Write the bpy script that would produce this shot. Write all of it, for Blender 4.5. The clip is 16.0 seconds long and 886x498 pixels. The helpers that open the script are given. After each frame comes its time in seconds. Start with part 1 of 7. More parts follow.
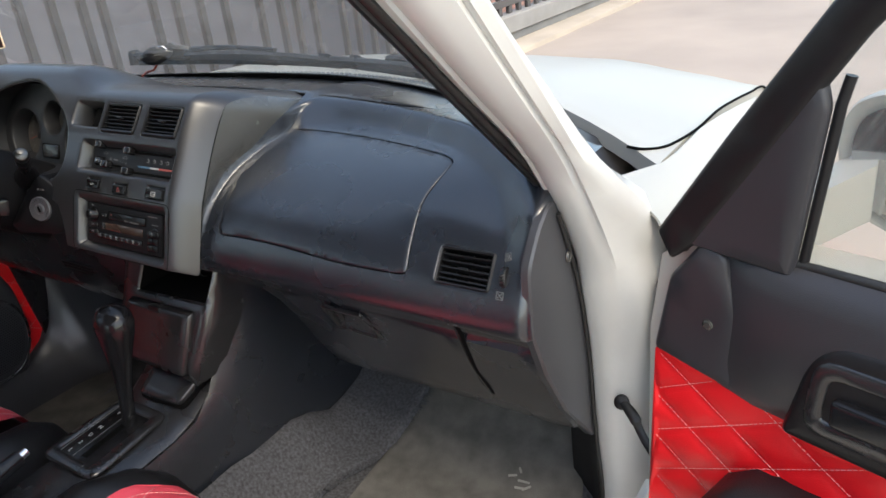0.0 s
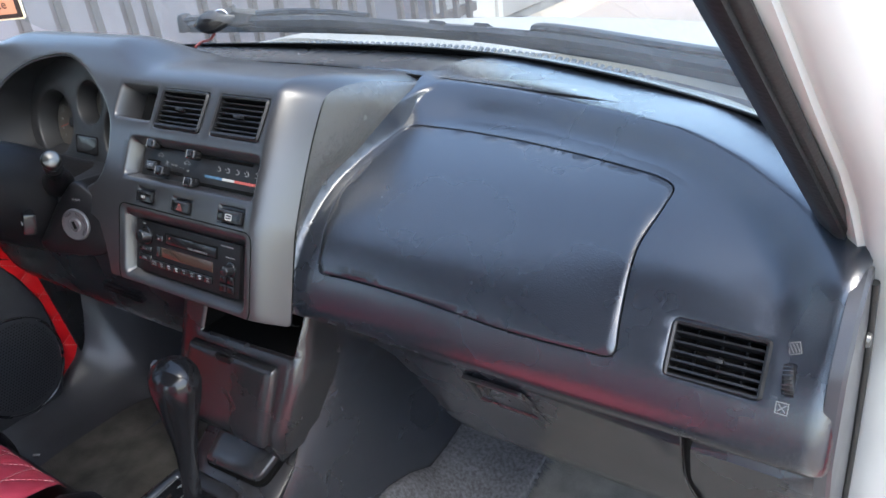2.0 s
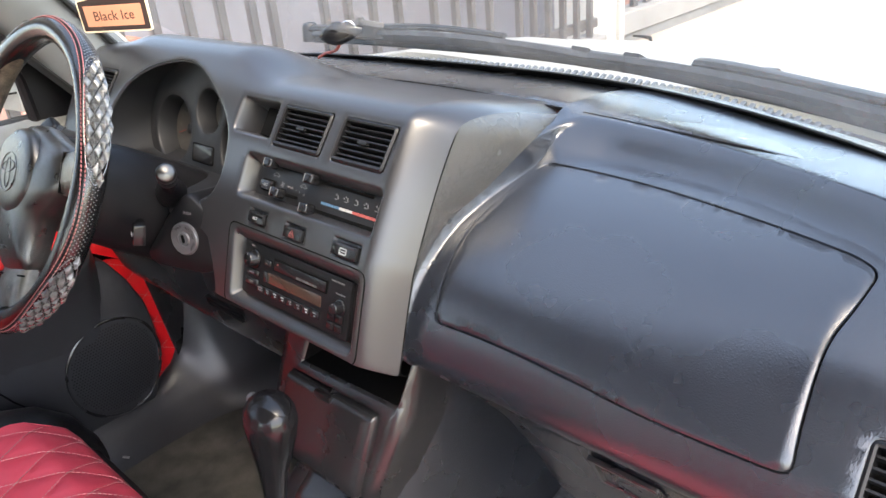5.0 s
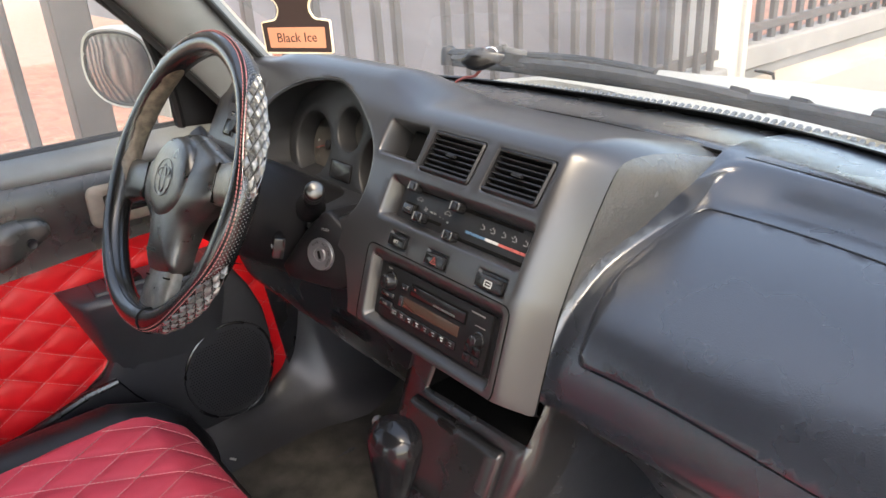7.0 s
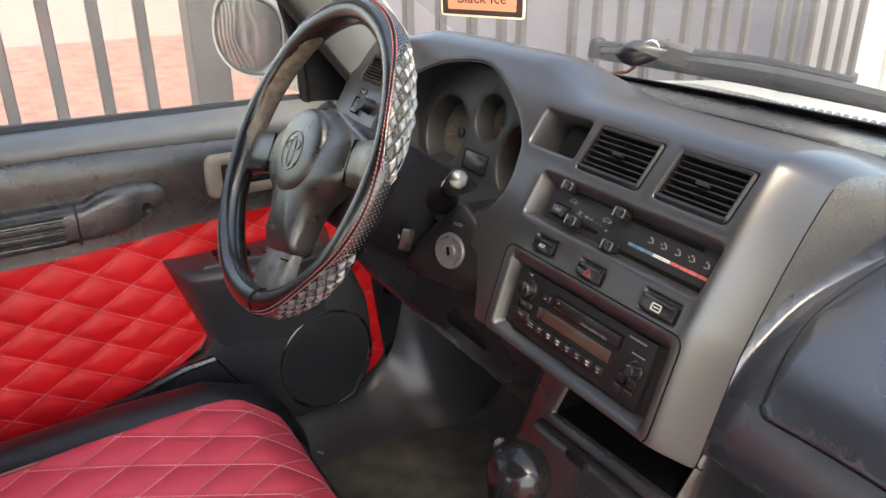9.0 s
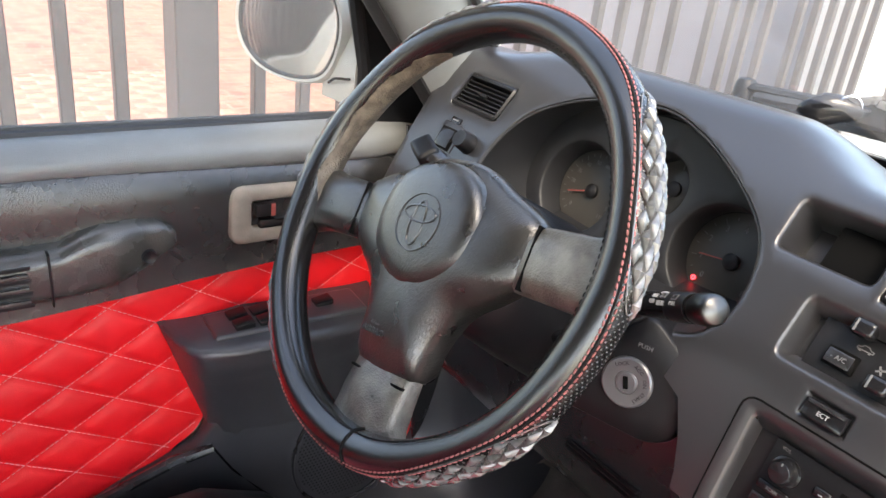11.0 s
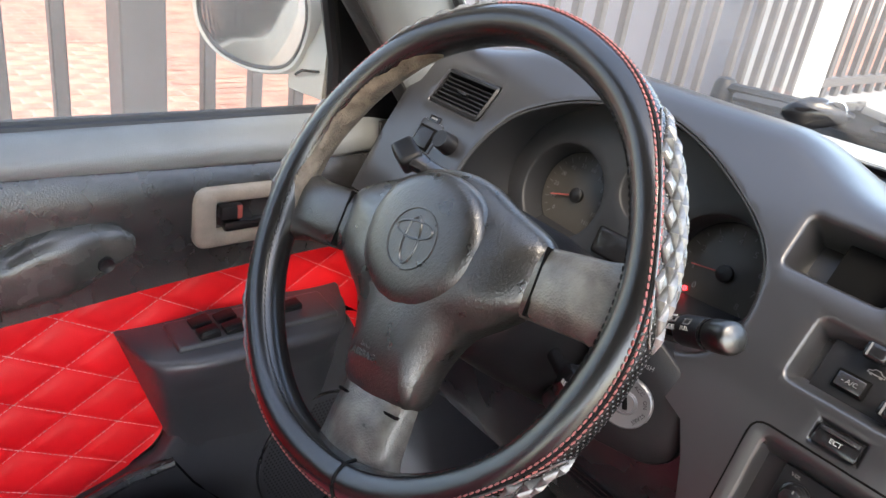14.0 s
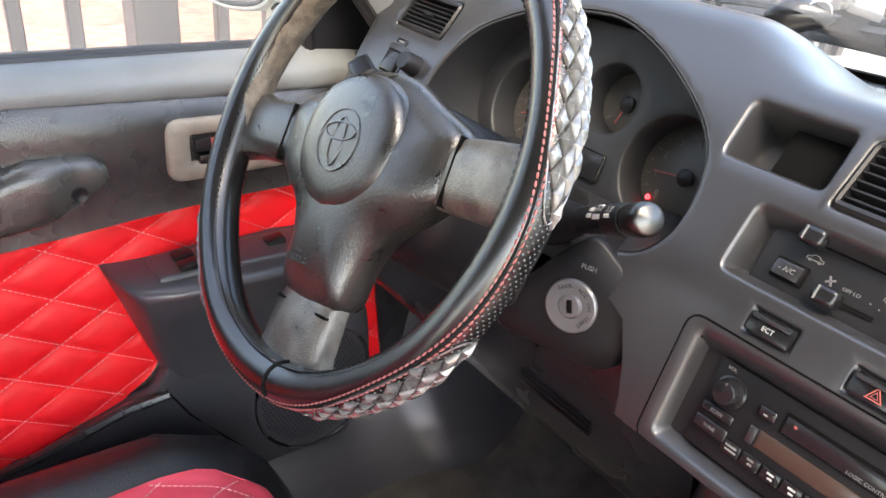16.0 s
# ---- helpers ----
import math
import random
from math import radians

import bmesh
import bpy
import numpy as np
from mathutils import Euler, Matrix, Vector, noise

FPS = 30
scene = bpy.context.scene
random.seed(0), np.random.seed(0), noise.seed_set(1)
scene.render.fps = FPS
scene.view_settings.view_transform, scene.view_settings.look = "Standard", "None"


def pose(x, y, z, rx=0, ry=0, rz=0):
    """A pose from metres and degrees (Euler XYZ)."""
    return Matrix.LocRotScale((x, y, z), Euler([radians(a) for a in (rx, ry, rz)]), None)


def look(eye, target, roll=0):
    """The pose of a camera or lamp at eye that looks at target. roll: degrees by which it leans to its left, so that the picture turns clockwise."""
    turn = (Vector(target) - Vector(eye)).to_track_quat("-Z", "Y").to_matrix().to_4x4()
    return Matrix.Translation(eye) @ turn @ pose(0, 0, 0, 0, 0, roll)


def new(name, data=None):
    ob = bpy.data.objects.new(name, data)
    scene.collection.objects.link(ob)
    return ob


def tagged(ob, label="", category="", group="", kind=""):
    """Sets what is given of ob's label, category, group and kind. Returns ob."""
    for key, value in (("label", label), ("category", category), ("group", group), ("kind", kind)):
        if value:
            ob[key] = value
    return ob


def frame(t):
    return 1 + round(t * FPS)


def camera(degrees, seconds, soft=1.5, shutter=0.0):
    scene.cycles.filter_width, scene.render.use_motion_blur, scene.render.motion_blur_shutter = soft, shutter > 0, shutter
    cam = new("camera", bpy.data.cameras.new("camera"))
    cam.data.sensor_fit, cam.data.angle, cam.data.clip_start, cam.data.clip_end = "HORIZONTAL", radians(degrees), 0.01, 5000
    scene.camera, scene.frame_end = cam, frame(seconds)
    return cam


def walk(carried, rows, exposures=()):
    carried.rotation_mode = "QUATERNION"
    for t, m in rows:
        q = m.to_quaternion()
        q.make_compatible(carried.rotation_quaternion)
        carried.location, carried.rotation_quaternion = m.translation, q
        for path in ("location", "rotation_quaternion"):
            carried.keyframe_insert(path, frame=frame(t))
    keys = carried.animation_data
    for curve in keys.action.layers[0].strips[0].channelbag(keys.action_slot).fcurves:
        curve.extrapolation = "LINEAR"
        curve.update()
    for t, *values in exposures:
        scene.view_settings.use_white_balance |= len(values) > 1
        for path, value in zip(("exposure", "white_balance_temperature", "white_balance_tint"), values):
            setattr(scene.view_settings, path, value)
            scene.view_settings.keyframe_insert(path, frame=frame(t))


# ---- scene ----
cam = camera(60.8, 16.0)
PATH = [
    (0, (1.078, 0.018, 1.377), (0.016, 1.499, 0.553), -6.6),
    (0.5, (0.918, 0.092, 1.393), (-0.196, 1.528, 0.557), -7.4),
    (1, (0.828, 0.119, 1.391), (-0.276, 1.549, 0.532), -7.6),
    (1.5, (0.777, 0.152, 1.371), (-0.315, 1.573, 0.484), -7.4),
    (2, (0.746, 0.193, 1.353), (-0.346, 1.599, 0.44), -7.0),
    (2.5, (0.731, 0.226, 1.342), (-0.368, 1.608, 0.403), -6.6),
    (3, (0.727, 0.245, 1.334), (-0.397, 1.602, 0.388), -6.5),
    (5.5, (0.629, 0.247, 1.361), (-0.695, 1.484, 0.512), -4.9),
    (6, (0.611, 0.237, 1.363), (-0.753, 1.441, 0.531), -4.4),
    (6.5, (0.6, 0.226, 1.367), (-0.8, 1.395, 0.547), -4.0),
    (7, (0.592, 0.217, 1.368), (-0.856, 1.335, 0.559), -3.7),
    (7.5, (0.579, 0.208, 1.366), (-0.921, 1.262, 0.567), -3.4),
    (8, (0.567, 0.205, 1.364), (-0.986, 1.179, 0.563), -3.2),
    (10.5, (0.199, 0.227, 1.288), (-1.297, 1.28, 0.478), 4.9),
    (11, (0.093, 0.186, 1.31), (-1.35, 1.304, 0.492), 6.8),
    (11.5, (0.027, 0.167, 1.349), (-1.372, 1.338, 0.53), 7.9),
    (12, (0.014, 0.164, 1.36), (-1.36, 1.367, 0.546), 8.5),
    (12.5, (0.014, 0.16, 1.349), (-1.345, 1.376, 0.527), 8.9),
    (13, (0.019, 0.157, 1.336), (-1.326, 1.375, 0.495), 9.2),
    (13.5, (0.027, 0.172, 1.319), (-1.305, 1.397, 0.469), 9.2),
    (14, (0.03, 0.18, 1.317), (-1.298, 1.41, 0.465), 8.9),
    (14.5, (0.042, 0.189, 1.317), (-1.283, 1.416, 0.458), 8.3),
    (15, (0.045, 0.205, 1.312), (-1.269, 1.428, 0.431), 7.5),
    (15.5, (0.074, 0.229, 1.298), (-1.249, 1.424, 0.392), 6.6),
    (16, (0.107, 0.25, 1.276), (-1.288, 1.341, 0.346), 5.2),
]
walk(cam, [(t, look(eye, target, roll)) for t, eye, target, roll in PATH], exposures=[(0.0, 1.8, 7300, 7), (0.5, 1.8, 6900, 7), (1.0, 1.85, 6500, 7), (1.5, 2.1, 6300, 7), (2.0, 2.68, 6400, 7), (3.0, 3.2, 7200, 8), (5.5, 2.95, 7600, 11), (8.0, 2.78, 8200, 11), (10.5, 3.02, 7900, 11), (11, 3.2, 7700, 11), (11.5, 2.96, 7600, 11), (12.5, 2.82, 7500, 11), (13.5, 3.12, 7500, 11), (14.5, 3.16, 7600, 11), (16.0, 3.5, 7700, 11)])

# ---- daylight ----
SUN_EL, SUN_AZ = radians(54), radians(-32)   # azimuth of the sun's place, from +x towards +y
world = bpy.data.worlds.new("sky")
scene.world = world
world.use_nodes = True
wn = world.node_tree
sky = wn.nodes.new("ShaderNodeTexSky")
sky.sky_type, sky.sun_disc = "NISHITA", False
sky.sun_elevation, sky.sun_rotation = SUN_EL, math.pi / 2 - SUN_AZ
sky.air_density, sky.dust_density = 1.0, 1.6
wn.nodes["Background"].inputs["Strength"].default_value = 0.15
wn.links.new(sky.outputs[0], wn.nodes["Background"].inputs["Color"])
sun = new("sun", bpy.data.lights.new("sun", "SUN"))
sun.data.energy, sun.data.angle, sun.data.color = 0.6, radians(24), (1.0, 0.95, 0.88)
sun_from = Vector((math.cos(SUN_EL) * math.cos(SUN_AZ), math.cos(SUN_EL) * math.sin(SUN_AZ), math.sin(SUN_EL)))
sun.matrix_world = look(sun_from * 30, (0, 0, 0))


# ---- materials ----
def material(name, colour, rough=0.5, metal=0.0, vary=0.12, grain=0.0, grain_size=400.0, spot=30.0, coat=0.0, second=None, rough_vary=0.1, coat_rough=0.2, spec=0.5, hide=0.0, hide_size=380.0, stretch=None):
    """A painted or moulded surface: base colour with two scales of variation, a fine relief and uneven gloss."""
    m = bpy.data.materials.new(name)
    m.use_nodes = True
    nt = m.node_tree
    b = nt.nodes["Principled BSDF"]
    b.inputs["Metallic"].default_value = metal
    b.inputs["Coat Weight"].default_value, b.inputs["Coat Roughness"].default_value = coat, coat_rough
    b.inputs["Specular IOR Level"].default_value = spec
    co = nt.nodes.new("ShaderNodeTexCoord")
    big = nt.nodes.new("ShaderNodeTexNoise")
    big.inputs["Scale"].default_value, big.inputs["Detail"].default_value = spot, 5
    nt.links.new(co.outputs["Object"], big.inputs["Vector"])
    ramp = nt.nodes.new("ShaderNodeValToRGB")
    lo = [c * (1 - vary) for c in colour]
    hi = [min(1, c * (1 + vary)) for c in (second or colour)]
    ramp.color_ramp.elements[0].position, ramp.color_ramp.elements[1].position = 0.3, 0.7
    ramp.color_ramp.elements[0].color, ramp.color_ramp.elements[1].color = (*lo, 1), (*hi, 1)
    nt.links.new(big.outputs["Fac"], ramp.inputs["Fac"])
    nt.links.new(ramp.outputs["Color"], b.inputs["Base Color"])
    mr = nt.nodes.new("ShaderNodeMapRange")
    mr.inputs["To Min"].default_value, mr.inputs["To Max"].default_value = max(0.02, rough - rough_vary), min(1, rough + rough_vary)
    nt.links.new(big.outputs["Fac"], mr.inputs["Value"])
    nt.links.new(mr.outputs["Result"], b.inputs["Roughness"])
    if grain:
        fine = nt.nodes.new("ShaderNodeTexVoronoi")
        fine.inputs["Scale"].default_value = grain_size
        nt.links.new(co.outputs["Object"], fine.inputs["Vector"])
        bump = nt.nodes.new("ShaderNodeBump")
        bump.inputs["Strength"].default_value, bump.inputs["Distance"].default_value = grain, 0.0006
        nt.links.new(fine.outputs["Distance"], bump.inputs["Height"])
        nt.links.new(bump.outputs["Normal"], b.inputs["Normal"])
    if hide:
        warp = nt.nodes.new("ShaderNodeTexNoise")
        warp.inputs["Scale"].default_value, warp.inputs["Detail"].default_value = hide_size * 0.12, 3
        nt.links.new(co.outputs["Object"], warp.inputs["Vector"])
        add = nt.nodes.new("ShaderNodeVectorMath")
        add.operation = "MULTIPLY_ADD"
        add.inputs[1].default_value = (0.012, 0.012, 0.012)
        nt.links.new(warp.outputs["Color"], add.inputs[0])
        if stretch:
            lay = nt.nodes.new("ShaderNodeMapping")
            lay.inputs["Rotation"].default_value, lay.inputs["Scale"].default_value = (0.3, 0.7, 0.2), stretch
            nt.links.new(co.outputs["Object"], lay.inputs["Vector"])
            nt.links.new(lay.outputs[0], add.inputs[2])
        else:
            nt.links.new(co.outputs["Object"], add.inputs[2])
        cells = nt.nodes.new("ShaderNodeTexVoronoi")
        cells.feature = "DISTANCE_TO_EDGE"
        cells.inputs["Scale"].default_value = hide_size
        nt.links.new(add.outputs[0], cells.inputs["Vector"])
        folds = nt.nodes.new("ShaderNodeMath")
        folds.operation = "MULTIPLY_ADD"
        folds.inputs[1].default_value = 0.2
        nt.links.new(warp.outputs["Fac"], folds.inputs[0])
        nt.links.new(cells.outputs["Distance"], folds.inputs[2])
        crease = nt.nodes.new("ShaderNodeBump")
        crease.inputs["Strength"].default_value, crease.inputs["Distance"].default_value = hide, 0.0008
        nt.links.new(folds.outputs[0], crease.inputs["Height"])
        if grain:
            nt.links.new(bump.outputs["Normal"], crease.inputs["Normal"])
        nt.links.new(crease.outputs["Normal"], b.inputs["Normal"])
    if coat and (grain or hide):
        nt.links.new((crease if hide else bump).outputs["Normal"], b.inputs["Coat Normal"])
    return m


def glass(name, dust, gloss=0.06, tint=(1, 1, 1)):
    """A thin pane: clear, a little mirror-like, with a film of dust."""
    m = bpy.data.materials.new(name)
    m.use_nodes = True
    nt = m.node_tree
    nt.nodes.remove(nt.nodes["Principled BSDF"])
    out = nt.nodes["Material Output"]
    clear, shine, film = (nt.nodes.new(n) for n in ("ShaderNodeBsdfTransparent", "ShaderNodeBsdfGlossy", "ShaderNodeBsdfDiffuse"))
    clear.inputs["Color"].default_value = (*tint, 1)
    shine.inputs["Roughness"].default_value = 0.02
    film.inputs["Color"].default_value = (0.75, 0.72, 0.66, 1)
    lw = nt.nodes.new("ShaderNodeLayerWeight")
    lw.inputs["Blend"].default_value = 0.5
    pw = nt.nodes.new("ShaderNodeMath")
    pw.operation = "POWER"
    pw.inputs[1].default_value = 4.0
    nt.links.new(lw.outputs["Facing"], pw.inputs[0])
    fres = nt.nodes.new("ShaderNodeMath")
    fres.operation = "MULTIPLY_ADD"
    fres.inputs[1].default_value, fres.inputs[2].default_value = 0.5, gloss
    nt.links.new(pw.outputs[0], fres.inputs[0])
    co = nt.nodes.new("ShaderNodeTexCoord")
    no = nt.nodes.new("ShaderNodeTexNoise")
    no.inputs["Scale"].default_value, no.inputs["Detail"].default_value = 9, 6
    nt.links.new(co.outputs["Object"], no.inputs["Vector"])
    mr = nt.nodes.new("ShaderNodeMapRange")
    mr.inputs["From Min"].default_value, mr.inputs["From Max"].default_value = 0.3, 0.75
    mr.inputs["To Min"].default_value, mr.inputs["To Max"].default_value = dust * 0.55, dust * 1.5
    nt.links.new(no.outputs["Fac"], mr.inputs["Value"])
    a, b = nt.nodes.new("ShaderNodeMixShader"), nt.nodes.new("ShaderNodeMixShader")
    nt.links.new(mr.outputs["Result"], a.inputs[0])
    nt.links.new(clear.outputs[0], a.inputs[1])
    back = nt.nodes.new("ShaderNodeBsdfTranslucent")
    back.inputs["Color"].default_value = (0.75, 0.72, 0.66, 1)
    both = nt.nodes.new("ShaderNodeMixShader")
    nt.links.new(film.outputs[0], both.inputs[1])
    nt.links.new(back.outputs[0], both.inputs[2])
    nt.links.new(both.outputs[0], a.inputs[2])
    nt.links.new(fres.outputs[0], b.inputs[0])
    nt.links.new(a.outputs[0], b.inputs[1])
    nt.links.new(shine.outputs[0], b.inputs[2])
    nt.links.new(b.outputs[0], out.inputs["Surface"])
    return m


def glow(name, colour, strength):
    m = bpy.data.materials.new(name)
    m.use_nodes = True
    b = m.node_tree.nodes["Principled BSDF"]
    b.inputs["Base Color"].default_value = (*colour, 1)
    b.inputs["Emission Color"].default_value = (*colour, 1)
    b.inputs["Emission Strength"].default_value = strength
    return m


PLASTIC = material("grained_grey_plastic", (0.015, 0.015, 0.0165), 0.27, vary=0.1, grain=0.10, grain_size=1300, spot=12, coat=0.5, rough_vary=0.05)
PAD = material("dark_dressed_vinyl", (0.013, 0.0155, 0.021), 0.27, vary=0.14, grain=0.07, grain_size=1000, spot=7, coat=0.8, coat_rough=0.18, rough_vary=0.05, spec=0.7, hide=0.26, hide_size=420)
FASCIA = material("satin_grey_plastic", (0.018, 0.018, 0.0195), 0.31, vary=0.08, grain=0.06, grain_size=1400, spot=10, coat=0.6, coat_rough=0.30, rough_vary=0.05)
WALLVINYL = material("grained_grey_vinyl", (0.046, 0.046, 0.043), 0.25, vary=0.1, grain=0.06, grain_size=900, spot=9, coat=0.8, coat_rough=0.22, hide=0.6, hide_size=480)
DOORVINYL = material("satin_dark_door_vinyl", (0.024, 0.024, 0.028), 0.40, vary=0.12, grain=0.1, grain_size=900, spot=8, hide=0.12, hide_size=500)
DOORMOULD = material("satin_blue_grey_door_plastic", (0.034, 0.035, 0.040), 0.36, vary=0.12, grain=0.12, grain_size=1000, spot=10, coat=0.3, hide=0.1, hide_size=500)
TRAY = material("polished_dark_vinyl", (0.022, 0.022, 0.023), 0.27, vary=0.06, grain=0.1, grain_size=900, spot=20, coat=1.0, coat_rough=0.24, rough_vary=0.02, spec=0.6)
BLACK = material("matt_black_plastic", (0.009, 0.009, 0.010), 0.40, vary=0.15, grain=0.12, grain_size=900, spec=0.3)
GLOSSBLACK = material("glossy_black_plastic", (0.009, 0.009, 0.010), 0.17, vary=0.1, rough_vary=0.06, spec=0.4)
# near-black colour that stands for the shade in gaps, throats and pockets
VOID = material("shade_black", (0.002, 0.002, 0.002), 0.9, spec=0.1)
WIPER = material("grey_black_wiper_plastic", (0.022, 0.0235, 0.027), 0.5, vary=0.2)
DULLBOARD = material("dull_grey_board_plastic", (0.012, 0.0125, 0.014), 0.5, vary=0.12, grain=0.1, grain_size=900, spec=0.35)
SHROUD = material("dull_black_shroud_plastic", (0.008, 0.008, 0.009), 0.40, vary=0.15, grain=0.15, grain_size=900, spec=0.18)
RUBBER = material("black_rubber", (0.014, 0.014, 0.014), 0.45, vary=0.25, grain=0.3, grain_size=300)
LEATHER = material("black_leather", (0.007, 0.007, 0.007), 0.24, vary=0.25, grain=0.06, grain_size=900, spot=25, coat=0.6, rough_vary=0.04, hide=0.07, hide_size=700)
# glossy black studs; the silver-grey base stands for sky reflected in them
STUD = material("embossed_black_leather_painted_sheen", (0.17, 0.17, 0.165), 0.22, metal=0.5, vary=0.4, grain=0.3, grain_size=900, spot=160, coat=0.6)
HUB = material("worn_black_hub_plastic", (0.013, 0.0128, 0.012), 0.30, vary=0.3, grain=0.15, grain_size=900, spot=40, second=(0.019, 0.018, 0.016), coat=0.8, coat_rough=0.24, rough_vary=0.10, hide=0.42, hide_size=190, stretch=(2.8, 0.45, 1.2))
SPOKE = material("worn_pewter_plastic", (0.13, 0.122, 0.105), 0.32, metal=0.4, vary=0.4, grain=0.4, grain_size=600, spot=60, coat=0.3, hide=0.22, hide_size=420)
CREASED = material("creased_black_vinyl", (0.019, 0.019, 0.0195), 0.27, vary=0.25, grain=0.15, grain_size=900, spot=25, coat=0.7, coat_rough=0.24, hide=0.5, hide_size=330)
SEATRED = material("rose_red_leatherette", (0.66, 0.065, 0.095), 0.42, vary=0.08, grain=0.2, grain_size=800, spot=9, hide=0.10, hide_size=300)
DOORRED = material("bright_red_leatherette", (0.72, 0.008, 0.014), 0.42, vary=0.10, grain=0.2, grain_size=800, spot=8, hide=0.08, hide_size=300)
SEATBLACK = material("black_leatherette", (0.010, 0.010, 0.011), 0.36, vary=0.2, grain=0.2, grain_size=700, hide=0.5, hide_size=300)
THREAD = material("pink_thread", (0.62, 0.28, 0.26), 0.8, vary=0.2)
REDTHREAD = material("red_thread", (0.33, 0.105, 0.10), 0.7, vary=0.2)
DARKTHREAD = material("black_thread", (0.010, 0.010, 0.010), 0.8, spec=0.1)
WHITECAR = material("white_car_paint", (0.41, 0.40, 0.355), 0.45, vary=0.05, coat=0.25, spot=3, rough_vary=0.05, coat_rough=0.2)
JAMB = material("white_jamb_paint", (0.54, 0.53, 0.50), 0.35, vary=0.07, coat=0.3, spot=6)
CARPET = material("dark_grey_carpet", (0.055, 0.057, 0.064), 0.95, vary=0.5, grain=1.0, grain_size=300, spot=180)
MAT = material("dusty_grey_floor_mat", (0.095, 0.092, 0.085), 0.9, vary=0.3, grain=0.9, grain_size=350, spot=25)
DARKMAT = material("dark_dusty_mat", (0.06, 0.057, 0.05), 0.9, vary=0.4, grain=0.9, grain_size=350, spot=22)
SILVER = material("brushed_silver", (0.115, 0.115, 0.12), 0.3, metal=0.4, vary=0.08)
CHROME = material("chrome", (0.8, 0.8, 0.8), 0.1, metal=1.0, vary=0.03, rough_vary=0.04)
PALE = material("worn_beige_bezel", (0.21, 0.185, 0.155), 0.45, vary=0.2, grain=0.3, grain_size=500, spot=40)
ARMGREY = material("worn_grey_armrest_plastic", (0.046, 0.045, 0.041), 0.27, vary=0.4, grain=0.3, grain_size=500, spot=26, coat=0.4)
VINYLGREY = material("grey_vinyl_sill", (0.15, 0.158, 0.155), 0.36, vary=0.12, grain=0.2, grain_size=700, spot=14, coat=0.4, hide=0.5, hide_size=520)
PRINT = material("white_print", (0.34, 0.34, 0.33), 0.6)
GREYPRINT = material("grey_print", (0.11, 0.11, 0.11), 0.6)
AMBER = material("dark_amber_display", (0.040, 0.026, 0.020), 0.16, vary=0.1)
BLUEPRINT = material("blue_print", (0.045, 0.10, 0.16), 0.6)
REDPRINT = material("red_print", (0.28, 0.06, 0.05), 0.6)
ORANGE = material("orange_card", (0.62, 0.28, 0.17), 0.7, vary=0.05)
CARD = material("black_brown_card", (0.03, 0.018, 0.016), 0.6)
CREAM = material("cream_card_edge", (0.85, 0.74, 0.52), 0.7)
MIRROR = material("dusty_mirror_glass", (0.52, 0.56, 0.58), 0.06, metal=1.0, vary=0.05, rough_vary=0.03)
COWLRIB = material("weathered_grey_cowl_plastic", (0.11, 0.125, 0.14), 0.5, vary=0.15, spot=40)
STALKTIP = material("worn_satin_metal", (0.105, 0.105, 0.102), 0.34, metal=1.0, vary=0.2, spot=80)
WORN = material("worn_through_beige_leather", (0.098, 0.080, 0.060), 0.45, vary=0.55, grain=0.7, grain_size=500, spot=90, hide=0.9, hide_size=300)
GAUGE = material("dark_grey_gauge_face", (0.040, 0.037, 0.032), 0.4, vary=0.15)
# lining grey set very dark for cabin shade, to dim the pad's reflections
LINING = material("shade_darkened_lining", (0.05, 0.05, 0.049), 0.9, vary=0.05, grain=0.3, grain_size=400)
FENCE = material("brown_grey_fence_paint", (0.080, 0.072, 0.070), 0.5, vary=0.18, spot=4)
CREAMWALL = material("cream_painted_post", (0.45, 0.44, 0.41), 0.7, vary=0.08, grain=0.3, grain_size=90, spot=3)
LOWWALL = material("grey_rendered_wall", (0.25, 0.24, 0.225), 0.85, vary=0.15, grain=0.5, grain_size=60, spot=4)
SAND = material("dry_sand", (0.42, 0.36, 0.29), 0.95, vary=0.15, grain=1.0, grain_size=40, spot=2)
ROAD = material("pale_dusty_road", (0.36, 0.30, 0.25), 0.95, vary=0.12, grain=0.8, grain_size=60, spot=1.2)
BRICK = material("salmon_brick_paver", (0.31, 0.14, 0.092), 0.85, vary=0.2, grain=0.6, grain_size=80, spot=5, second=(0.37, 0.185, 0.125))
JOINT = material("pale_brick_joint", (0.36, 0.23, 0.175), 0.95, vary=0.15, spot=8)
HOUSEWALL = material("grey_house_render", (0.18, 0.18, 0.19), 0.85, vary=0.1, grain=0.5, grain_size=50, spot=1.5)
LEDRED = glow("red_warning_lamp", (1.0, 0.02, 0.03), 2.6)
SCREENGLASS = glass("dusty_windscreen", 0.10, 0.04, (0.86, 0.88, 0.87))
SIDEGLASS = glass("dusty_side_glass", 0.13, 0.03, (0.88, 0.89, 0.88))


# ---- mesh tools ----
def part(name, bm, mat, parent=None, label="", sharp=38):
    """Links a bmesh as one mesh object under a thing or a part."""
    bmesh.ops.recalc_face_normals(bm, faces=bm.faces)
    me = bpy.data.meshes.new(name)
    bm.to_mesh(me)
    bm.free()
    for p in me.polygons:
        p.use_smooth = True
    me.set_sharp_from_angle(angle=radians(sharp))
    me.materials.append(mat)
    ob = new(name, me)
    if parent:
        ob.parent = parent
        ob.matrix_parent_inverse = parent.matrix_basis.inverted()
    if label:
        ob["label"] = label
    return ob


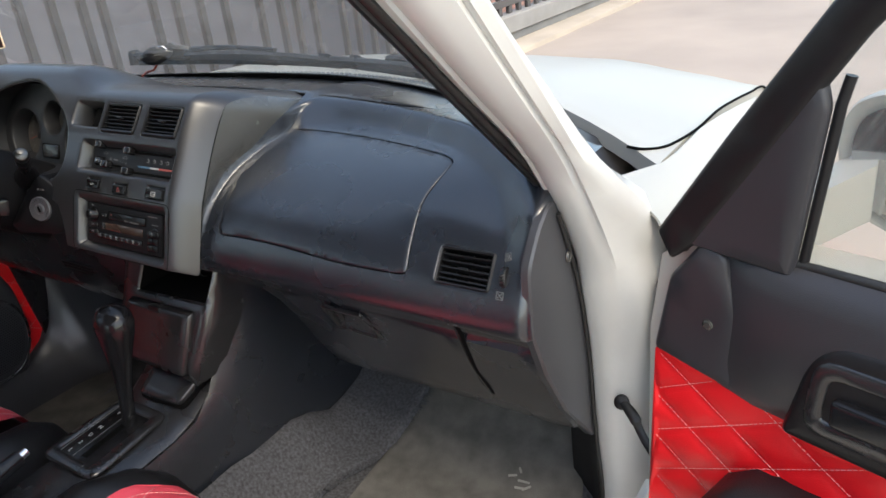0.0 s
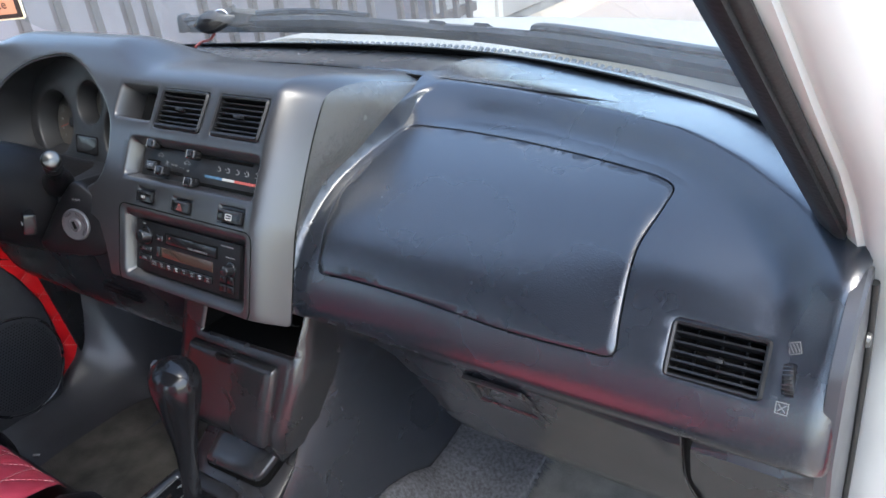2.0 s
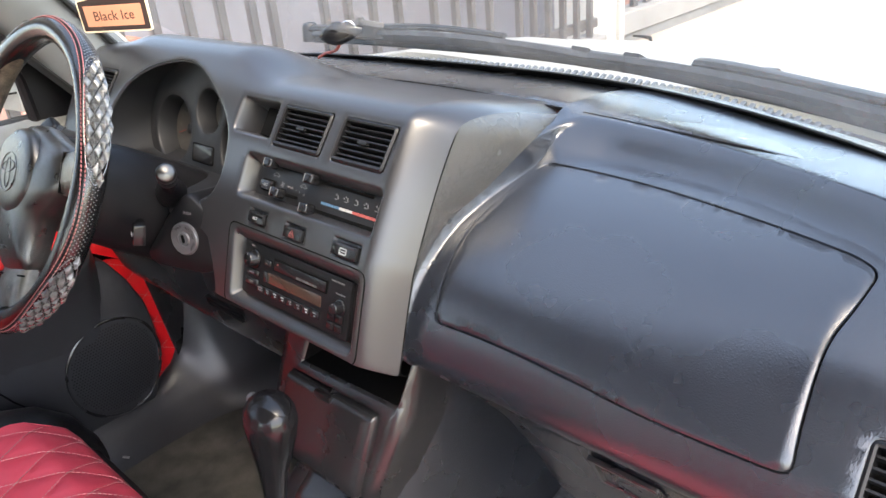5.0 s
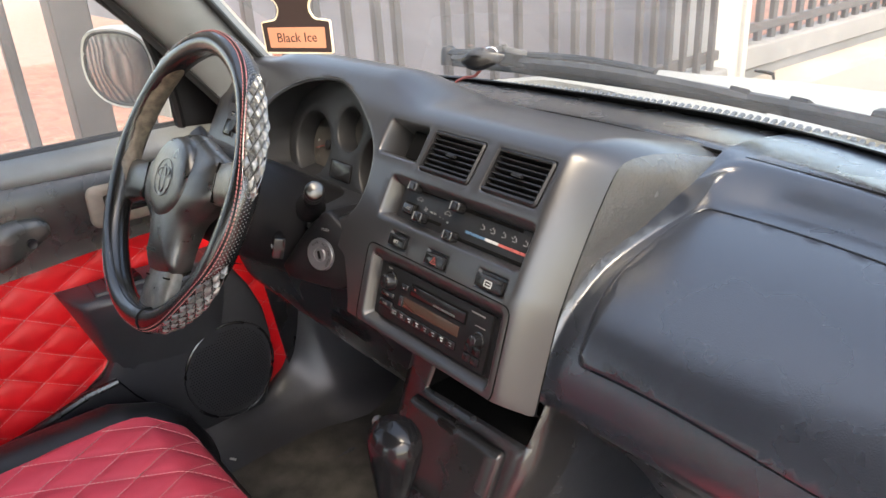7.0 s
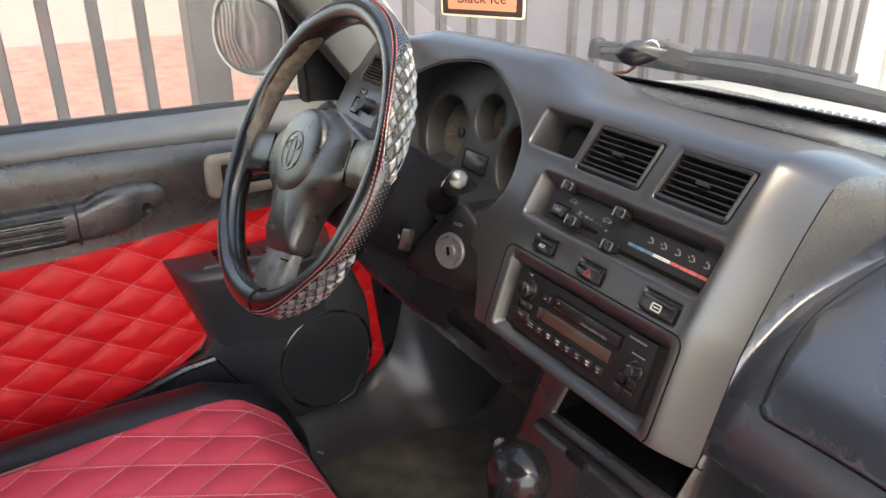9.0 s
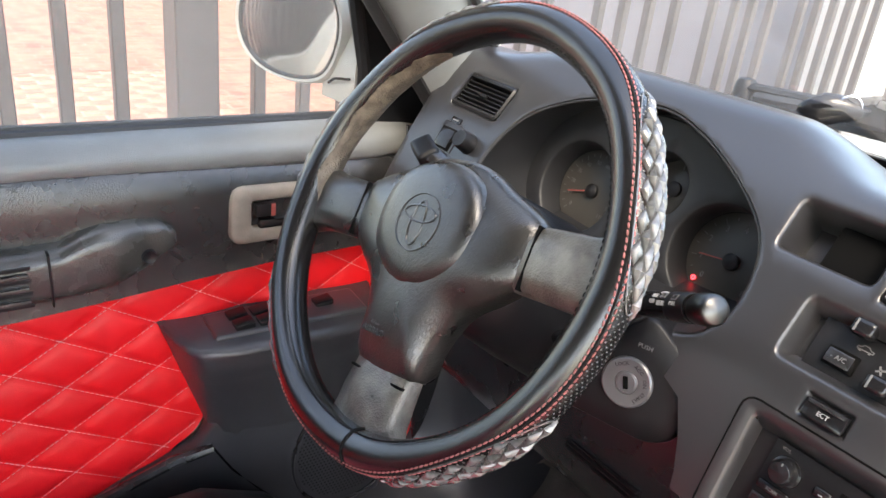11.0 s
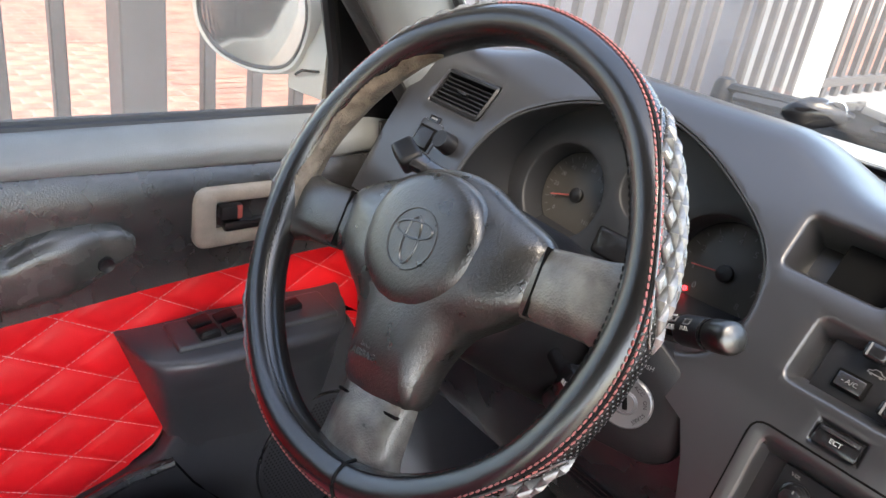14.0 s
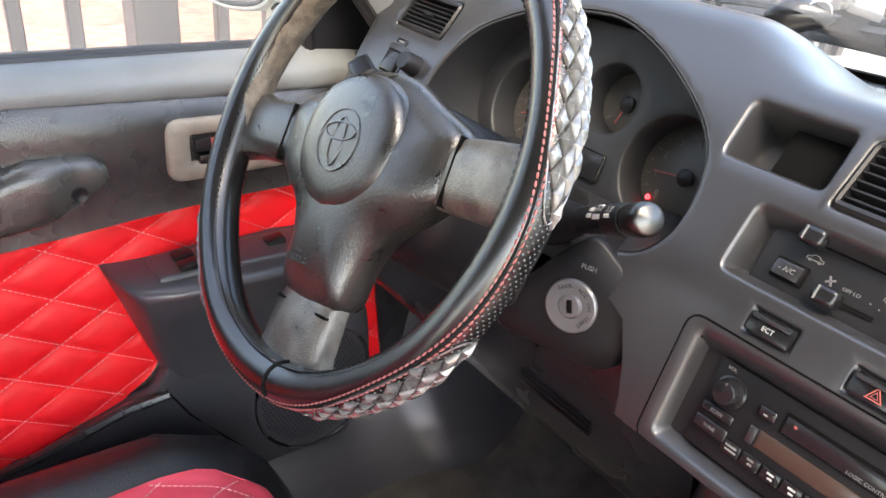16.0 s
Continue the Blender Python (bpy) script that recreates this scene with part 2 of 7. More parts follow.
def thing(name, label, category, at=(0, 0, 0), group="", kind=""):
    ob = new(name)
    ob.empty_display_size = 0.05
    ob.matrix_basis = Matrix.Translation(at)
    return tagged(ob, label, category, group, kind)


def box(bm, size, m=None, bevel=0.0, seg=2):
    """A box, bevelled, of that size, at the pose m (or centre)."""
    if m is None:
        m = Matrix()
    elif not isinstance(m, Matrix):
        m = Matrix.Translation(m)
    r = bmesh.ops.create_cube(bm, size=1.0, matrix=m @ Matrix.Diagonal((*size, 1)))
    if bevel:
        es = {e for v in r["verts"] for e in v.link_edges}
        bmesh.ops.bevel(bm, geom=list(es), offset=bevel, segments=seg, profile=0.6, affect="EDGES")
    return bm


def loft(bm, rings, closed=True, caps=True):
    """Skins a list of rings of points with the same count."""
    vs = [[bm.verts.new(p) for p in ring] for ring in rings]
    n = len(vs[0])
    for a, b in zip(vs, vs[1:]):
        for i in range(n if closed else n - 1):
            j = (i + 1) % n
            bm.faces.new((a[i], a[j], b[j], b[i]))
    if caps and closed:
        bm.faces.new(vs[0])
        bm.faces.new(vs[-1][::-1])
    return bm


def tube(bm, path, radius, n=10, caps=True, flat=1.0):
    """Sweeps a circle along a path; radius may be a list."""
    pts = [Vector(p) for p in path]
    rad = radius if isinstance(radius, (list, tuple)) else [radius] * len(pts)
    up = Vector((0, 0, 1))
    rings = []
    for i, p in enumerate(pts):
        d = (pts[min(i + 1, len(pts) - 1)] - pts[max(i - 1, 0)]).normalized()
        s = d.cross(up if abs(d.z) < 0.95 else Vector((0, 1, 0))).normalized()
        u = s.cross(d)
        rings.append([p + rad[i] * (math.cos(a) * s + flat * math.sin(a) * u) for a in (2 * math.pi * k / n for k in range(n))])
    return loft(bm, rings, True, caps)


def lathe(bm, profile, m, n=32):
    """Turns (radius, height) pairs round m's z axis."""
    rings = [[m @ Vector((r * math.cos(a), r * math.sin(a), h)) for a in (2 * math.pi * k / n for k in range(n))] for r, h in profile]
    return loft(bm, rings, True, True)


def smooth_loop(pts, n=6):
    """A closed Catmull-Rom curve through 2D points."""
    out, k = [], len(pts)
    for i in range(k):
        p0, p1, p2, p3 = (Vector(pts[(i + j) % k]) for j in (-1, 0, 1, 2))
        for s in range(n):
            t = s / n
            out.append(0.5 * (2 * p1 + (p2 - p0) * t + (2 * p0 - 5 * p1 + 4 * p2 - p3) * t * t + (3 * p1 - p0 - 3 * p2 + p3) * t ** 3))
    return [tuple(p) for p in out]


def spline(pts, n=8):
    """An open Catmull-Rom curve through points of any size."""
    out, k = [], len(pts)
    for i in range(k - 1):
        p0, p1, p2, p3 = (Vector(pts[min(max(i + j, 0), k - 1)]) for j in (-1, 0, 1, 2))
        for s in range(n):
            t = s / n
            out.append(0.5 * (2 * p1 + (p2 - p0) * t + (2 * p0 - 5 * p1 + 4 * p2 - p3) * t * t + (3 * p1 - p0 - 3 * p2 + p3) * t ** 3))
    return out + [Vector(pts[-1])]


def round_poly(corners, r, n=4):
    """A closed polygon (2D) with its corners rounded by r (one number or one a corner)."""
    out, k = [], len(corners)
    for i, c in enumerate(corners):
        rr = r[i] if isinstance(r, (list, tuple)) else r
        c = Vector(c)
        a, b = (Vector(corners[i - 1]) - c), (Vector(corners[(i + 1) % k]) - c)
        d = min(rr, a.length * 0.49, b.length * 0.49)
        p, q = c + a.normalized() * d, c + b.normalized() * d
        for s in range(n + 1):
            t = s / n
            out.append(tuple((1 - t) ** 2 * p + 2 * t * (1 - t) * c + t * t * q))
    return out


def inset(loop, d):
    """Moves a closed 2D loop inwards by d."""
    k = len(loop)
    area = sum(loop[i][0] * loop[(i + 1) % k][1] - loop[(i + 1) % k][0] * loop[i][1] for i in range(k))
    sgn = 1 if area > 0 else -1
    out = []
    for i in range(k):
        a, b = Vector(loop[i - 1]), Vector(loop[(i + 1) % k])
        t = (b - a).normalized() if (b - a).length > 1e-9 else Vector((1, 0))
        out.append((loop[i][0] - t.y * sgn * d, loop[i][1] + t.x * sgn * d))
    return out


def inside(p, loop):
    x, y = p
    c = False
    for (x0, y0), (x1, y1) in zip(loop, loop[1:] + loop[:1]):
        if (y0 > y) != (y1 > y) and x < (x1 - x0) * (y - y0) / (y1 - y0) + x0:
            c = not c
    return c


def panel(bm, outline, place, holes=(), step=0.012, lip=0.0, thick=0.0, points=None):
    """A curved sheet: place(u, v, depth) gives the point of the sheet at (u, v), depth metres below its face. The sheet is bounded by outline and
    pierced by holes, each a loop and a list of (inset, depth) rings down its recess, closed by a floor where the last entry is "floor"."""
    from mathutils.geometry import delaunay_2d_cdt
    loops = [outline] + [h[0] for h in holes]
    vs, es = [], []
    for lp in loops:
        k = len(vs)
        vs += [Vector(p) for p in lp]
        es += [(k + i, k + (i + 1) % len(lp)) for i in range(len(lp))]
    arr = np.array([p for lp in loops for p in lp])
    lo, hi = arr.min(0), arr.max(0)
    if points is None:
        points = [(gx, gy) for gx in np.arange(lo[0] + step / 2, hi[0], step) for gy in np.arange(lo[1] + step / 2, hi[1], step)]
    for gx, gy in points:
        if lo[0] < gx < hi[0] and lo[1] < gy < hi[1] and inside((gx, gy), outline) and not any(inside((gx, gy), h[0]) for h in holes):
            if np.min((arr[:, 0] - gx) ** 2 + (arr[:, 1] - gy) ** 2) > (0.45 * step) ** 2:
                vs.append(Vector((gx, gy)))
    pv, _, fs, *_ = delaunay_2d_cdt(vs, es, [], 1, 1e-6)
    top = [bm.verts.new(place(p.x, p.y, 0)) for p in pv]
    for f in fs:
        c = sum((pv[i] for i in f), Vector((0, 0))) / len(f)
        if not any(inside(c, h[0]) for h in holes):
            bm.faces.new([top[i] for i in f])
    def rings(lp, steps, way=None):
        prev = [bm.verts.new(place(*p, 0)) for p in lp]
        for st in steps:
            if st == "floor":
                bm.faces.new(prev)
                break
            cur = [bm.verts.new(place(*p, 0) + Vector(way) * st[1] if way else place(*p, st[1])) for p in inset(lp, st[0])]
            for i in range(len(lp)):
                j = (i + 1) % len(lp)
                bm.faces.new((prev[i], prev[j], cur[j], cur[i]))
            prev = cur
    for lp, steps, *way in holes:
        rings(lp, steps, *way)
    if thick:
        rings(outline, [(-lip, lip), (-lip, thick)])
    bmesh.ops.remove_doubles(bm, verts=bm.verts, dist=1e-5)
    return bm


def slab(bm, loop, place, rise, edge=0.0015, step=0.02):
    """A plate with a rounded rim that lies on a sheet and stands rise metres proud of it."""
    lp = inset(loop, edge)
    panel(bm, lp, lambda u, v, d: place(u, v, d - rise), step=step)
    a = [bm.verts.new(place(*p, -rise)) for p in lp]
    b = [bm.verts.new(place(*p, -rise + edge)) for p in loop]
    c = [bm.verts.new(place(*p, 0.001)) for p in loop]
    for r, s in ((a, b), (b, c)):
        for i in range(len(loop)):
            j = (i + 1) % len(loop)
            bm.faces.new((r[i], r[j], s[j], s[i]))
    bmesh.ops.remove_doubles(bm, verts=bm.verts, dist=1e-5)
    return bm


def lettering(name, words, size, m, mat, parent, depth=0.0003, label=""):
    """Words as a thin mesh in m's x-y plane, centred."""
    cu = bpy.data.curves.new(name, "FONT")
    cu.body, cu.size, cu.extrude, cu.align_x, cu.align_y, cu.resolution_u = words, size, depth, "CENTER", "CENTER", 2
    ob = bpy.data.objects.new(name, cu)
    me = bpy.data.meshes.new_from_object(ob)
    bpy.data.objects.remove(ob)
    bm = bmesh.new()
    bm.from_mesh(me)
    bm.transform(m)
    return part(name, bm, mat, parent, label)


def frame_of(origin, x, y):
    """A pose from an origin, an x axis and a rough y axis."""
    x = Vector(x).normalized()
    z = x.cross(Vector(y)).normalized()
    y = z.cross(x)
    return Matrix.Translation(origin) @ Matrix((x, y, z)).transposed().to_4x4()


def ease(a, b, x):
    t = min(1.0, max(0.0, (x - a) / (b - a)))
    return t * t * (3 - 2 * t)

# ---- dashboard ----
def glass_foot(x):
    """Where the windscreen meets the dashboard, in plan."""
    return 1.152 - 0.52 * x * x if x > 0 else 1.152 - 0.12 * x * x - 2.5 * max(0.0, -x - 0.5) ** 2


# profiles (y, z) from the lower edge up the face and back over the top
CENTRE = [(0.70, 0.906), (0.664, 0.9025), (0.647, 0.9045), (0.641, 0.911), (0.6415, 0.92), (0.6705, 1.005), (0.6825, 1.03), (0.699, 1.06), (0.7235, 1.10), (0.749, 1.136), (0.762, 1.148), (0.785, 1.1515), (0.83, 1.146), (0.88, 1.133), (0.94, 1.115), (0.985, 1.1035), (1.14, 1.083)]
HOODED = [(0.70, 0.906), (0.664, 0.9025), (0.647, 0.9045), (0.641, 0.911), (0.6415, 0.92), (0.6705, 1.005), (0.6825, 1.03), (0.699, 1.06), (0.7235, 1.10), (0.749, 1.136), (0.775, 1.163), (0.790, 1.176), (0.815, 1.181), (0.86, 1.170), (0.93, 1.130), (0.985, 1.1040), (1.14, 1.083)]
CURVE_A, CURVE_B = spline([(y, z) for y, z in CENTRE], 6), spline([(y, z) for y, z in HOODED], 6)
SPAN = len(CURVE_A) - 1
U0, UE = 0.104, 0.146


def hood_weight(x):
    return ease(-0.14, -0.25, x) * (0.35 + 0.65 * ease(-0.64, -0.5, x))


def on_profile(x, v):
    w = hood_weight(x)
    i = min(max(v, 0.0), SPAN - 1e-6)
    k, f = int(i), i - int(i)
    a = CURVE_A[k].lerp(CURVE_A[k + 1], f)
    b = CURVE_B[k].lerp(CURVE_B[k + 1], f)
    p = a.lerp(b, w)
    y = p.x
    if y > 0.9:
        y = 0.9 + (y - 0.9) * (glass_foot(x) + 0.012 - 0.9) / 0.24
    return y, p.y


def face(u, v, d=0.0):
    """The fascia: u runs along the car's width and round the corner of the centre stack, v along the profile; d is depth below the face."""
    y, z = on_profile(min(u, U0), v)
    y2, z2 = on_profile(min(u, U0), v + 0.5)
    y1, z1 = on_profile(min(u, U0), v - 0.5)
    ny, nz = -(z2 - z1), (y2 - y1)
    l = math.hypot(ny, nz) or 1
    p = Vector((u, y - d * ny / l, z - d * nz / l))
    if u > U0:
        t = min((u - U0) / (UE - U0), 1.0)
        over = max(0.0, u - UE)
        back = 0.037 * t ** 1.55 + over
        p.x = U0 + 0.035 * t + over * (0.16 + 0.55 * ease(1.02, 1.13, z))
        p.y, p.z = p.y + 0.86 * back, p.z - 0.51 * back
    return p


V_TOP = next(i for i in range(SPAN) if CURVE_B[i].y > 1.1805)


def v_of(z):
    """The profile's parameter at a height on the face."""
    lo, hi = 12.0, float(V_TOP)
    for _ in range(40):
        mid = (lo + hi) / 2
        if CURVE_B[int(mid)].lerp(CURVE_B[int(mid) + 1], mid - int(mid)).y < z:
            lo = mid
        else:
            hi = mid
    return lo


VS = 0.0055     # metres to one step of v, to keep loops round


def fz(loop):
    """A loop in (x, z) metres as one in the fascia's (u, w), w = v * VS."""
    return [(x, v_of(z) * VS) for x, z in loop]


def place(u, w, d):
    return face(u, w / VS, d)


def rrect(x0, x1, z0, z1, r, shear=0.0):
    zc = (z0 + z1) / 2
    return round_poly([(x0 + shear * (z0 - zc), z0), (x1 + shear * (z0 - zc), z0), (x1 + shear * (z1 - zc), z1), (x0 + shear * (z1 - zc), z1)], r)


dashboard = thing("dashboard", "dark grey moulded car dashboard with satin grey centre stack", "dashboard", (0, 0.9, 0.6))
CLUSTER = [(-0.524, 1.043), (-0.523, 1.078), (-0.502, 1.118), (-0.464, 1.143), (-0.42, 1.157), (-0.355, 1.164), (-0.31, 1.158), (-0.265, 1.144), (-0.222, 1.123), (-0.194, 1.099), (-0.183, 1.067), (-0.187, 1.038), (-0.212, 1.014), (-0.27, 1.002), (-0.355, 0.998), (-0.45, 1.002), (-0.503, 1.014)]
cluster_loop = fz(smooth_loop(CLUSTER, 4))
SOFT = [(0.0012, 0.0006), (0.003, 0.003)]
recess = lambda depth, taper=0.004: SOFT + [(0.003 + taper, depth), "floor"]
hole_list = [
    (cluster_loop, [(0.0016, 0.001), (0.003, 0.004), (0.006, 0.05), (0.010, 0.11), (0.012, 0.17)], (0, 0.995, -0.08)),
    (fz(rrect(-0.187, -0.105, 1.098, 1.140, 0.009)), recess(0.045, 0.004)),                 # small open pocket
    (fz(rrect(-0.099, -0.006, 1.093, 1.139, 0.006, 0.10)), recess(0.022, 0.001)),           # vents
    (fz(rrect(0.010, 0.098, 1.093, 1.139, 0.006, 0.10)), recess(0.022, 0.001)),
    (fz(rrect(-0.143, 0.105, 1.036, 1.085, 0.010, 0.04)), recess(0.022, 0.006)),            # heater controls
    (fz(rrect(-0.133, 0.100, 0.915, 1.003, 0.010, 0.0)), recess(0.016, 0.004)),             # radio
    (fz(rrect(-0.107, -0.070, 1.010, 1.029, 0.003)), recess(0.004, 0.0005)),                # three switches
    (fz(rrect(-0.036, 0.003, 1.008, 1.027, 0.003)), recess(0.004, 0.0005)),
    (fz(rrect(0.049, 0.095, 1.009, 1.030, 0.003)), recess(0.004, 0.0005)),
    (fz(rrect(-0.622, -0.533, 1.099, 1.139, 0.006, 0.10)), recess(0.022, 0.001)),           # vent beside the door
]
low, left = 3.0, -0.668
fascia_outline = [(UE, 24 * VS), (UE - 0.001, 18 * VS), (U0 + 0.034, 12 * VS), (U0 + 0.022, 7 * VS), (U0, low * VS), (0.0, low * VS), (-0.14, low * VS), (-0.158, 9 * VS)] \
    + fz([(-0.166, 0.925), (-0.176, 0.95), (-0.19, 0.975), (-0.215, 0.985), (-0.5, 0.985), (left, 0.985)]) \
    + [(left, SPAN * VS * k) for k in (0.6, 0.75, 0.9, 1.0)] + [(-0.3, SPAN * VS), (0.0, SPAN * VS)] + [(UE, v * VS) for v in range(SPAN, 24, -1)]
top_w = SPAN * VS
FINE = [(x, w) for x in np.arange(left + 0.005, U0 - 0.004, 0.010) for w in np.arange(low * VS + 0.004, top_w, 0.009)] \
    + [p for off in (0.003, 0.006, 0.0105) for p in inset(cluster_loop, -off)] \
    + [(x, w) for x in list(np.arange(U0 - 0.001, UE - 0.001, 0.0026)) for w in np.arange(low * VS + 0.003, top_w, 0.008)]
fascia = part("fascia", panel(bmesh.new(), fascia_outline, place, hole_list, 0.0035, points=FINE), FASCIA, dashboard, "satin grey plastic fascia with cut-outs", 50)


gap_bm = bmesh.new()
tube(gap_bm, [face(UE - 0.0002, 10 + (60 - 10) * k / 60, 0.0016) for k in range(61)] + [face(UE - 0.0002 - 0.04 * math.sin(k * 0.157), 60 + 3 * (1 - math.cos(k * 0.157)), 0.0012) for k in range(1, 11)], 0.0007, 6)
part("panel_gap", gap_bm, VOID, dashboard)


def vent(x0, x1, z0, z1, surf, n, shear=0.10, name="air_vent", mat=BLACK, lean=0.0):
    """A louvred vent: bezel, dark throat, level slats and upright vanes."""
    lp = [(u, w) for u, w in surf(rrect(x0, x1, z0, z1, 0.006, shear))]
    bm = bmesh.new()
    pl = vent.place
    outer, rim, inner = [pl(*p, 0.0) for p in lp], [pl(*p, -0.0022) for p in inset(lp, 0.0022)], [pl(*p, 0.02) for p in inset(lp, 0.0045)]
    mid = [pl(*p, -0.0012) for p in inset(lp, 0.0042)]
    loft(bm, [outer, rim, mid, inner], True, False)
    body = part(name, bm, BLACK, dashboard, "black louvred air vent")
    bm = bmesh.new()
    # throat closed by a near-black face, its shade put into the colour
    bm.faces.new([bm.verts.new(pl(*p, 0.021)) for p in inset(lp, 0.003)])
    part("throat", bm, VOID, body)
    zc = (z0 + z1) / 2
    for i in range(n):
        z = z0 + 0.006 + (z1 - z0 - 0.012) * (i + 0.5) / n
        dx = shear * (z - zc)
        (ua, wa), (ub, wb) = surf([(x0 + 0.004 + dx, z), (x1 - 0.004 + dx, z)])
        rings = []
        for u, w in ((ua, wa), (ub, wb)):
            a, b = pl(u, w, 0.0025), pl(u, w, 0.014)
            up = (pl(u, w + 0.004, 0.0025) - pl(u, w - 0.004, 0.0025)).normalized() * 0.0013
            rings.append([a + up * 0.7, a - up * 0.7 - (b - a) * 0.12, a - up * 1.3, b - up * 0.6 - up * 2, b + up * 0.5 - up * 2])
        part("slat", loft(bmesh.new(), rings), mat, body)
    for i in range(3):
        x = x0 + (x1 - x0) * (i + 1) / 4
        pts = surf([(x - 0.5 * shear * (z1 - z0) * 0.8, z0 + 0.004), (x + 0.5 * shear * (z1 - z0) * 0.8, z1 - 0.004)])
        rings = []
        for u, w in pts:
            a, b = pl(u, w, 0.014), pl(u, w, 0.020)
            rings.append([a + Vector((0.0008, 0, 0)), a - Vector((0.0008, 0, 0)), b - Vector((0.0008, 0, 0)), b + Vector((0.0008, 0, 0))])
        part("vane", loft(bmesh.new(), rings), mat, body)
    u, w = surf([((x0 + x1) / 2, zc)])[0]
    c, up = pl(u, w, 0.0), (pl(u, w + 0.004, 0) - pl(u, w - 0.004, 0)).normalized()
    part("tab", box(bmesh.new(), (0.014, 0.004, 0.006), frame_of(c, (1, 0, 0), up), 0.0015), mat, body)
    return body


vent.place = place
vent(-0.097, -0.008, 1.095, 1.137, fz, 6)
vent(0.012, 0.096, 1.095, 1.137, fz, 6)
vent(-0.620, -0.535, 1.101, 1.137, fz, 6)


def at_face(x, z, d=0.0):
    """A pose on the fascia: x to the right, y up the face, z out of it."""
    v = v_of(z)
    p, q = face(x, v, d), face(x, v + 0.4, d)
    return frame_of(p, (1, 0, 0), q - p)


# gauges behind the steering wheel: each sits at the bottom of a round well in the board
BOARD = Matrix.Translation((-0.355, 0.772, 1.052)) @ pose(0, 0, 0, 72, 0, 0)


def ring_of(cx, cy, r, n=40):
    return [(cx + r * math.cos(2 * math.pi * k / n), cy + r * math.sin(2 * math.pi * k / n)) for k in range(n)]


WELLS = [(-0.088, 0.0, 0.052), (0.097, -0.004, 0.052), (0.008, 0.037, 0.034)]
well = [(0.0008, 0.0006), (0.0022, 0.003), (0.004, 0.031), "floor"]
board_loop = round_poly([(-0.18, -0.075), (0.18, -0.075), (0.18, 0.10), (-0.18, 0.10)], 0.01)
part("gauge_board", panel(bmesh.new(), board_loop, lambda u, w, d: BOARD @ Vector((u, w, -d)), [(ring_of(*q), well) for q in WELLS], 0.012, 0.001, 0.002), DULLBOARD, dashboard, "dark grey instrument board with round wells", 50)


def dial(lx, ly, r, ticks, numbered, hand, label, size=0.0085, by=1):
    m = BOARD @ Matrix.Translation((lx, ly, -0.0300))
    disc = part("gauge", lathe(bmesh.new(), [(0.0, 0.0), (r * 0.98, 0.0), (r, -0.0004), (r, -0.0009)], m, 48), GAUGE, dashboard, label)
    bm = bmesh.new()
    for k in range(ticks):
        a = radians(225 - 270 * k / (ticks - 1))
        l = 0.005 if k % 2 == 0 else 0.003
        box(bm, (l, 0.0009, 0.0003), m @ Matrix.Rotation(a, 4, "Z") @ Matrix.Translation((r * 0.90 - l / 2, 0, 0.0004)))
    part("gauge_scale", bm, GREYPRINT, disc)["kind"] = "stuff"
    for k in range(numbered):
        a = radians(225 - 270 * k / max(1, numbered - 1))
        lettering("numeral", str(k * by), size, m @ Matrix.Translation((r * 0.68 * math.cos(a), r * 0.68 * math.sin(a), 0.0004)), GREYPRINT, disc, 0.0002)
    part("needle", box(bmesh.new(), (r * 0.78, 0.0014, 0.001), m @ Matrix.Rotation(radians(hand), 4, "Z") @ Matrix.Translation((r * 0.32, 0, 0.003)), 0.0004), REDPRINT, disc)
    part("needle_cap", lathe(bmesh.new(), [(0.0, 0.006), (0.006, 0.0055), (0.008, 0.004), (0.008, 0.0)], m, 20), BLACK, disc)
    return m


dial(-0.088, 0.0, 0.047, 23, 12, 198, "round speed gauge with faint grey scale", 0.0066, 10)
m_tacho = dial(0.097, -0.004, 0.047, 17, 9, 188, "round rev counter with red needle")
dial(0.008, 0.037, 0.0295, 5, 0, 255, "small fuel gauge")
part("trip_display", box(bmesh.new(), (0.056, 0.028, 0.004), BOARD @ Matrix.Translation((0.003, -0.026, 0.0005)), 0.004, 3), GLOSSBLACK, dashboard, "dark trip meter window")
liner = bmesh.new()
loft(liner, [[place(*p, 0) + Vector((0, 0.995, -0.08)) * deep for p in inset(cluster_loop, ins)] for ins, deep in ((0.0040, 0.0045), (0.0070, 0.05), (0.0112, 0.11), (0.0134, 0.168))], True, False)
part("cluster_liner", liner, DULLBOARD, dashboard, "dull black inside of the gauge hood", 60)
lip_bm = bmesh.new()
tube(lip_bm, [place(*p, 0.0035) for p in inset(cluster_loop, 0.0022)] + [place(*inset(cluster_loop, 0.0022)[0], 0.0035)], 0.0016, 6)
part("cluster_lip", lip_bm, RUBBER, dashboard, "thin black lip round the gauge opening")
lamp = bmesh.new()
for a in range(6):
    box(lamp, (0.0016, 0.0010, 0.0004), m_tacho @ Matrix.Translation((-0.029 + 0.0018 * math.cos(a * 1.05), -0.029 + 0.0018 * math.sin(a * 1.05), 0.0008)) @ Matrix.Rotation(a * 1.05 + 1.57, 4, "Z"))
part("warning_lamp", lamp, LEDRED, dashboard, "lit red immobiliser lamp")

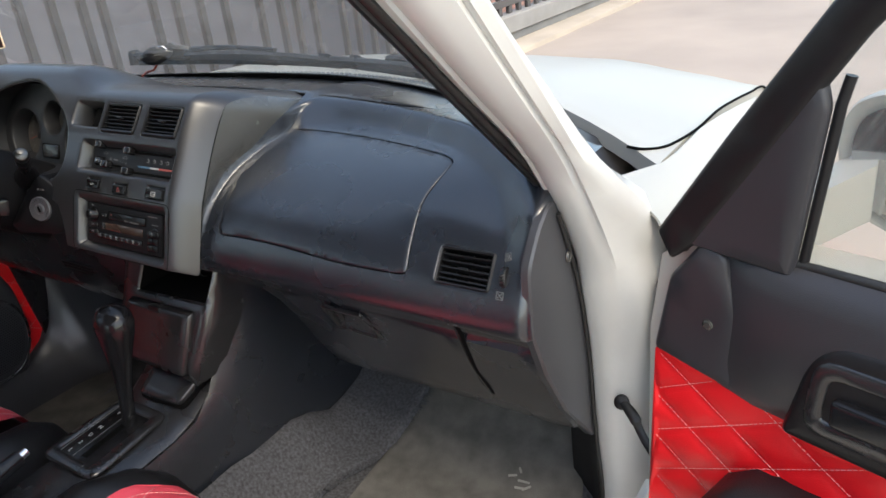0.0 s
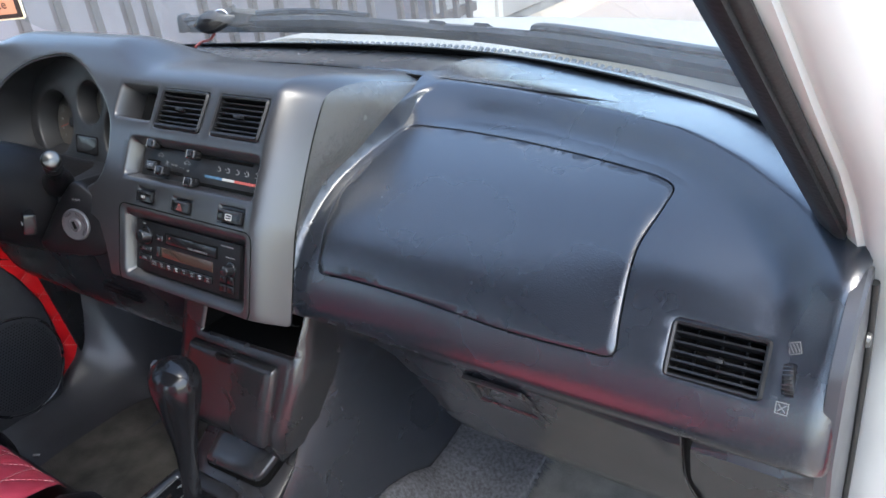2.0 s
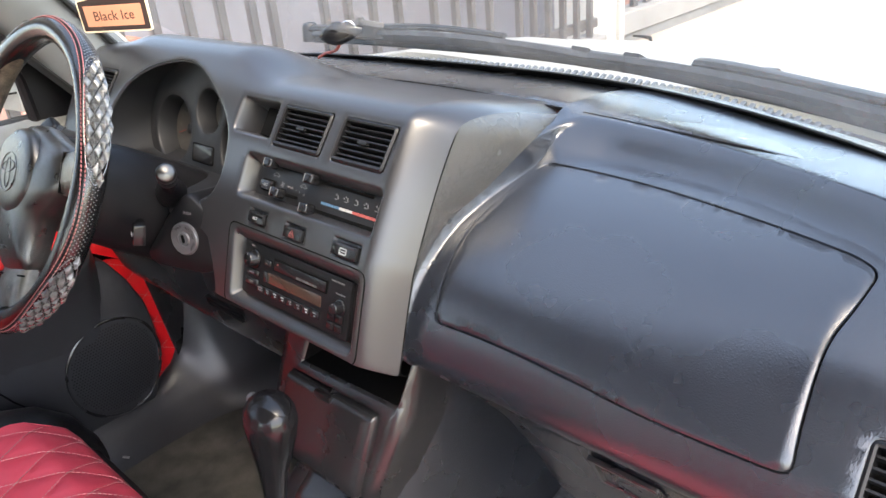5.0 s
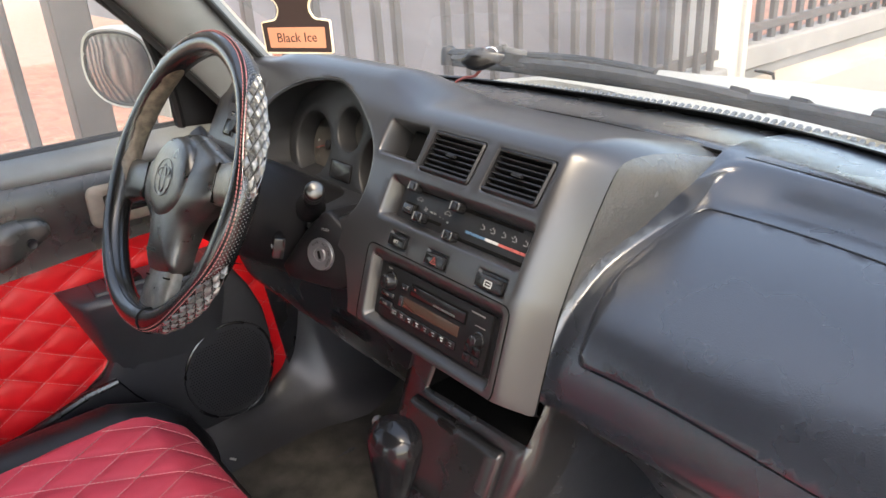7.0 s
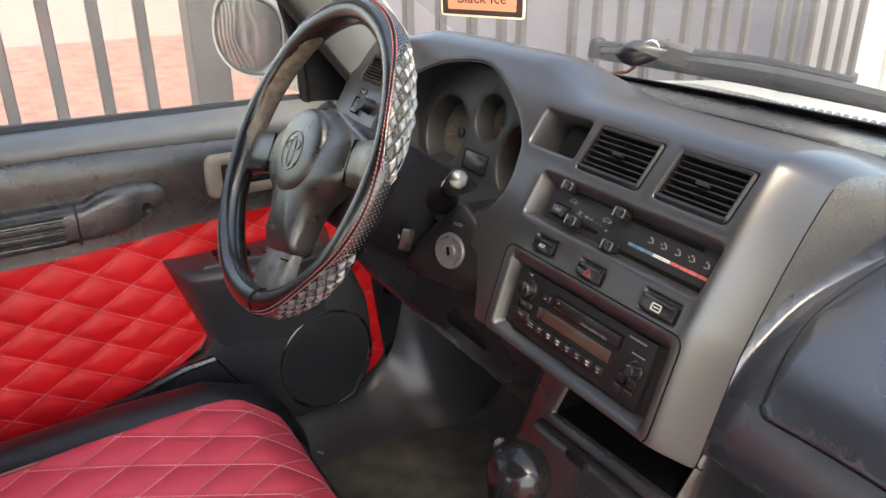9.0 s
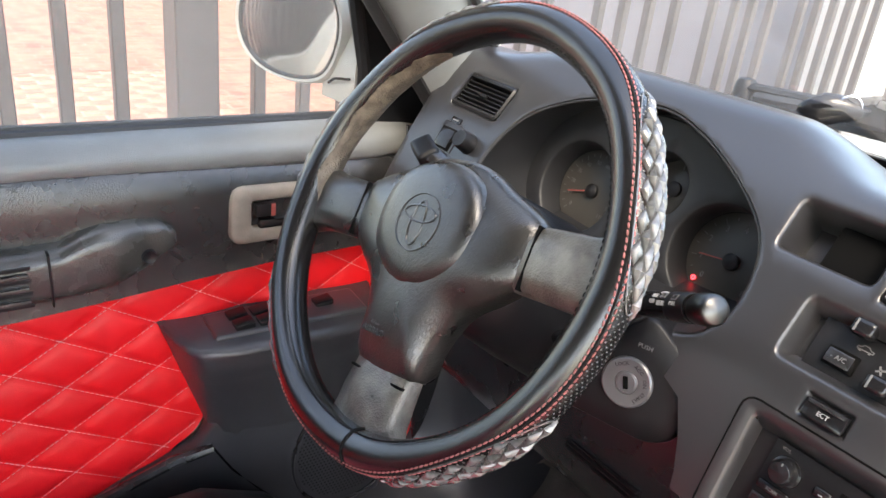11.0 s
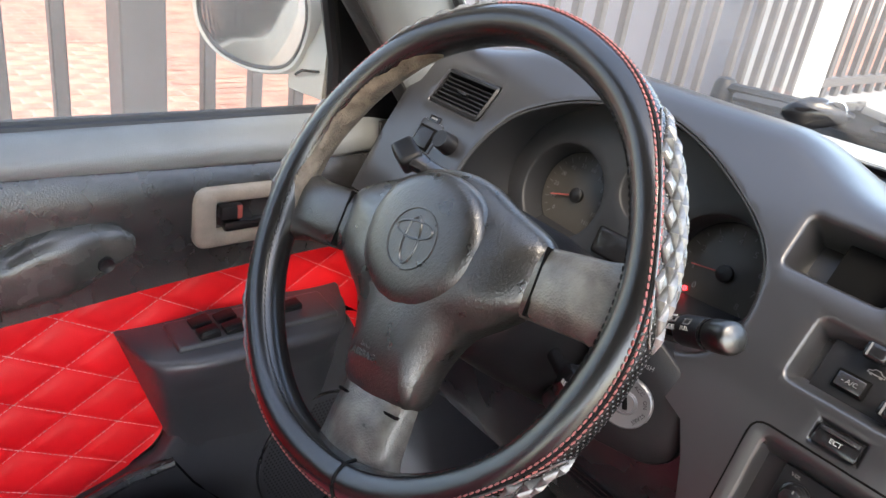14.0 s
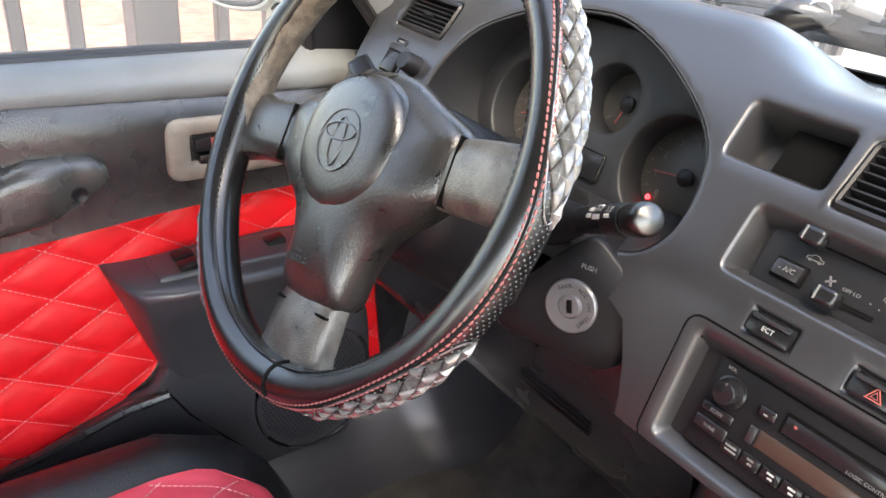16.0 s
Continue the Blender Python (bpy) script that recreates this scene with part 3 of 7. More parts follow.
# switches under the heater controls
def switch(x, z, w, h, words):
    m = at_face(x, z, 0.003)
    sw = part("rocker_switch", box(bmesh.new(), (w, h, 0.008), m @ Matrix.Translation((0, 0, 0.002)), 0.0018), GLOSSBLACK, dashboard, "black rocker switch")
    part("ledge", box(bmesh.new(), (w * 0.86, h * 0.22, 0.003), m @ Matrix.Translation((0, h * 0.36, 0.006)), 0.0008), PLASTIC, sw)
    top = m @ Matrix.Translation((0, -0.001, 0.0063))
    if words:
        lettering("lettering", words, 0.0048, top, PRINT, sw)
    else:
        bm = bmesh.new()
        box(bm, (0.010, 0.0012, 0.0004), top @ Matrix.Translation((0, 0.003, 0)))
        box(bm, (0.010, 0.0012, 0.0004), top @ Matrix.Translation((0, -0.003, 0)))
        box(bm, (0.0012, 0.006, 0.0004), top @ Matrix.Translation((0.005, 0, 0)))
        box(bm, (0.0012, 0.006, 0.0004), top @ Matrix.Translation((-0.005, 0, 0)))
        box(bm, (0.006, 0.0010, 0.0004), top)
        part("symbol", bm, PRINT, sw)["kind"] = "stuff"
    return sw


switch(-0.0885, 1.0195, 0.031, 0.014, "ECT")
hz = switch(-0.0165, 1.0175, 0.033, 0.014, " ")
bm = bmesh.new()
mh = at_face(-0.0165, 1.0165, -0.0035)
for s in (0.0062, 0.0030):
    tri = [mh @ Vector((s * math.cos(a), s * math.sin(a), 0)) for a in (radians(90), radians(210), radians(330))]
    tri2 = [mh @ Vector((s * 0.74 * math.cos(a), s * 0.74 * math.sin(a), 0)) for a in (radians(90), radians(210), radians(330))]
    loft(bm, [tri, tri2], True, False)
part("symbol", bm, REDPRINT, hz, "red hazard triangle")["kind"] = "stuff"
switch(0.072, 1.0195, 0.040, 0.015, "")

# heater controls
hv = part("heater_panel", box(bmesh.new(), (0.232, 0.046, 0.004), at_face(-0.012, 1.0605, 0.0185), 0.0016), BLACK, dashboard, "black sliding heater control panel")


def slider(x, z, w):
    return part("slot", box(bmesh.new(), (w, 0.0036, 0.002), at_face(x, z, 0.0160), 0.0008), VOID, hv)


def knob(x, z):
    m = at_face(x, z, 0.0)
    k = part("slider_knob", box(bmesh.new(), (0.0165, 0.0125, 0.015), m @ Matrix.Translation((0, 0, -0.0065)), 0.0042, 4), GLOSSBLACK, hv, "glossy dark sliding knob")
    part("marker", box(bmesh.new(), (0.0016, 0.0095, 0.0010), m @ Matrix.Translation((-0.0045, 0, 0.0008)), 0.0004), GREYPRINT, k)


slider(-0.060, 1.0770, 0.078)
slider(0.030, 1.0735, 0.094)
slider(-0.058, 1.0505, 0.026)
slider(0.038, 1.0445, 0.104)
for kx, kz in ((-0.098, 1.0775), (-0.018, 1.0735), (-0.072, 1.0505), (-0.014, 1.0445)):
    knob(kx, kz)
part("button_frame", box(bmesh.new(), (0.0235, 0.0150, 0.003), at_face(-0.104, 1.0545, 0.0155), 0.0016), VOID, hv)
ac = part("button", box(bmesh.new(), (0.0195, 0.0112, 0.007), at_face(-0.104, 1.0545, 0.0135), 0.0018), PLASTIC, hv, "grey push button")
lettering("lettering", "- A/C", 0.0050, at_face(-0.104, 1.0545, 0.0098), GREYPRINT, ac)
lettering("lettering", "OFF LO", 0.0036, at_face(-0.064, 1.0590, 0.0163), GREYPRINT, hv)
lettering("lettering", "HI", 0.0036, at_face(-0.036, 1.0555, 0.0163), GREYPRINT, hv)
bm = bmesh.new()
for k in range(2):
    box(bm, (0.0011, 0.0011, 0.0004), at_face(-0.051 + 0.006 * k, 1.0580 - 0.0008 * k, 0.0164))
for k in range(4):                                   # fan blades
    box(bm, (0.0030, 0.0014, 0.0004), at_face(-0.0785, 1.0598, 0.0164) @ Matrix.Rotation(k * math.pi / 2 + 0.5, 4, "Z") @ Matrix.Translation((0.0019, 0, 0)))
for k in range(5):                                   # air outlets: a small arrow mark each
    m = at_face(0.020 + 0.0165 * k, 1.0640, 0.0164)
    box(bm, (0.0016, 0.0046, 0.0004), m @ Matrix.Translation((0.0018, 0, 0)) @ Matrix.Rotation(0.45, 4, "Z"))
    box(bm, (0.0046, 0.0011, 0.0004), m @ Matrix.Translation((-0.0006, -0.0026, 0)))
    box(bm, (0.0018, 0.0018, 0.0004), m @ Matrix.Translation((-0.0014, 0.0024, 0)) @ Matrix.Rotation(0.78, 4, "Z"))
    if k % 2:
        box(bm, (0.0030, 0.0009, 0.0004), m @ Matrix.Translation((-0.0042, 0.0004, 0)) @ Matrix.Rotation(-0.5, 4, "Z"))
for ix, iz in ((-0.094, 1.0675), (-0.040, 1.0640)):  # two small car outlines
    m = at_face(ix, iz, 0.0164)
    car = [(-0.0058, -0.0012), (-0.0056, 0.0004), (-0.0034, 0.0008), (-0.0018, 0.0024), (0.0016, 0.0024), (0.0034, 0.0008), (0.0058, 0.0002), (0.0058, -0.0012), (-0.0058, -0.0012)]
    for (x0, y0), (x1, y1) in zip(car, car[1:]):
        box(bm, (math.hypot(x1 - x0, y1 - y0) + 0.0006, 0.0007, 0.0004), m @ Matrix.Translation(((x0 + x1) / 2, (y0 + y1) / 2, 0)) @ Matrix.Rotation(math.atan2(y1 - y0, x1 - x0), 4, "Z"))
    for wx in (-0.0034, 0.0034):
        box(bm, (0.0018, 0.0018, 0.0004), m @ Matrix.Translation((wx, -0.0016, 0)))
part("symbol", bm, GREYPRINT, hv, "small pale printed symbols")["kind"] = "stuff"
for k in range(9):
    part("colour_bar", box(bmesh.new(), (0.0098, 0.0030, 0.0006), at_face(0.002 + 0.0107 * k, 1.0540, 0.0162)), BLUEPRINT if k < 3 else PRINT if k < 5 else REDPRINT, hv)

# radio with its cassette slot, sunk in its bezel
gap_bm = bmesh.new()
loop = fz(rrect(-0.143, 0.108, 0.9085, 1.0065, 0.012, 0.0))
tube(gap_bm, [place(*p, 0.0002) for p in loop + loop[:1]], 0.0009, 6)
part("bezel_gap", gap_bm, VOID, dashboard)
rm = at_face(-0.016, 0.957, 0.0125)
# black sheet added over the recess floor to darken it
part("radio_recess_floor", box(bmesh.new(), (0.222, 0.080, 0.002), at_face(-0.016, 0.957, 0.0158)), BLACK, dashboard, "black sheet added to darken the recess behind the radio")
radio = part("radio", box(bmesh.new(), (0.192, 0.067, 0.006), rm, 0.0018), SHROUD, dashboard, "black cassette radio with brown display")


def on_radio(px, py, pz=0.0033):
    return rm @ Matrix.Translation((px, py, pz))


part("display", box(bmesh.new(), (0.100, 0.0125, 0.001), on_radio(-0.001, -0.002), 0.0004), AMBER, radio, "unlit brown amber display")
part("display_cap", box(bmesh.new(), (0.006, 0.0130, 0.004), on_radio(-0.055, -0.002, 0.0036), 0.0012), PLASTIC, radio)
part("cassette_slot", box(bmesh.new(), (0.100, 0.0150, 0.002), on_radio(0.008, 0.0170), 0.0006), VOID, radio)
flap = part("cassette_flap", box(bmesh.new(), (0.096, 0.0120, 0.002), on_radio(0.008, 0.0165, 0.0036), 0.0006), GLOSSBLACK, radio)
lettering("lettering", "LOGIC CONTROL DECK", 0.0034, on_radio(0.022, 0.0125, 0.0048), GREYPRINT, flap, 0.0002)
part("mark", box(bmesh.new(), (0.0022, 0.0018, 0.0004), on_radio(-0.033, 0.0185, 0.0048)), REDPRINT, flap)
for kx, ky, kr in ((-0.080, 0.0145, 0.0095), (0.082, 0.0015, 0.0072)):
    kb = part("dial_knob", lathe(bmesh.new(), [(kr + 0.0024, 0.0), (kr + 0.0020, 0.0014), (kr + 0.0004, 0.0018), (kr, 0.0024), (kr * 0.92, 0.010), (kr * 0.78, 0.0118), (0.0, 0.0124)], on_radio(kx, ky), 28), GLOSSBLACK, radio, "round radio knob")
    part("marker", box(bmesh.new(), (0.0010, kr * 0.4, 0.0005), on_radio(kx, ky + kr * 0.6, 0.0150)), GREYPRINT, kb)
eject = part("key", box(bmesh.new(), (0.0130, 0.0080, 0.005), on_radio(-0.052, 0.0160, 0.0040), 0.0024, 3), GLOSSBLACK, radio, "small black eject key")
part("print", box(bmesh.new(), (0.0030, 0.0008, 0.0003), on_radio(-0.052, 0.0152, 0.0066)), PRINT, eject)
for py, w, words in ((-0.0025, 0.0250, "SCAN"), (-0.0145, 0.0260, "TUNE")):
    pill = part("key", box(bmesh.new(), (w, 0.0074 if words == "SCAN" else 0.0098, 0.005), on_radio(-0.0815, py, 0.0038), 0.0024, 3), GLOSSBLACK, radio, "rounded black radio key")
    lettering("lettering", words, 0.0036, on_radio(-0.0815, py, 0.0064), GREYPRINT, pill, 0.0002)
for k in range(8):
    b = part("key", box(bmesh.new(), (0.0138, 0.0092, 0.004), on_radio(-0.0625 + 0.0150 * k, -0.0185, 0.0036), 0.0010), GLOSSBLACK, radio)
    part("print", box(bmesh.new(), (0.0085 if k == 0 else 0.0050, 0.0014, 0.0003), on_radio(-0.0625 + 0.0150 * k, -0.0170, 0.0058)), PRINT if k in (2, 3, 6) else GREYPRINT, b)
    part("print", box(bmesh.new(), (0.0085 if k == 0 else 0.0034, 0.0014, 0.0003), on_radio(-0.0618 + 0.0150 * k, -0.0200, 0.0058)), PRINT if k in (2, 3, 6) else GREYPRINT, b)
for kx in (0.0700, 0.0835):
    for ky in (-0.0115, -0.0225):
        part("key", box(bmesh.new(), (0.0115, 0.0090, 0.004), on_radio(kx, ky, 0.0036), 0.001), GLOSSBLACK, radio)
lettering("lettering", "VOL", 0.0036, on_radio(-0.086, 0.0290), GREYPRINT, radio)
part("print", box(bmesh.new(), (0.016, 0.0012, 0.0003), on_radio(0.080, 0.0150)), GREYPRINT, radio)
part("print", box(bmesh.new(), (0.022, 0.0016, 0.0003), on_radio(0.074, 0.0275)), GREYPRINT, radio)

# mirror switch in its raised bezel beside the door
sw = part("mirror_switch", box(bmesh.new(), (0.036, 0.036, 0.005), at_face(-0.592, 1.0690, 0.001), 0.002), FASCIA, dashboard, "grey bezel with black mirror adjuster switch")
part("switch_well", box(bmesh.new(), (0.028, 0.027, 0.004), at_face(-0.592, 1.0665, -0.0015), 0.0012), VOID, sw)
part("lens", box(bmesh.new(), (0.024, 0.023, 0.004), at_face(-0.592, 1.0665, -0.0030), 0.0018), GLOSSBLACK, sw)
part("symbol_field", box(bmesh.new(), (0.018, 0.0075, 0.003), at_face(-0.592, 1.0868, -0.0005), 0.001), GLOSSBLACK, sw)
part("symbol", box(bmesh.new(), (0.010, 0.002, 0.0008), at_face(-0.592, 1.0868, -0.0022), 0.0003), GREYPRINT, sw)
part("round_knob", lathe(bmesh.new(), [(0.012, 0.0), (0.0115, 0.004), (0.0105, 0.016), (0.0095, 0.018), (0.0, 0.0175)], at_face(-0.553, 1.071, 0), 28), BLACK, dashboard, "ribbed round dimmer knob")
# near-black block painted as the shade deep in the pocket
part("pocket_insert", box(bmesh.new(), (0.046, 0.036, 0.024), at_face(-0.1335, 1.1185, 0.033), 0.002), VOID, dashboard, "near-black block standing for the shade in the small open pocket")

# ---- passenger side ----
def cr(pts, v):
    """A point of the Catmull-Rom curve through pts at v, counted in points."""
    k = len(pts)
    v = min(max(v, 0.0), k - 1 - 1e-6)
    i, t = int(v), v - int(v)
    p0, p1, p2, p3 = (pts[min(max(i + j, 0), k - 1)] for j in (-1, 0, 1, 2))
    return [0.5 * (2 * b + (c - a) * t + (2 * a - 5 * b + 4 * c - d) * t * t + (3 * b - a - 3 * c + d) * t ** 3) for a, b, c, d in zip(p0, p1, p2, p3)]


# end of the pad beside the centre stack, where it rises to the ridge of the stack's side
RIDGE = [(0.150, 0.95, 0.84), (0.146, 0.86, 0.845), (0.142, 0.80, 0.85), (0.138, 0.748, 0.855), (0.134, 0.722, 0.866), (0.132, 0.708, 0.880), (0.131, 0.697, 0.888), (0.131, 0.690, 0.896), (0.130, 0.688, 0.909), (0.128, 0.6905, 0.928), (0.1265, 0.706, 0.959), (0.127, 0.731, 0.993), (0.131, 0.772, 1.030), (0.143, 0.826, 1.054), (0.153, 0.873, 1.080), (0.157, 0.897, 1.0915), (0.150, 0.940, 1.0990), (0.144, 0.978, 1.1075), (0.141, 1.06, 1.101), (0.140, 1.14, 1.090)]
# foot of the moulded roll that arches over the pad, in plan
ROLL = [(0.05, 0.905), (0.12, 0.926), (0.157, 0.936), (0.19, 0.944), (0.22, 0.949), (0.28, 0.949), (0.36, 0.938), (0.44, 0.914), (0.512, 0.882), (0.575, 0.842), (0.625, 0.803), (0.658, 0.765), (0.674, 0.735), (0.680, 0.70), (0.682, 0.60)]


def lid_top(x):
    """Where the airbag lid ends at its top: y, z."""
    return 0.903 - 0.69 * max(0.0, x - 0.22) ** 2 * (1 - 0.30 * ease(0.52, 0.70, x)), 1.064 - 0.035 * ease(0.50, 0.74, x)


def pad_profile(x):
    yt, zt = lid_top(x)
    w, h = yt - 0.732, zt - 0.99
    k = 0.92 * ease(0.27, 0.13, x)
    low = [(1.0, 0.650), (0.86, 0.660), (0.806, 0.692), (0.762, 0.785), (0.722, 0.864)]
    return [(y, z + (0.868 - z) * k) for y, z in low] + [(0.712, 0.884), (0.700, 0.889), (0.693, 0.896), (0.690, 0.910), (0.6935, 0.930), (0.706, 0.957), (0.732, 0.990),
            (0.732 + w * 0.27, 0.99 + h * 0.46), (0.732 + w * 0.60, 0.99 + h * 0.78), (yt, zt), (yt + 0.028, zt + 0.003), (yt + 0.055, zt + 0.003), (yt + 0.09, zt + 0.002), (yt + 0.15, zt - 0.001), (glass_foot(x) + 0.012, zt - 0.006)]


def roll_side(x, y):
    """Distance from the roll's line in plan, positive beyond it."""
    best, sign = 9.0, 1.0
    for (x0, y0), (x1, y1) in zip(ROLL, ROLL[1:]):
        ex, ey = x1 - x0, y1 - y0
        t = min(1.0, max(0.0, ((x - x0) * ex + (y - y0) * ey) / (ex * ex + ey * ey)))
        dx, dy = x - x0 - t * ex, y - y0 - t * ey
        d = math.hypot(dx, dy)
        if d < best:
            best, sign = d, 1.0 if ex * dy - ey * dx > 0 else -1.0
    return best * sign


def pad_point(x, v):
    y, z = cr(pad_profile(x), v)
    if v > 9.0:
        z += (0.0290 + 0.008 * ease(0.42, 0.14, x)) * ease(-0.021 - 0.024 * ease(0.26, 0.15, x), 0.008 + 0.012 * ease(0.45, 0.62, x) + 0.022 * ease(0.26, 0.15, x), roll_side(x, y)) * ease(9.5, 12.0, v)
    return y, z


def pad_raw(u, v):
    x = min(u, 0.690)
    p = [x, *pad_point(x, v)]
    wide = 0.005 + 0.034 * ease(15.0, 16.2, v)
    r = cr(RIDGE, v)
    f = 1 - (1 - min(1.0, max(0.0, (u - r[0]) / wide))) ** 1.3
    dip = 0.0035 * ease(0.030, 0.004, u - r[0]) * ease(14.8, 13.6, v) * ease(8.0, 10.0, v)
    p[1], p[2] = p[1] + 0.6 * dip, p[2] - 0.8 * dip
    if f < 1.0:
        p = [a + (b - a) * f for a, b in zip(r, p)]
        p[0] = u
    if u > 0.690:                      # rounded end beside the door
        a = min((u - 0.690) / 0.012, 1.5)
        p[0], p[1] = 0.690 + 0.012 * math.sin(a), p[1] + 0.012 * (1 - math.cos(a)) + max(0.0, u - 0.708)
    return p


VP = 0.040      # metres to one step of v on the pad
PAD_END = 19 * VP


def pad(u, w, d):
    v = w / VP
    p = Vector(pad_raw(u, v))
    if not d:
        return p
    a, b = Vector(pad_raw(u + 0.0015, v)) - Vector(pad_raw(u - 0.0015, v)), Vector(pad_raw(u, v + 0.04)) - Vector(pad_raw(u, v - 0.04))
    return p - a.cross(b).normalized() * d


def pz(loop):
    """A loop in (x, v) as one in the pad's (u, w)."""
    return [(x, v * VP) for x, v in loop]


LID = [(0.168, 13.98), (0.229, 13.99), (0.314, 13.96), (0.394, 13.93), (0.465, 13.95), (0.507, 13.98), (0.531, 13.90), (0.5265, 12.96), (0.519, 12.20), (0.519, 11.50), (0.521, 10.70), (0.526, 9.74), (0.478, 9.69), (0.418, 9.66), (0.352, 9.79), (0.279, 9.92), (0.215, 9.93), (0.1655, 9.86), (0.163, 10.59), (0.157, 11.29), (0.154, 11.90), (0.157, 12.47), (0.161, 13.41)]
lid_loop = round_poly(pz(LID), [0.012, 0.02, 0.03, 0.03, 0.02, 0.006, 0.014, 0.02, 0.02, 0.02, 0.02, 0.014, 0.02, 0.03, 0.03, 0.03, 0.02, 0.012, 0.014, 0.014, 0.014, 0.014, 0.014], 4)
vent_r = pz([(0.566, 9.68), (0.649, 9.60), (0.648, 10.93), (0.565, 10.98)])
wheel_slot = round_poly(pz([(0.6605, 9.98), (0.6695, 9.97), (0.6685, 10.56), (0.6595, 10.57)]), 0.003)
pad_outline = [(0.126, 4 * VP), (0.4, 4 * VP), (0.71, 4 * VP)] + [(0.712, k * VP) for k in (5, 7, 9, 11, 13, 15)] + [(0.706, 17 * VP), (0.690, PAD_END), (0.4, PAD_END), (0.168, PAD_END)]
for k in range(44):
    v = 18.8 - 14.4 * k / 43
    pad_outline.append((cr(RIDGE, v)[0], v * VP))
rows = [w for w in np.arange(4 * VP + 0.004, PAD_END, 0.0075)]
part("passenger_pad", panel(bmesh.new(), pad_outline, pad, [
    (inset(lid_loop, -0.0014), [(0.0005, 0.0010), (0.0007, 0.008)]),
    (round_poly(vent_r, 0.009), [(0.0012, 0.0006), (0.003, 0.003), (0.004, 0.024), "floor"]),
    (wheel_slot, [(0.0008, 0.003), "floor"]),
], 0.0075, points=[(cr(RIDGE, w / VP)[0] + x, w) for x in (0.0013, 0.0026, 0.0040, 0.0060, 0.009, 0.013, 0.018, 0.024, 0.030, 0.037, 0.045) for w in rows] + [(x, w) for x in np.arange(0.204, 0.712, 0.009) for w in rows]), PAD, dashboard, "dark grained vinyl pad in front of the passenger", 50)
# glove box front, from the crease under the pad down to its lower edge
glove_outline = pz([(0.128, 0.0), (0.4, 0.0), (0.71, 0.0), (0.712, 2.0), (0.712, 3.98), (0.4, 3.98), (0.134, 3.98), (0.134, 2.0)])
part("glove_box", panel(bmesh.new(), glove_outline, pad, [], 0.02), PAD, dashboard, "dark plain glove box front", 50)
lid = part("airbag_lid", slab(bmesh.new(), inset(lid_loop, 0.0006), lambda u, w, d: pad(u, w, d + 0.003), 0.0034, 0.0012, 0.009), PAD, dashboard, "dark grained airbag lid with rounded corners", 60)
vent.place = pad
vent(0.567, 0.648, 9.68 * VP, 10.93 * VP, lambda loop: loop, 5, -0.02)


def at_pad(x, v, d=0.0):
    w = v * VP
    p, q = pad(x, w, d), pad(x, w + 0.004, d)
    return frame_of(p, pad(x + 0.004, w, d) - p, q - p)


tw = part("thumb_wheel", lathe(bmesh.new(), [(0.0, -0.004), (0.012, -0.004), (0.014, -0.002), (0.014, 0.002), (0.012, 0.004), (0.0, 0.004)], at_pad(0.6645, 10.27, 0.007) @ pose(0, 0, 0, 0, 90, 0), 24), BLACK, dashboard, "small ribbed vent wheel")
for k in range(9):
    a = radians(-60 + 15 * k)
    part("rib", box(bmesh.new(), (0.008, 0.0012, 0.0014), at_pad(0.6645, 10.27, 0.007) @ pose(0, 0, 0, 0, 90, 0) @ Matrix.Rotation(a + math.pi, 4, "Z") @ Matrix.Translation((0.014, 0, 0)) @ pose(0, 0, 0, 0, 90, 0)), PLASTIC, tw)
for iv, crossed in ((10.82, False), (9.66, True)):
    bm = bmesh.new()
    m = at_pad(0.6635, iv, -0.0002)
    for sx, sy, w, h in ((0, 0.0045, 0.0098, 0.0008), (0, -0.0045, 0.0098, 0.0008), (0.0045, 0, 0.0008, 0.009), (-0.0045, 0, 0.0008, 0.009)):
        box(bm, (w, h, 0.0006), m @ Matrix.Translation((sx, sy, 0)))
    for k in range(2 if crossed else 3):
        box(bm, (0.0008, 0.0085 if crossed else 0.007, 0.0006), m @ (Matrix.Rotation(radians(45 + 90 * k), 4, "Z") if crossed else Matrix.Translation((-0.0024 + 0.0024 * k, 0, 0)) @ Matrix.Rotation(0.25, 4, "Z")))
    part("symbol", bm, GREYPRINT, dashboard)["kind"] = "stuff"
lettering("lettering", "SRS AIRBAG", 0.0105, at_pad(0.221, 10.16, -0.0012), PAD, lid, 0.0006)

# side of the centre stack: grained vinyl from the gap beside the fascia back to the ridge of the pad
def on_curve(k, value):
    """The step of the centre profile at which y (k = 0) or z (k = 1) first reaches a value."""
    return next(i for i, p in enumerate(CURVE_A) if i > 22 and p[k] >= value)


WALL_V = [v_of(0.925), v_of(0.949), v_of(0.984), v_of(1.026), v_of(1.073), v_of(1.112), on_curve(1, 1.140), on_curve(0, 0.83), on_curve(0, 0.89), on_curve(0, 0.955), on_curve(0, 1.05)]
bm = bmesh.new()
rows = []
for i in range(61):
    k = 8.7 * i / 60
    v = cr([(q,) for q in WALL_V], k)[0]
    a, b = face(UE, v, 0.0012 - 0.0016 * ease(5.4, 6.4, k)), Vector(cr(RIDGE, 8 + k))
    rows.append([a.lerp(b, s) + Vector((0.0022, 0, 0.0010)) * math.sin(math.pi * s) for s in [j / 14 for j in range(15)]])
loft(bm, rows, False, False)
part("stack_wall", bm, WALLVINYL, dashboard, "grained vinyl side of the centre stack", 60)

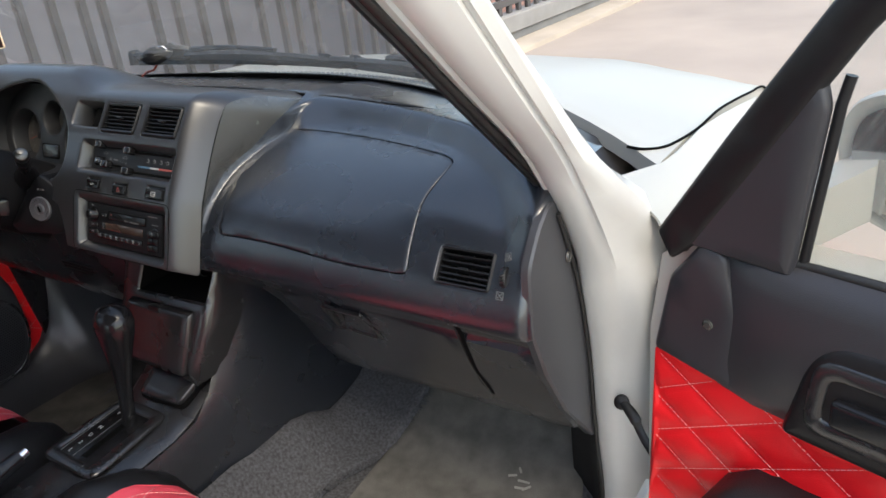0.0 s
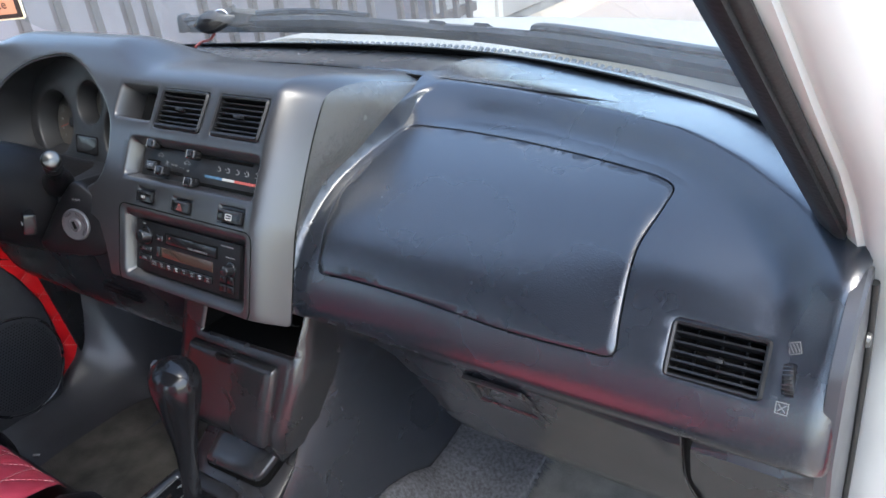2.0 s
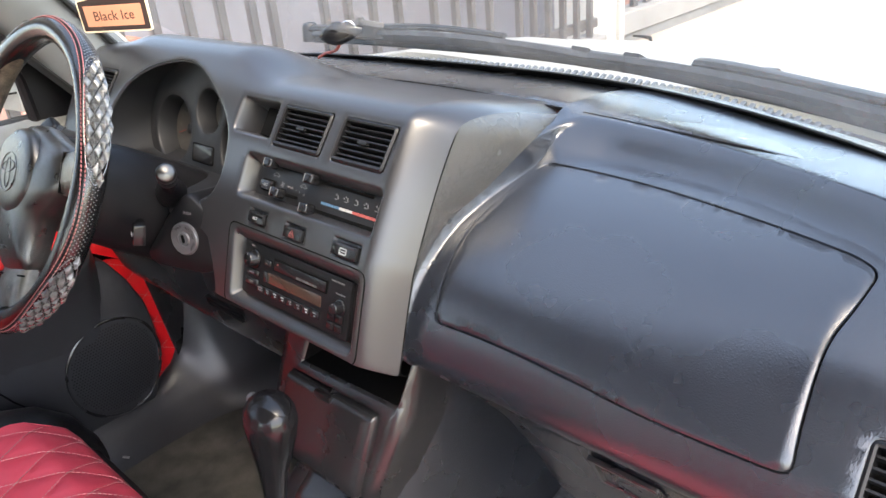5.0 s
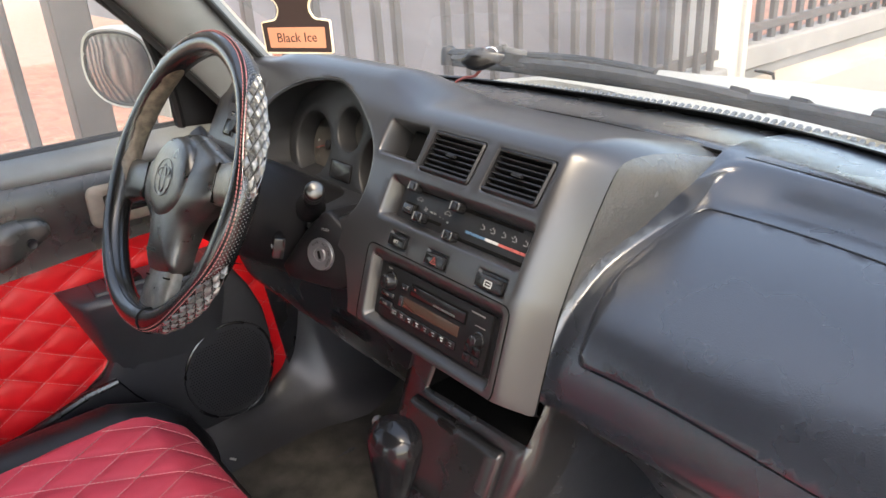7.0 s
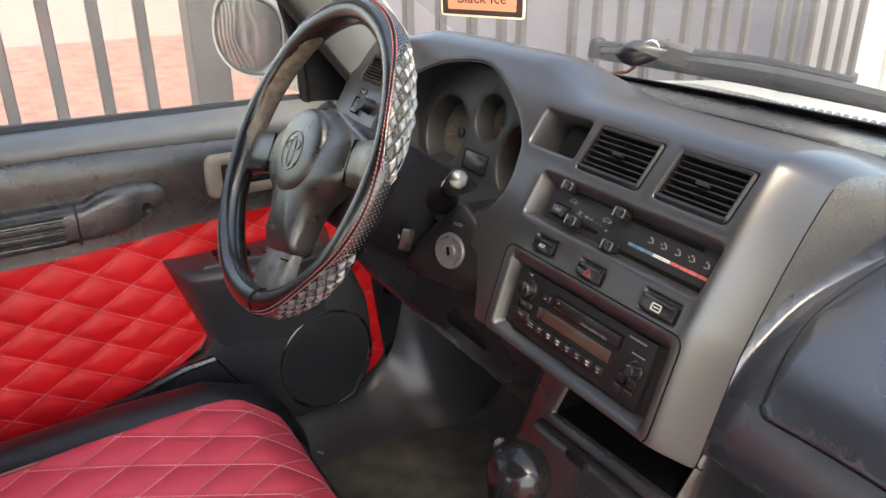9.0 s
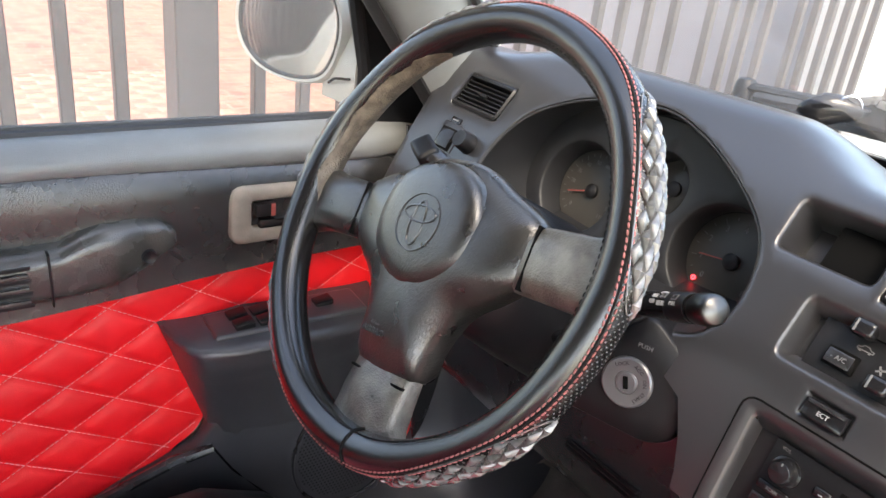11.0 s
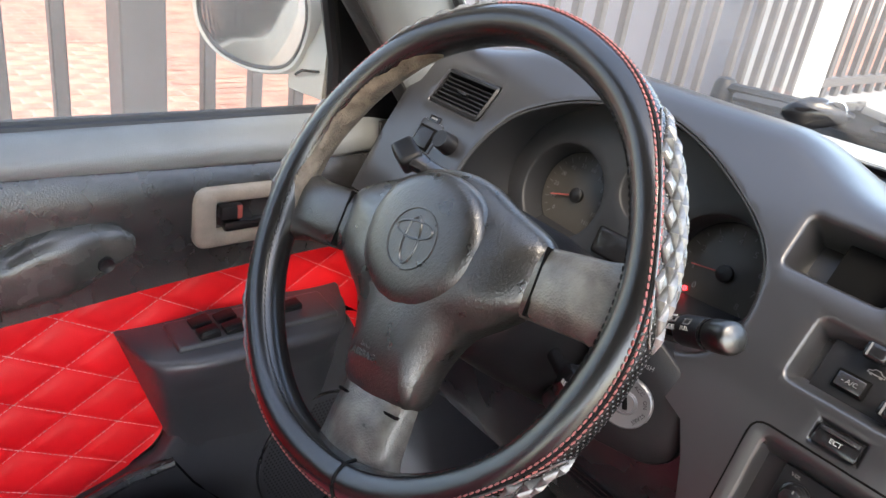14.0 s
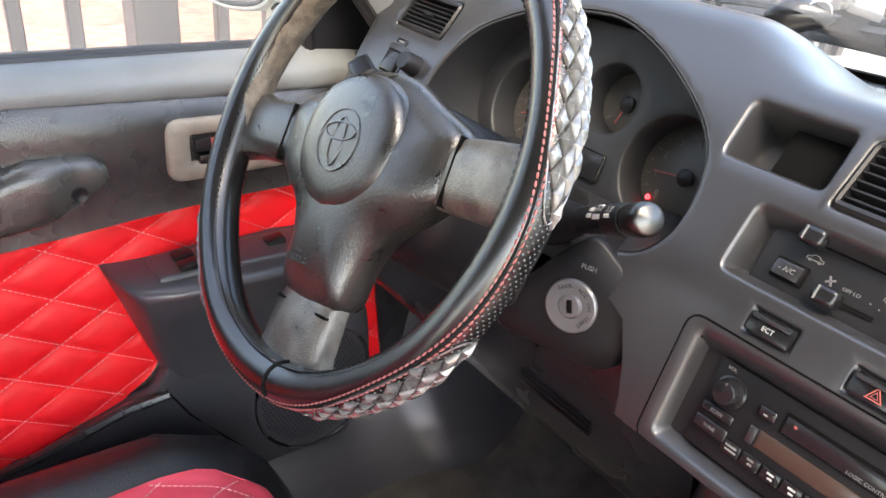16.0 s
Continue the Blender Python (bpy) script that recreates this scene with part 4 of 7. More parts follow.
# glove box below the pad: latch recess, parting gap, faint scratches
lm = frame_of((0.376, 0.741, 0.826), (1, 0, 0), (0, -0.53, 0.85))
latch = part("glove_box_latch", panel(bmesh.new(), round_poly([(-0.044, -0.033), (0.048, -0.035), (0.037, 0.034), (-0.036, 0.036)], 0.004), lambda u, w, d: lm @ Vector((u, w, 0.004 - d)), [(round_poly([(-0.036, -0.026), (0.040, -0.028), (0.031, 0.030), (-0.030, 0.031)], 0.003), [(0.0012, 0.001), (0.003, 0.012), "floor"])], 0.01, 0.001, 0.005), PLASTIC, dashboard, "dark glove box latch recess")
part("latch_lever", box(bmesh.new(), (0.040, 0.020, 0.006), lm @ Matrix.Translation((0.010, -0.014, -0.003)), 0.002), PLASTIC, latch)
part("latch_edge", box(bmesh.new(), (0.003, 0.026, 0.008), lm @ Matrix.Translation((-0.014, 0.010, 0.000)) @ Matrix.Rotation(-0.25, 4, "Z"), 0.001), PLASTIC, latch)
part("lock", lathe(bmesh.new(), [(0.0, 0.003), (0.005, 0.003), (0.006, 0.002), (0.006, -0.006)], lm @ Matrix.Translation((-0.025, 0.006, -0.002)), 18), ARMGREY, latch, "small metal lock")
bm = bmesh.new()
gap = spline([pad(u, v * VP, 0.002) for u, v in ((0.588, 4.89), (0.582, 3.61), (0.577, 2.91), (0.586, 2.47), (0.591, 1.5))], 6)
tube(bm, [p + Vector((0, -0.001, 0)) for p in gap], [0.004 * (1 - 0.6 * i / len(gap)) for i in range(len(gap))], 8)
part("parting_gap", bm, VOID, dashboard)
bm = bmesh.new()
tube(bm, [p + Vector((-0.005, -0.0035, -0.001)) for p in gap], 0.0012, 6)
part("parting_edge", bm, PLASTIC, dashboard)

# polished demister strip along the windscreen
def tray_place(u, w, d):
    y0 = 0.985 - 0.066 * max(u, -0.05) - 0.10 * min(0.0, u + 0.05) ** 2
    y1 = glass_foot(u) - 0.012
    t = w / 0.15
    return Vector((u, y0 + (y1 - y0) * t, 1.1065 - 0.062 * max(0.0, u) ** 2 * (1 - t) - 0.0165 * t - 0.012 * t * max(0.0, u - 0.30) - d))
tray_loop = round_poly([(-0.46, 0.0), (0.432, 0.0), (0.452, 0.15), (-0.57, 0.15)], [0.03, 0.012, 0.01, 0.01], 5)
part("demister_strip", panel(bmesh.new(), tray_loop, tray_place, [], 0.02, 0.002, 0.010), TRAY, dashboard, "polished dark strip under the windscreen")
bm = bmesh.new()
tube(bm, [tray_place(-0.44 + 0.868 * k / 30, 0.0, 0.003) + Vector((0, -0.0018, 0)) for k in range(31)], 0.0024, 6)
part("strip_gap", bm, VOID, dashboard)

# end cover seen with the door open
def cap_place(u, w, d):
    return Vector((0.704 - d, u, w))
cap_loop = round_poly([(0.735, 1.022), (0.707, 0.985), (0.705, 0.90), (0.735, 0.825), (0.785, 0.738), (0.875, 0.628), (0.905, 0.622), (0.885, 0.70), (0.866, 0.79), (0.838, 0.90), (0.800, 1.0), (0.785, 1.04), (0.765, 1.045)], 0.012, 3)
cap = part("end_cover", panel(bmesh.new(), cap_loop, cap_place, [], 0.02, 0.003, 0.012), DOORMOULD, dashboard, "grey plastic cover on the dashboard end")
part("clip", lathe(bmesh.new(), [(0.0, 0.004), (0.004, 0.0035), (0.007, 0.003), (0.008, 0.0)], Matrix.Translation((0.705, 0.806, 0.959)) @ pose(0, 0, 0, 0, 90, 0), 18), ARMGREY, cap, "round dull trim clip")

# knee panel under the steering wheel
KNEE = spline([(0.76, 1.005), (0.70, 0.996), (0.683, 0.985), (0.684, 0.95), (0.689, 0.90), (0.697, 0.85), (0.708, 0.80), (0.724, 0.76), (0.76, 0.725), (0.86, 0.705), (1.0, 0.70)], 5)
bm = bmesh.new()
loft(bm, [[Vector((x, p.x + dy, p.y)) for p in KNEE] for x, dy in ((-0.668, 0.02), (-0.66, 0.0), (-0.40, 0.0), (-0.30, 0.0), (-0.20, 0.002), (-0.165, 0.006), (-0.125, 0.012))], False, False)
part("knee_panel", bm, PLASTIC, dashboard, "dark panel under the steering column")
for k in range(3):
    part("knee_slot", box(bmesh.new(), (0.095, 0.004, 0.0014), Matrix.Translation((-0.275, 0.7025 - 0.0016 * k, 0.812 + 0.0075 * k)) ), BLACK, dashboard)
bm = bmesh.new()
loft(bm, [[Vector((-0.158 + 0.012 * k, y, z)) for y, z in ((0.672, 0.925), (0.675, 0.908), (0.75, 0.89), (0.95, 0.86), (0.95, 1.0), (0.75, 1.0), (0.68, 0.97))] for k in (0, 1)], True, True)
part("stack_side", bm, PLASTIC, dashboard)

# ---- the car's shell ----
shell = thing("car_shell", "white car body with open passenger doorway", "car body", (0, 0.6, 0.4), kind="structure")


def sheet(name, rings, mat, parent, label="", thick=0.004, sharp=38):
    """A thin-walled sheet skinned through open rings."""
    bm = loft(bmesh.new(), rings, False, False)
    bmesh.ops.recalc_face_normals(bm, faces=bm.faces)
    bmesh.ops.solidify(bm, geom=bm.faces[:], thickness=thick)
    return part(name, bm, mat, parent, label, sharp)


# floor, toe boards, firewall, tunnel sides
floor_rings = []
for x in (-0.70, -0.60, -0.12, 0.12, 0.60, 0.70):
    floor_rings.append([Vector((x, y, z)) for y, z in ((-1.3, 0.40), (0.0, 0.40), (0.90, 0.40), (1.02, 0.46), (1.16, 0.62), (1.20, 0.80), (1.19, 0.97))])
sheet("floor_pan", floor_rings, CARPET, shell, "dark grey carpeted floor and toe board", 0.01)
sheet("inner_sill", [[Vector((x, y, z)) for x, z in ((0.62, 0.41), (0.655, 0.43), (0.67, 0.47), (0.70, 0.485), (0.755, 0.48), (0.775, 0.45), (0.78, 0.30))] for y in (-1.2, 0.0, 0.60, 0.86)], JAMB, shell)
sheet("kick_panel", [[Vector((0.62, y, z)), Vector((0.668, y - 0.03, z)), Vector((0.690, y - 0.055, z)), Vector((0.709, y - 0.05, z)), Vector((0.712, y, z))] for y, z in ((0.975, 0.40), (0.972, 0.50), (0.968, 0.585), (0.955, 0.612), (0.945, 0.615))], BLACK, shell, "black plastic kick panel")
sheet("side_lining", [[Vector((0.70, y, z)) for y, z in ((1.2, 0.4), (1.2, 0.96))], [Vector((0.70, y, z)) for y, z in ((0.92, 0.4), (0.86, 0.97))]], BLACK, shell)
sheet("side_lining", [[Vector((-0.705, y, z)) for y, z in ((1.2, 0.4), (1.2, 1.05))], [Vector((-0.705, y, z)) for y, z in ((0.80, 0.4), (0.72, 1.05))]], PLASTIC, shell)
# moulded trim of the driver's footwell: a low sill that sweeps up into the side panel ahead of the door
LOW_SILL = [(-0.724, 0.462), (-0.712, 0.472), (-0.700, 0.474), (-0.688, 0.472), (-0.672, 0.462), (-0.655, 0.444), (-0.628, 0.424), (-0.590, 0.408)]
HIGH_TRIM = [(-0.716, 0.97), (-0.712, 0.82), (-0.703, 0.69), (-0.688, 0.59), (-0.664, 0.520), (-0.632, 0.470), (-0.600, 0.440), (-0.578, 0.408)]
rings = []
for y in [-1.2, 0.0, 0.40, 0.60, 0.66] + [0.69 + 0.008 * k for k in range(26)] + [0.93, 0.98, 1.05, 1.12, 1.18]:
    rise = float(np.interp(y, (0.70, 0.74, 0.775, 0.80, 0.815, 0.83, 0.85), (0.0, 0.02, 0.07, 0.16, 0.36, 0.70, 1.0)))
    spread = ease(0.70, 0.90, y)
    ring = []
    for k, ((x0, z0), (x1, z1)) in enumerate(zip(LOW_SILL, HIGH_TRIM)):
        e = rise + (spread - rise) * k / 7
        ring.append(Vector((x0 + (x1 - x0) * e + 0.05 * ease(0.80, 1.06, y) * (0.3 + 0.7 * k / 7), y, z0 + (z1 - z0) * e)))
    rings.append(spline(ring, 3))
sheet("side_trim", rings, DOORMOULD, shell, "dark moulded sill and trim beside the footwell", 0.004, 70)

# roof and rear, which shade the cabin
roof_rings = []
for x, z in ((-0.60, 1.57), (-0.50, 1.63), (0, 1.66), (0.50, 1.63), (0.60, 1.57)):
    roof_rings.append([Vector((x, y, z + dz)) for y, dz in ((0.375, -0.055), (0.25, -0.02), (0.05, 0.0), (-0.6, 0.02), (-1.6, 0.0), (-2.2, -0.06))])
sheet("roof", roof_rings, WHITECAR, shell, "white roof panel", 0.02)
sheet("roof_lining", [[p + Vector((0, -0.01, -0.03)) for p in r] for r in roof_rings], LINING, shell, "grey roof lining, darkened to stand for cabin shade", 0.008)
sheet("tailgate", [[Vector((x, -2.2, z)) for z in (0.4, 1.0)] for x in (-0.7, 0.7)], WHITECAR, shell, "", 0.02)
for sx in (-1, 1):
    sheet("rear_side", [[Vector((sx * 0.74, y, z)) for z in (0.35, 1.05)] for y in (-2.2, -0.45)], WHITECAR, shell, "", 0.02)
    bm = bmesh.new()
    tube(bm, [(sx * 0.74, -0.42, 0.4), (sx * 0.735, -0.45, 1.05), (sx * 0.61, -0.50, 1.58)], [0.06, 0.055, 0.05], 10)
    part("door_pillar", bm, JAMB, shell)
    bm = bmesh.new()
    tube(bm, [(sx * 0.74, -2.15, 1.0), (sx * 0.60, -2.1, 1.6)], 0.06, 10)
    part("rear_pillar", bm, JAMB, shell)
    bm = bmesh.new()
    tube(bm, [(sx * 0.60, 0.17, 1.53), (sx * 0.615, -0.5, 1.585), (sx * 0.60, -2.1, 1.58)], 0.035, 10)
    part("roof_rail", bm, JAMB, shell)

# windscreen pillars: body, seal and inner trim
def along(foot, head, z):
    k = (z - foot[2]) / (head[2] - foot[2])
    return Vector(foot).lerp(Vector(head), k)


PILLAR_Z = (0.99, 1.03, 1.10, 1.20, 1.35, 1.45, 1.56)
IN0, IN1 = (0.678, 0.814, 1.03), (0.560, 0.346, 1.55)
ED0, ED1 = (0.688, 0.826, 1.03), (0.583, 0.352, 1.55)
OUT0, OUT1 = (0.777, 0.811, 1.03), (0.640, 0.500, 1.55)
white, seal, trim = [], [], []
for z in PILLAR_Z[::-1]:
    i, e, w = along(IN0, IN1, z), along(ED0, ED1, z), along(OUT0, OUT1, z)
    out = Vector((w.y - e.y, -(w.x - e.x), 0)).normalized()          # towards the cabin door side
    if z > 1.05:
        white.append([e.lerp(w, k) + out * h for k, h in ((0.0, 0.0), (0.10, 0.009), (0.16, 0.004), (0.22, 0.016), (0.45, 0.021), (0.68, 0.019), (0.74, 0.011), (0.80, 0.017), (0.95, 0.012), (1.0, 0.0))] + [w - out * 0.018, e.lerp(w, 0.5) - out * 0.05 + Vector((-0.01, 0.02, 0)), i - out * 0.02 + Vector((0, 0.05, 0))])
    o2 = Vector((0.35, -0.9, 0.25)).normalized()
    seal.append([e + o2 * 0.002 + Vector((0.003, 0.002, 0)), e + o2 * 0.010 + Vector((0.001, 0, 0)), e.lerp(i, 0.3) + o2 * 0.013, e.lerp(i, 0.5) + o2 * 0.009, e.lerp(i, 0.7) + o2 * 0.013, i + o2 * 0.007, i + o2 * -0.004 + Vector((-0.006, 0.004, 0)), i - o2 * 0.02, e - o2 * 0.012])
    trim.append([i + o2 * 0.004, i + Vector((-0.012, 0.012, 0)), i + Vector((-0.016, 0.045, 0)), i + Vector((0.01, 0.07, 0)), i + Vector((0.02, 0.03, 0))])
JS = spline([(0.770, 1.055), (0.802, 0.99), (0.838, 0.90), (0.862, 0.79), (0.874, 0.68), (0.884, 0.60), (0.90, 0.50), (0.89, 0.40)], 4)
for y, z in ((0.822, 0.96), (0.838, 0.90), (0.851, 0.84), (0.862, 0.79), (0.874, 0.68), (0.884, 0.60), (0.90, 0.50), (0.89, 0.40)):
    k = 0.035 * ease(0.88, 0.98, z)
    white.append([Vector((x, y + dy, z)) for x, dy in ((0.698, 0.010), (0.703, 0.003), (0.708, 0.001), (0.714, -0.005), (0.730, -0.007), (0.746, -0.005), (0.752, -0.001), (0.758, 0.001), (0.776, 0.015 + k), (0.790, 0.034 + k), (0.797, 0.066 + k), (0.79, 0.12 + k), (0.70, 0.10 + k))])
rings = [[] for _ in range((len(white) - 1) * 3 + 1)]
for c in zip(*white):
    for ring, p in zip(rings, spline(c, 3)):
        ring.append(p)
part("pillar_skin", loft(bmesh.new(), rings), JAMB, shell, "white painted windscreen pillar running down into the door jamb", 46)
part("pillar_seal", loft(bmesh.new(), seal), RUBBER, shell, "black rubber door seal", 50)
part("pillar_trim", loft(bmesh.new(), trim), BLACK, shell, "black pillar trim", 60)
white, trim, gasket = [], [], []
for z in PILLAR_Z:
    i, e = along((-0.696, 0.909, 1.03), (-0.572, 0.478, 1.55), z), along((-0.668, 0.782, 1.03), (-0.655, 0.367, 1.55), z)
    trim.append([e, e.lerp(i, 0.25) + Vector((0.018, -0.012, 0)), e.lerp(i, 0.6) + Vector((0.022, -0.006, 0)), i + Vector((0.006, 0, 0)), i + Vector((-0.01, 0.03, 0)), e.lerp(i, 0.4) + Vector((-0.04, 0.02, 0)), e + Vector((-0.03, 0.02, 0))])
    white.append([e + Vector((-0.035, 0.03, 0)), i + Vector((-0.02, 0.04, 0)), i + Vector((-0.06, 0.03, 0)), e + Vector((-0.09, 0.05, 0)), e + Vector((-0.08, 0.02, 0))])
    gasket.append([e + Vector((0.004, -0.004, 0)), e + Vector((-0.006, -0.014, 0)), e + Vector((-0.022, -0.010, 0)), e + Vector((-0.03, 0.02, 0)), e + Vector((-0.004, 0.01, 0))])
part("pillar_trim", loft(bmesh.new(), trim), VINYLGREY, shell, "grey moulded pillar trim", 60)
part("pillar_skin", loft(bmesh.new(), white), JAMB, shell, "white painted windscreen pillar", 60)
part("pillar_seal", loft(bmesh.new(), gasket), RUBBER, shell, "black rubber door seal", 60)

bm = bmesh.new()
tube(bm, [(0.706, p.x - 0.004, p.y) for p in JS if p.y < 1.04], 0.0032, 10)
part("door_seal", bm, RUBBER, shell, "black rubber door seal")

bm = bmesh.new()
tube(bm, [along((-0.696, 0.909, 1.03), (-0.572, 0.478, 1.55), z) + Vector((0.012, 0.004, 0)) for z in PILLAR_Z], 0.006, 8)
part("glass_edge", bm, RUBBER, shell, "black rubber edge of the windscreen")

# bonnet, wings, cowl
def bonnet(x, y):
    return 1.078 - 0.055 * (abs(x) / 0.70) ** 2.4 - 0.045 * ease(1.25, 1.75, y) - 0.30 * ease(1.60, 2.05, y) ** 1.6 + 0.006 * math.exp(-((abs(x) - 0.45) / 0.06) ** 2)


rings = []
for k in range(31):
    x = -0.748 + 1.496 * k / 30
    rear, front = glass_foot(x) + 0.060 + 0.10 * ease(0.05, 0.45, abs(x)), 2.05 - 0.20 * (x / 0.7) ** 2
    ring = []
    for f in (0, 0.0, 0.02, 0.05, 0.12, 0.22, 0.34, 0.46, 0.58, 0.66, 0.74, 0.82, 0.9, 1.0):
        y = rear + (front - rear) * f
        ring.append(Vector((x, y, bonnet(x, y) - (0.03 if not ring else 0.002 if len(ring) == 1 else 0.0))))
    rings.append(ring)
rings = [[p + Vector((-0.002, 0, -0.03)) for p in rings[0]]] + rings + [[p + Vector((0.002, 0, -0.03)) for p in rings[-1]]]
sheet("bonnet", rings, WHITECAR, shell, "white painted bonnet", 0.003)
for sx in (-1, 1):
    rings = []
    for y in (0.872, 0.90, 0.94, 0.98, 1.02, 1.06, 1.1, 1.25, 1.4, 1.55, 1.68, 1.8, 1.95):
        top = bonnet(0.748, y) + 0.001
        xi = 0.7535 - 0.045 * ease(1.04, 0.93, y)
        lag = 0.05 * ease(0.96, 0.87, y)
        rings.append([Vector((sx * x, y + lag * ease(0.80, 0.71, x) - 0.10 * ease(1.2, 1.3, y), z)) for x, z in ((xi, top - 0.05), (xi + 0.001, top - 0.004), (xi + 0.006, top), (0.768, top - 0.004), (0.795, top - 0.020), (0.815, top - 0.055), (0.830, top - 0.15), (0.835, 0.72), (0.825, 0.45))])
    sheet("wing", rings, WHITECAR, shell, "white painted front wing", 0.003)
for sx in (-1, 1):
    bm = bmesh.new()
    tube(bm, spline([(sx * 0.690, 1.052, bonnet(0.69, 1.052) + 0.001), (sx * 0.715, 1.060, bonnet(0.715, 1.06) + 0.001), (sx * 0.738, 1.10, bonnet(0.738, 1.10) + 0.001)] + [(sx * 0.7508, y, bonnet(0.75, y) + 0.0005) for y in (1.2, 1.32, 1.44, 1.56, 1.68, 1.78)], 4), 0.0024, 6)
    part("bonnet_gap", bm, VOID, shell, "dark shut line beside the bonnet")
# slotted cowl between bonnet and windscreen
rings = []
for k in range(45):
    x = -0.715 + 1.43 * k / 44
    g = glass_foot(min(max(x, -0.68), 0.68))
    rings.append([Vector((x, g + a, b - 0.062 * ease(0.60, 0.70, abs(x)))) for a, b in ((-0.010, 1.079), (0.004, 1.078), (0.030, 1.084), (0.050, 1.070), (0.12, 1.04), (0.25, 0.98))])
cowl = sheet("cowl", rings, WIPER, shell, "dark slotted cowl panel", 0.003)
for k in range(92):
    x = -0.56 + 1.12 * k / 91
    g = glass_foot(x)
    part("cowl_rib", box(bmesh.new(), (0.0066, 0.034, 0.005), Matrix.Translation((x, g + 0.016, 1.0850 - 0.018 * (x / 0.65) ** 2)) @ pose(0, 0, 0, 18, 0, 0.0), 0.001, 1), COWLRIB, cowl)
for nx in (0.241, -0.30):
    noz = part("washer_nozzle", box(bmesh.new(), (0.022, 0.018, 0.010), Matrix.Translation((nx, 1.343, bonnet(nx, 1.34) + 0.004)), 0.004, 3), BLACK, shell, "black washer nozzle")

# windscreen
def screen(u, v, d=0.0):
    """u across, v up the glass from its foot."""
    x = u * (1 - 0.13 * v)
    y = glass_foot(u) - 0.004 - 0.80 * v + 0.06 * v * (u / 0.65) ** 2
    return Vector((x, y, 1.088 + 0.50 * v - 0.012 * (u / 0.65) ** 2 * (1 - v)))


def pane(name, rings, mat, parent, label):
    bm = loft(bmesh.new(), rings, False, False)
    ob = part(name, bm, mat, parent, label)
    ob.visible_shadow = False
    return ob


windscreen = thing("windscreen", "dusty clear windscreen with black edge band", "windscreen", (0, 1.1, 1.08), kind="structure")
US = [-0.66 + 1.32 * k / 24 for k in range(25)]
pane("pane", [[screen(u, v / 12) for v in range(13)] for u in US], SCREENGLASS, windscreen, "dusty clear glass")
sheet("edge_band", [[screen(u, 0.004) + Vector((0, -0.001, -0.0006)), screen(u, 0.032) + Vector((0, -0.001, -0.0006))] for u in US], RUBBER, windscreen, "black edge band", 0.002)
for u, v, n, w in ((-0.518, 0.346, 2, 0.016), (0.638, 0.378, 2, 0.014)):
    for k in range(n):
        a, b = screen(u, v + 0.010 * k), screen(u + 0.01, v + 0.010 * k)
        up = screen(u, v + 0.010 * k + 0.01) - a
        part("glass_mark", box(bmesh.new(), (w * (1 - 0.18 * (k % 2)), 0.0016, 0.0004), frame_of(a + Vector((0, -0.0012, 0)), b - a, up)), GREYPRINT, windscreen, "small printed glass mark")

# ---- steering wheel and column ----
WC, WT = Vector((-0.360, 0.523, 1.074)), radians(29)
WM = Matrix.Translation(WC) @ Matrix(((1, 0, 0), (0, math.sin(WT), -math.cos(WT)), (0, math.cos(WT), math.sin(WT)))).to_4x4() @ Matrix.Rotation(radians(11.5), 4, "Z")
wheel = thing("steering_wheel", "black three-spoke steering wheel in a stitched leather cover", "steering wheel", WC)
RING, TUBE = 0.1825, 0.0168


def rim(t, a, lift=0.0):
    """A point of the rim: t round the wheel, a round the tube (0 outwards, 90 degrees towards the driver)."""
    r = TUBE + lift + 0.0006 * math.sin(9 * t + 1.3) * math.cos(a)
    c = RING + r * math.cos(a) * 0.93
    return WM @ Vector((c * math.cos(t), c * math.sin(t), r * math.sin(a) * 1.08))


bm = bmesh.new()
NR, NT = 144, 22
vs = [[bm.verts.new(rim(2 * math.pi * i / NR, 2 * math.pi * j / NT)) for j in range(NT)] for i in range(NR)]
for i in range(NR):
    for j in range(NT):
        bm.faces.new((vs[i][j], vs[(i + 1) % NR][j], vs[(i + 1) % NR][(j + 1) % NT], vs[i][(j + 1) % NT]))
cover = part("rim_cover", bm, LEATHER, wheel, "black leather rim cover with red seams")


def stitch_row(name, where, pitch, length, r, mat, zig=0.0):
    bm = bmesh.new()
    n = int(2 * math.pi * RING / pitch)
    for i in range(n):
        t0, t1 = 2 * math.pi * i / n, 2 * math.pi * (i + length) / n
        tube(bm, [where(t0, -zig), where((t0 + t1) / 2, 0) , where(t1, zig)], [r * 0.6, r, r * 0.6], 5)
    ob = part(name, bm, mat, cover)
    ob["kind"] = "stuff"
    return ob


def wave(t):
    """The seam's angle round the tube: it swings towards the driver beside the studded fields."""
    s = 0.0
    for c in FIELDS[:2]:
        d = (t - c + math.pi) % (2 * math.pi) - math.pi
        s += math.exp(-(d / 0.38) ** 2)
    return radians(32) + radians(30) * min(s, 1)


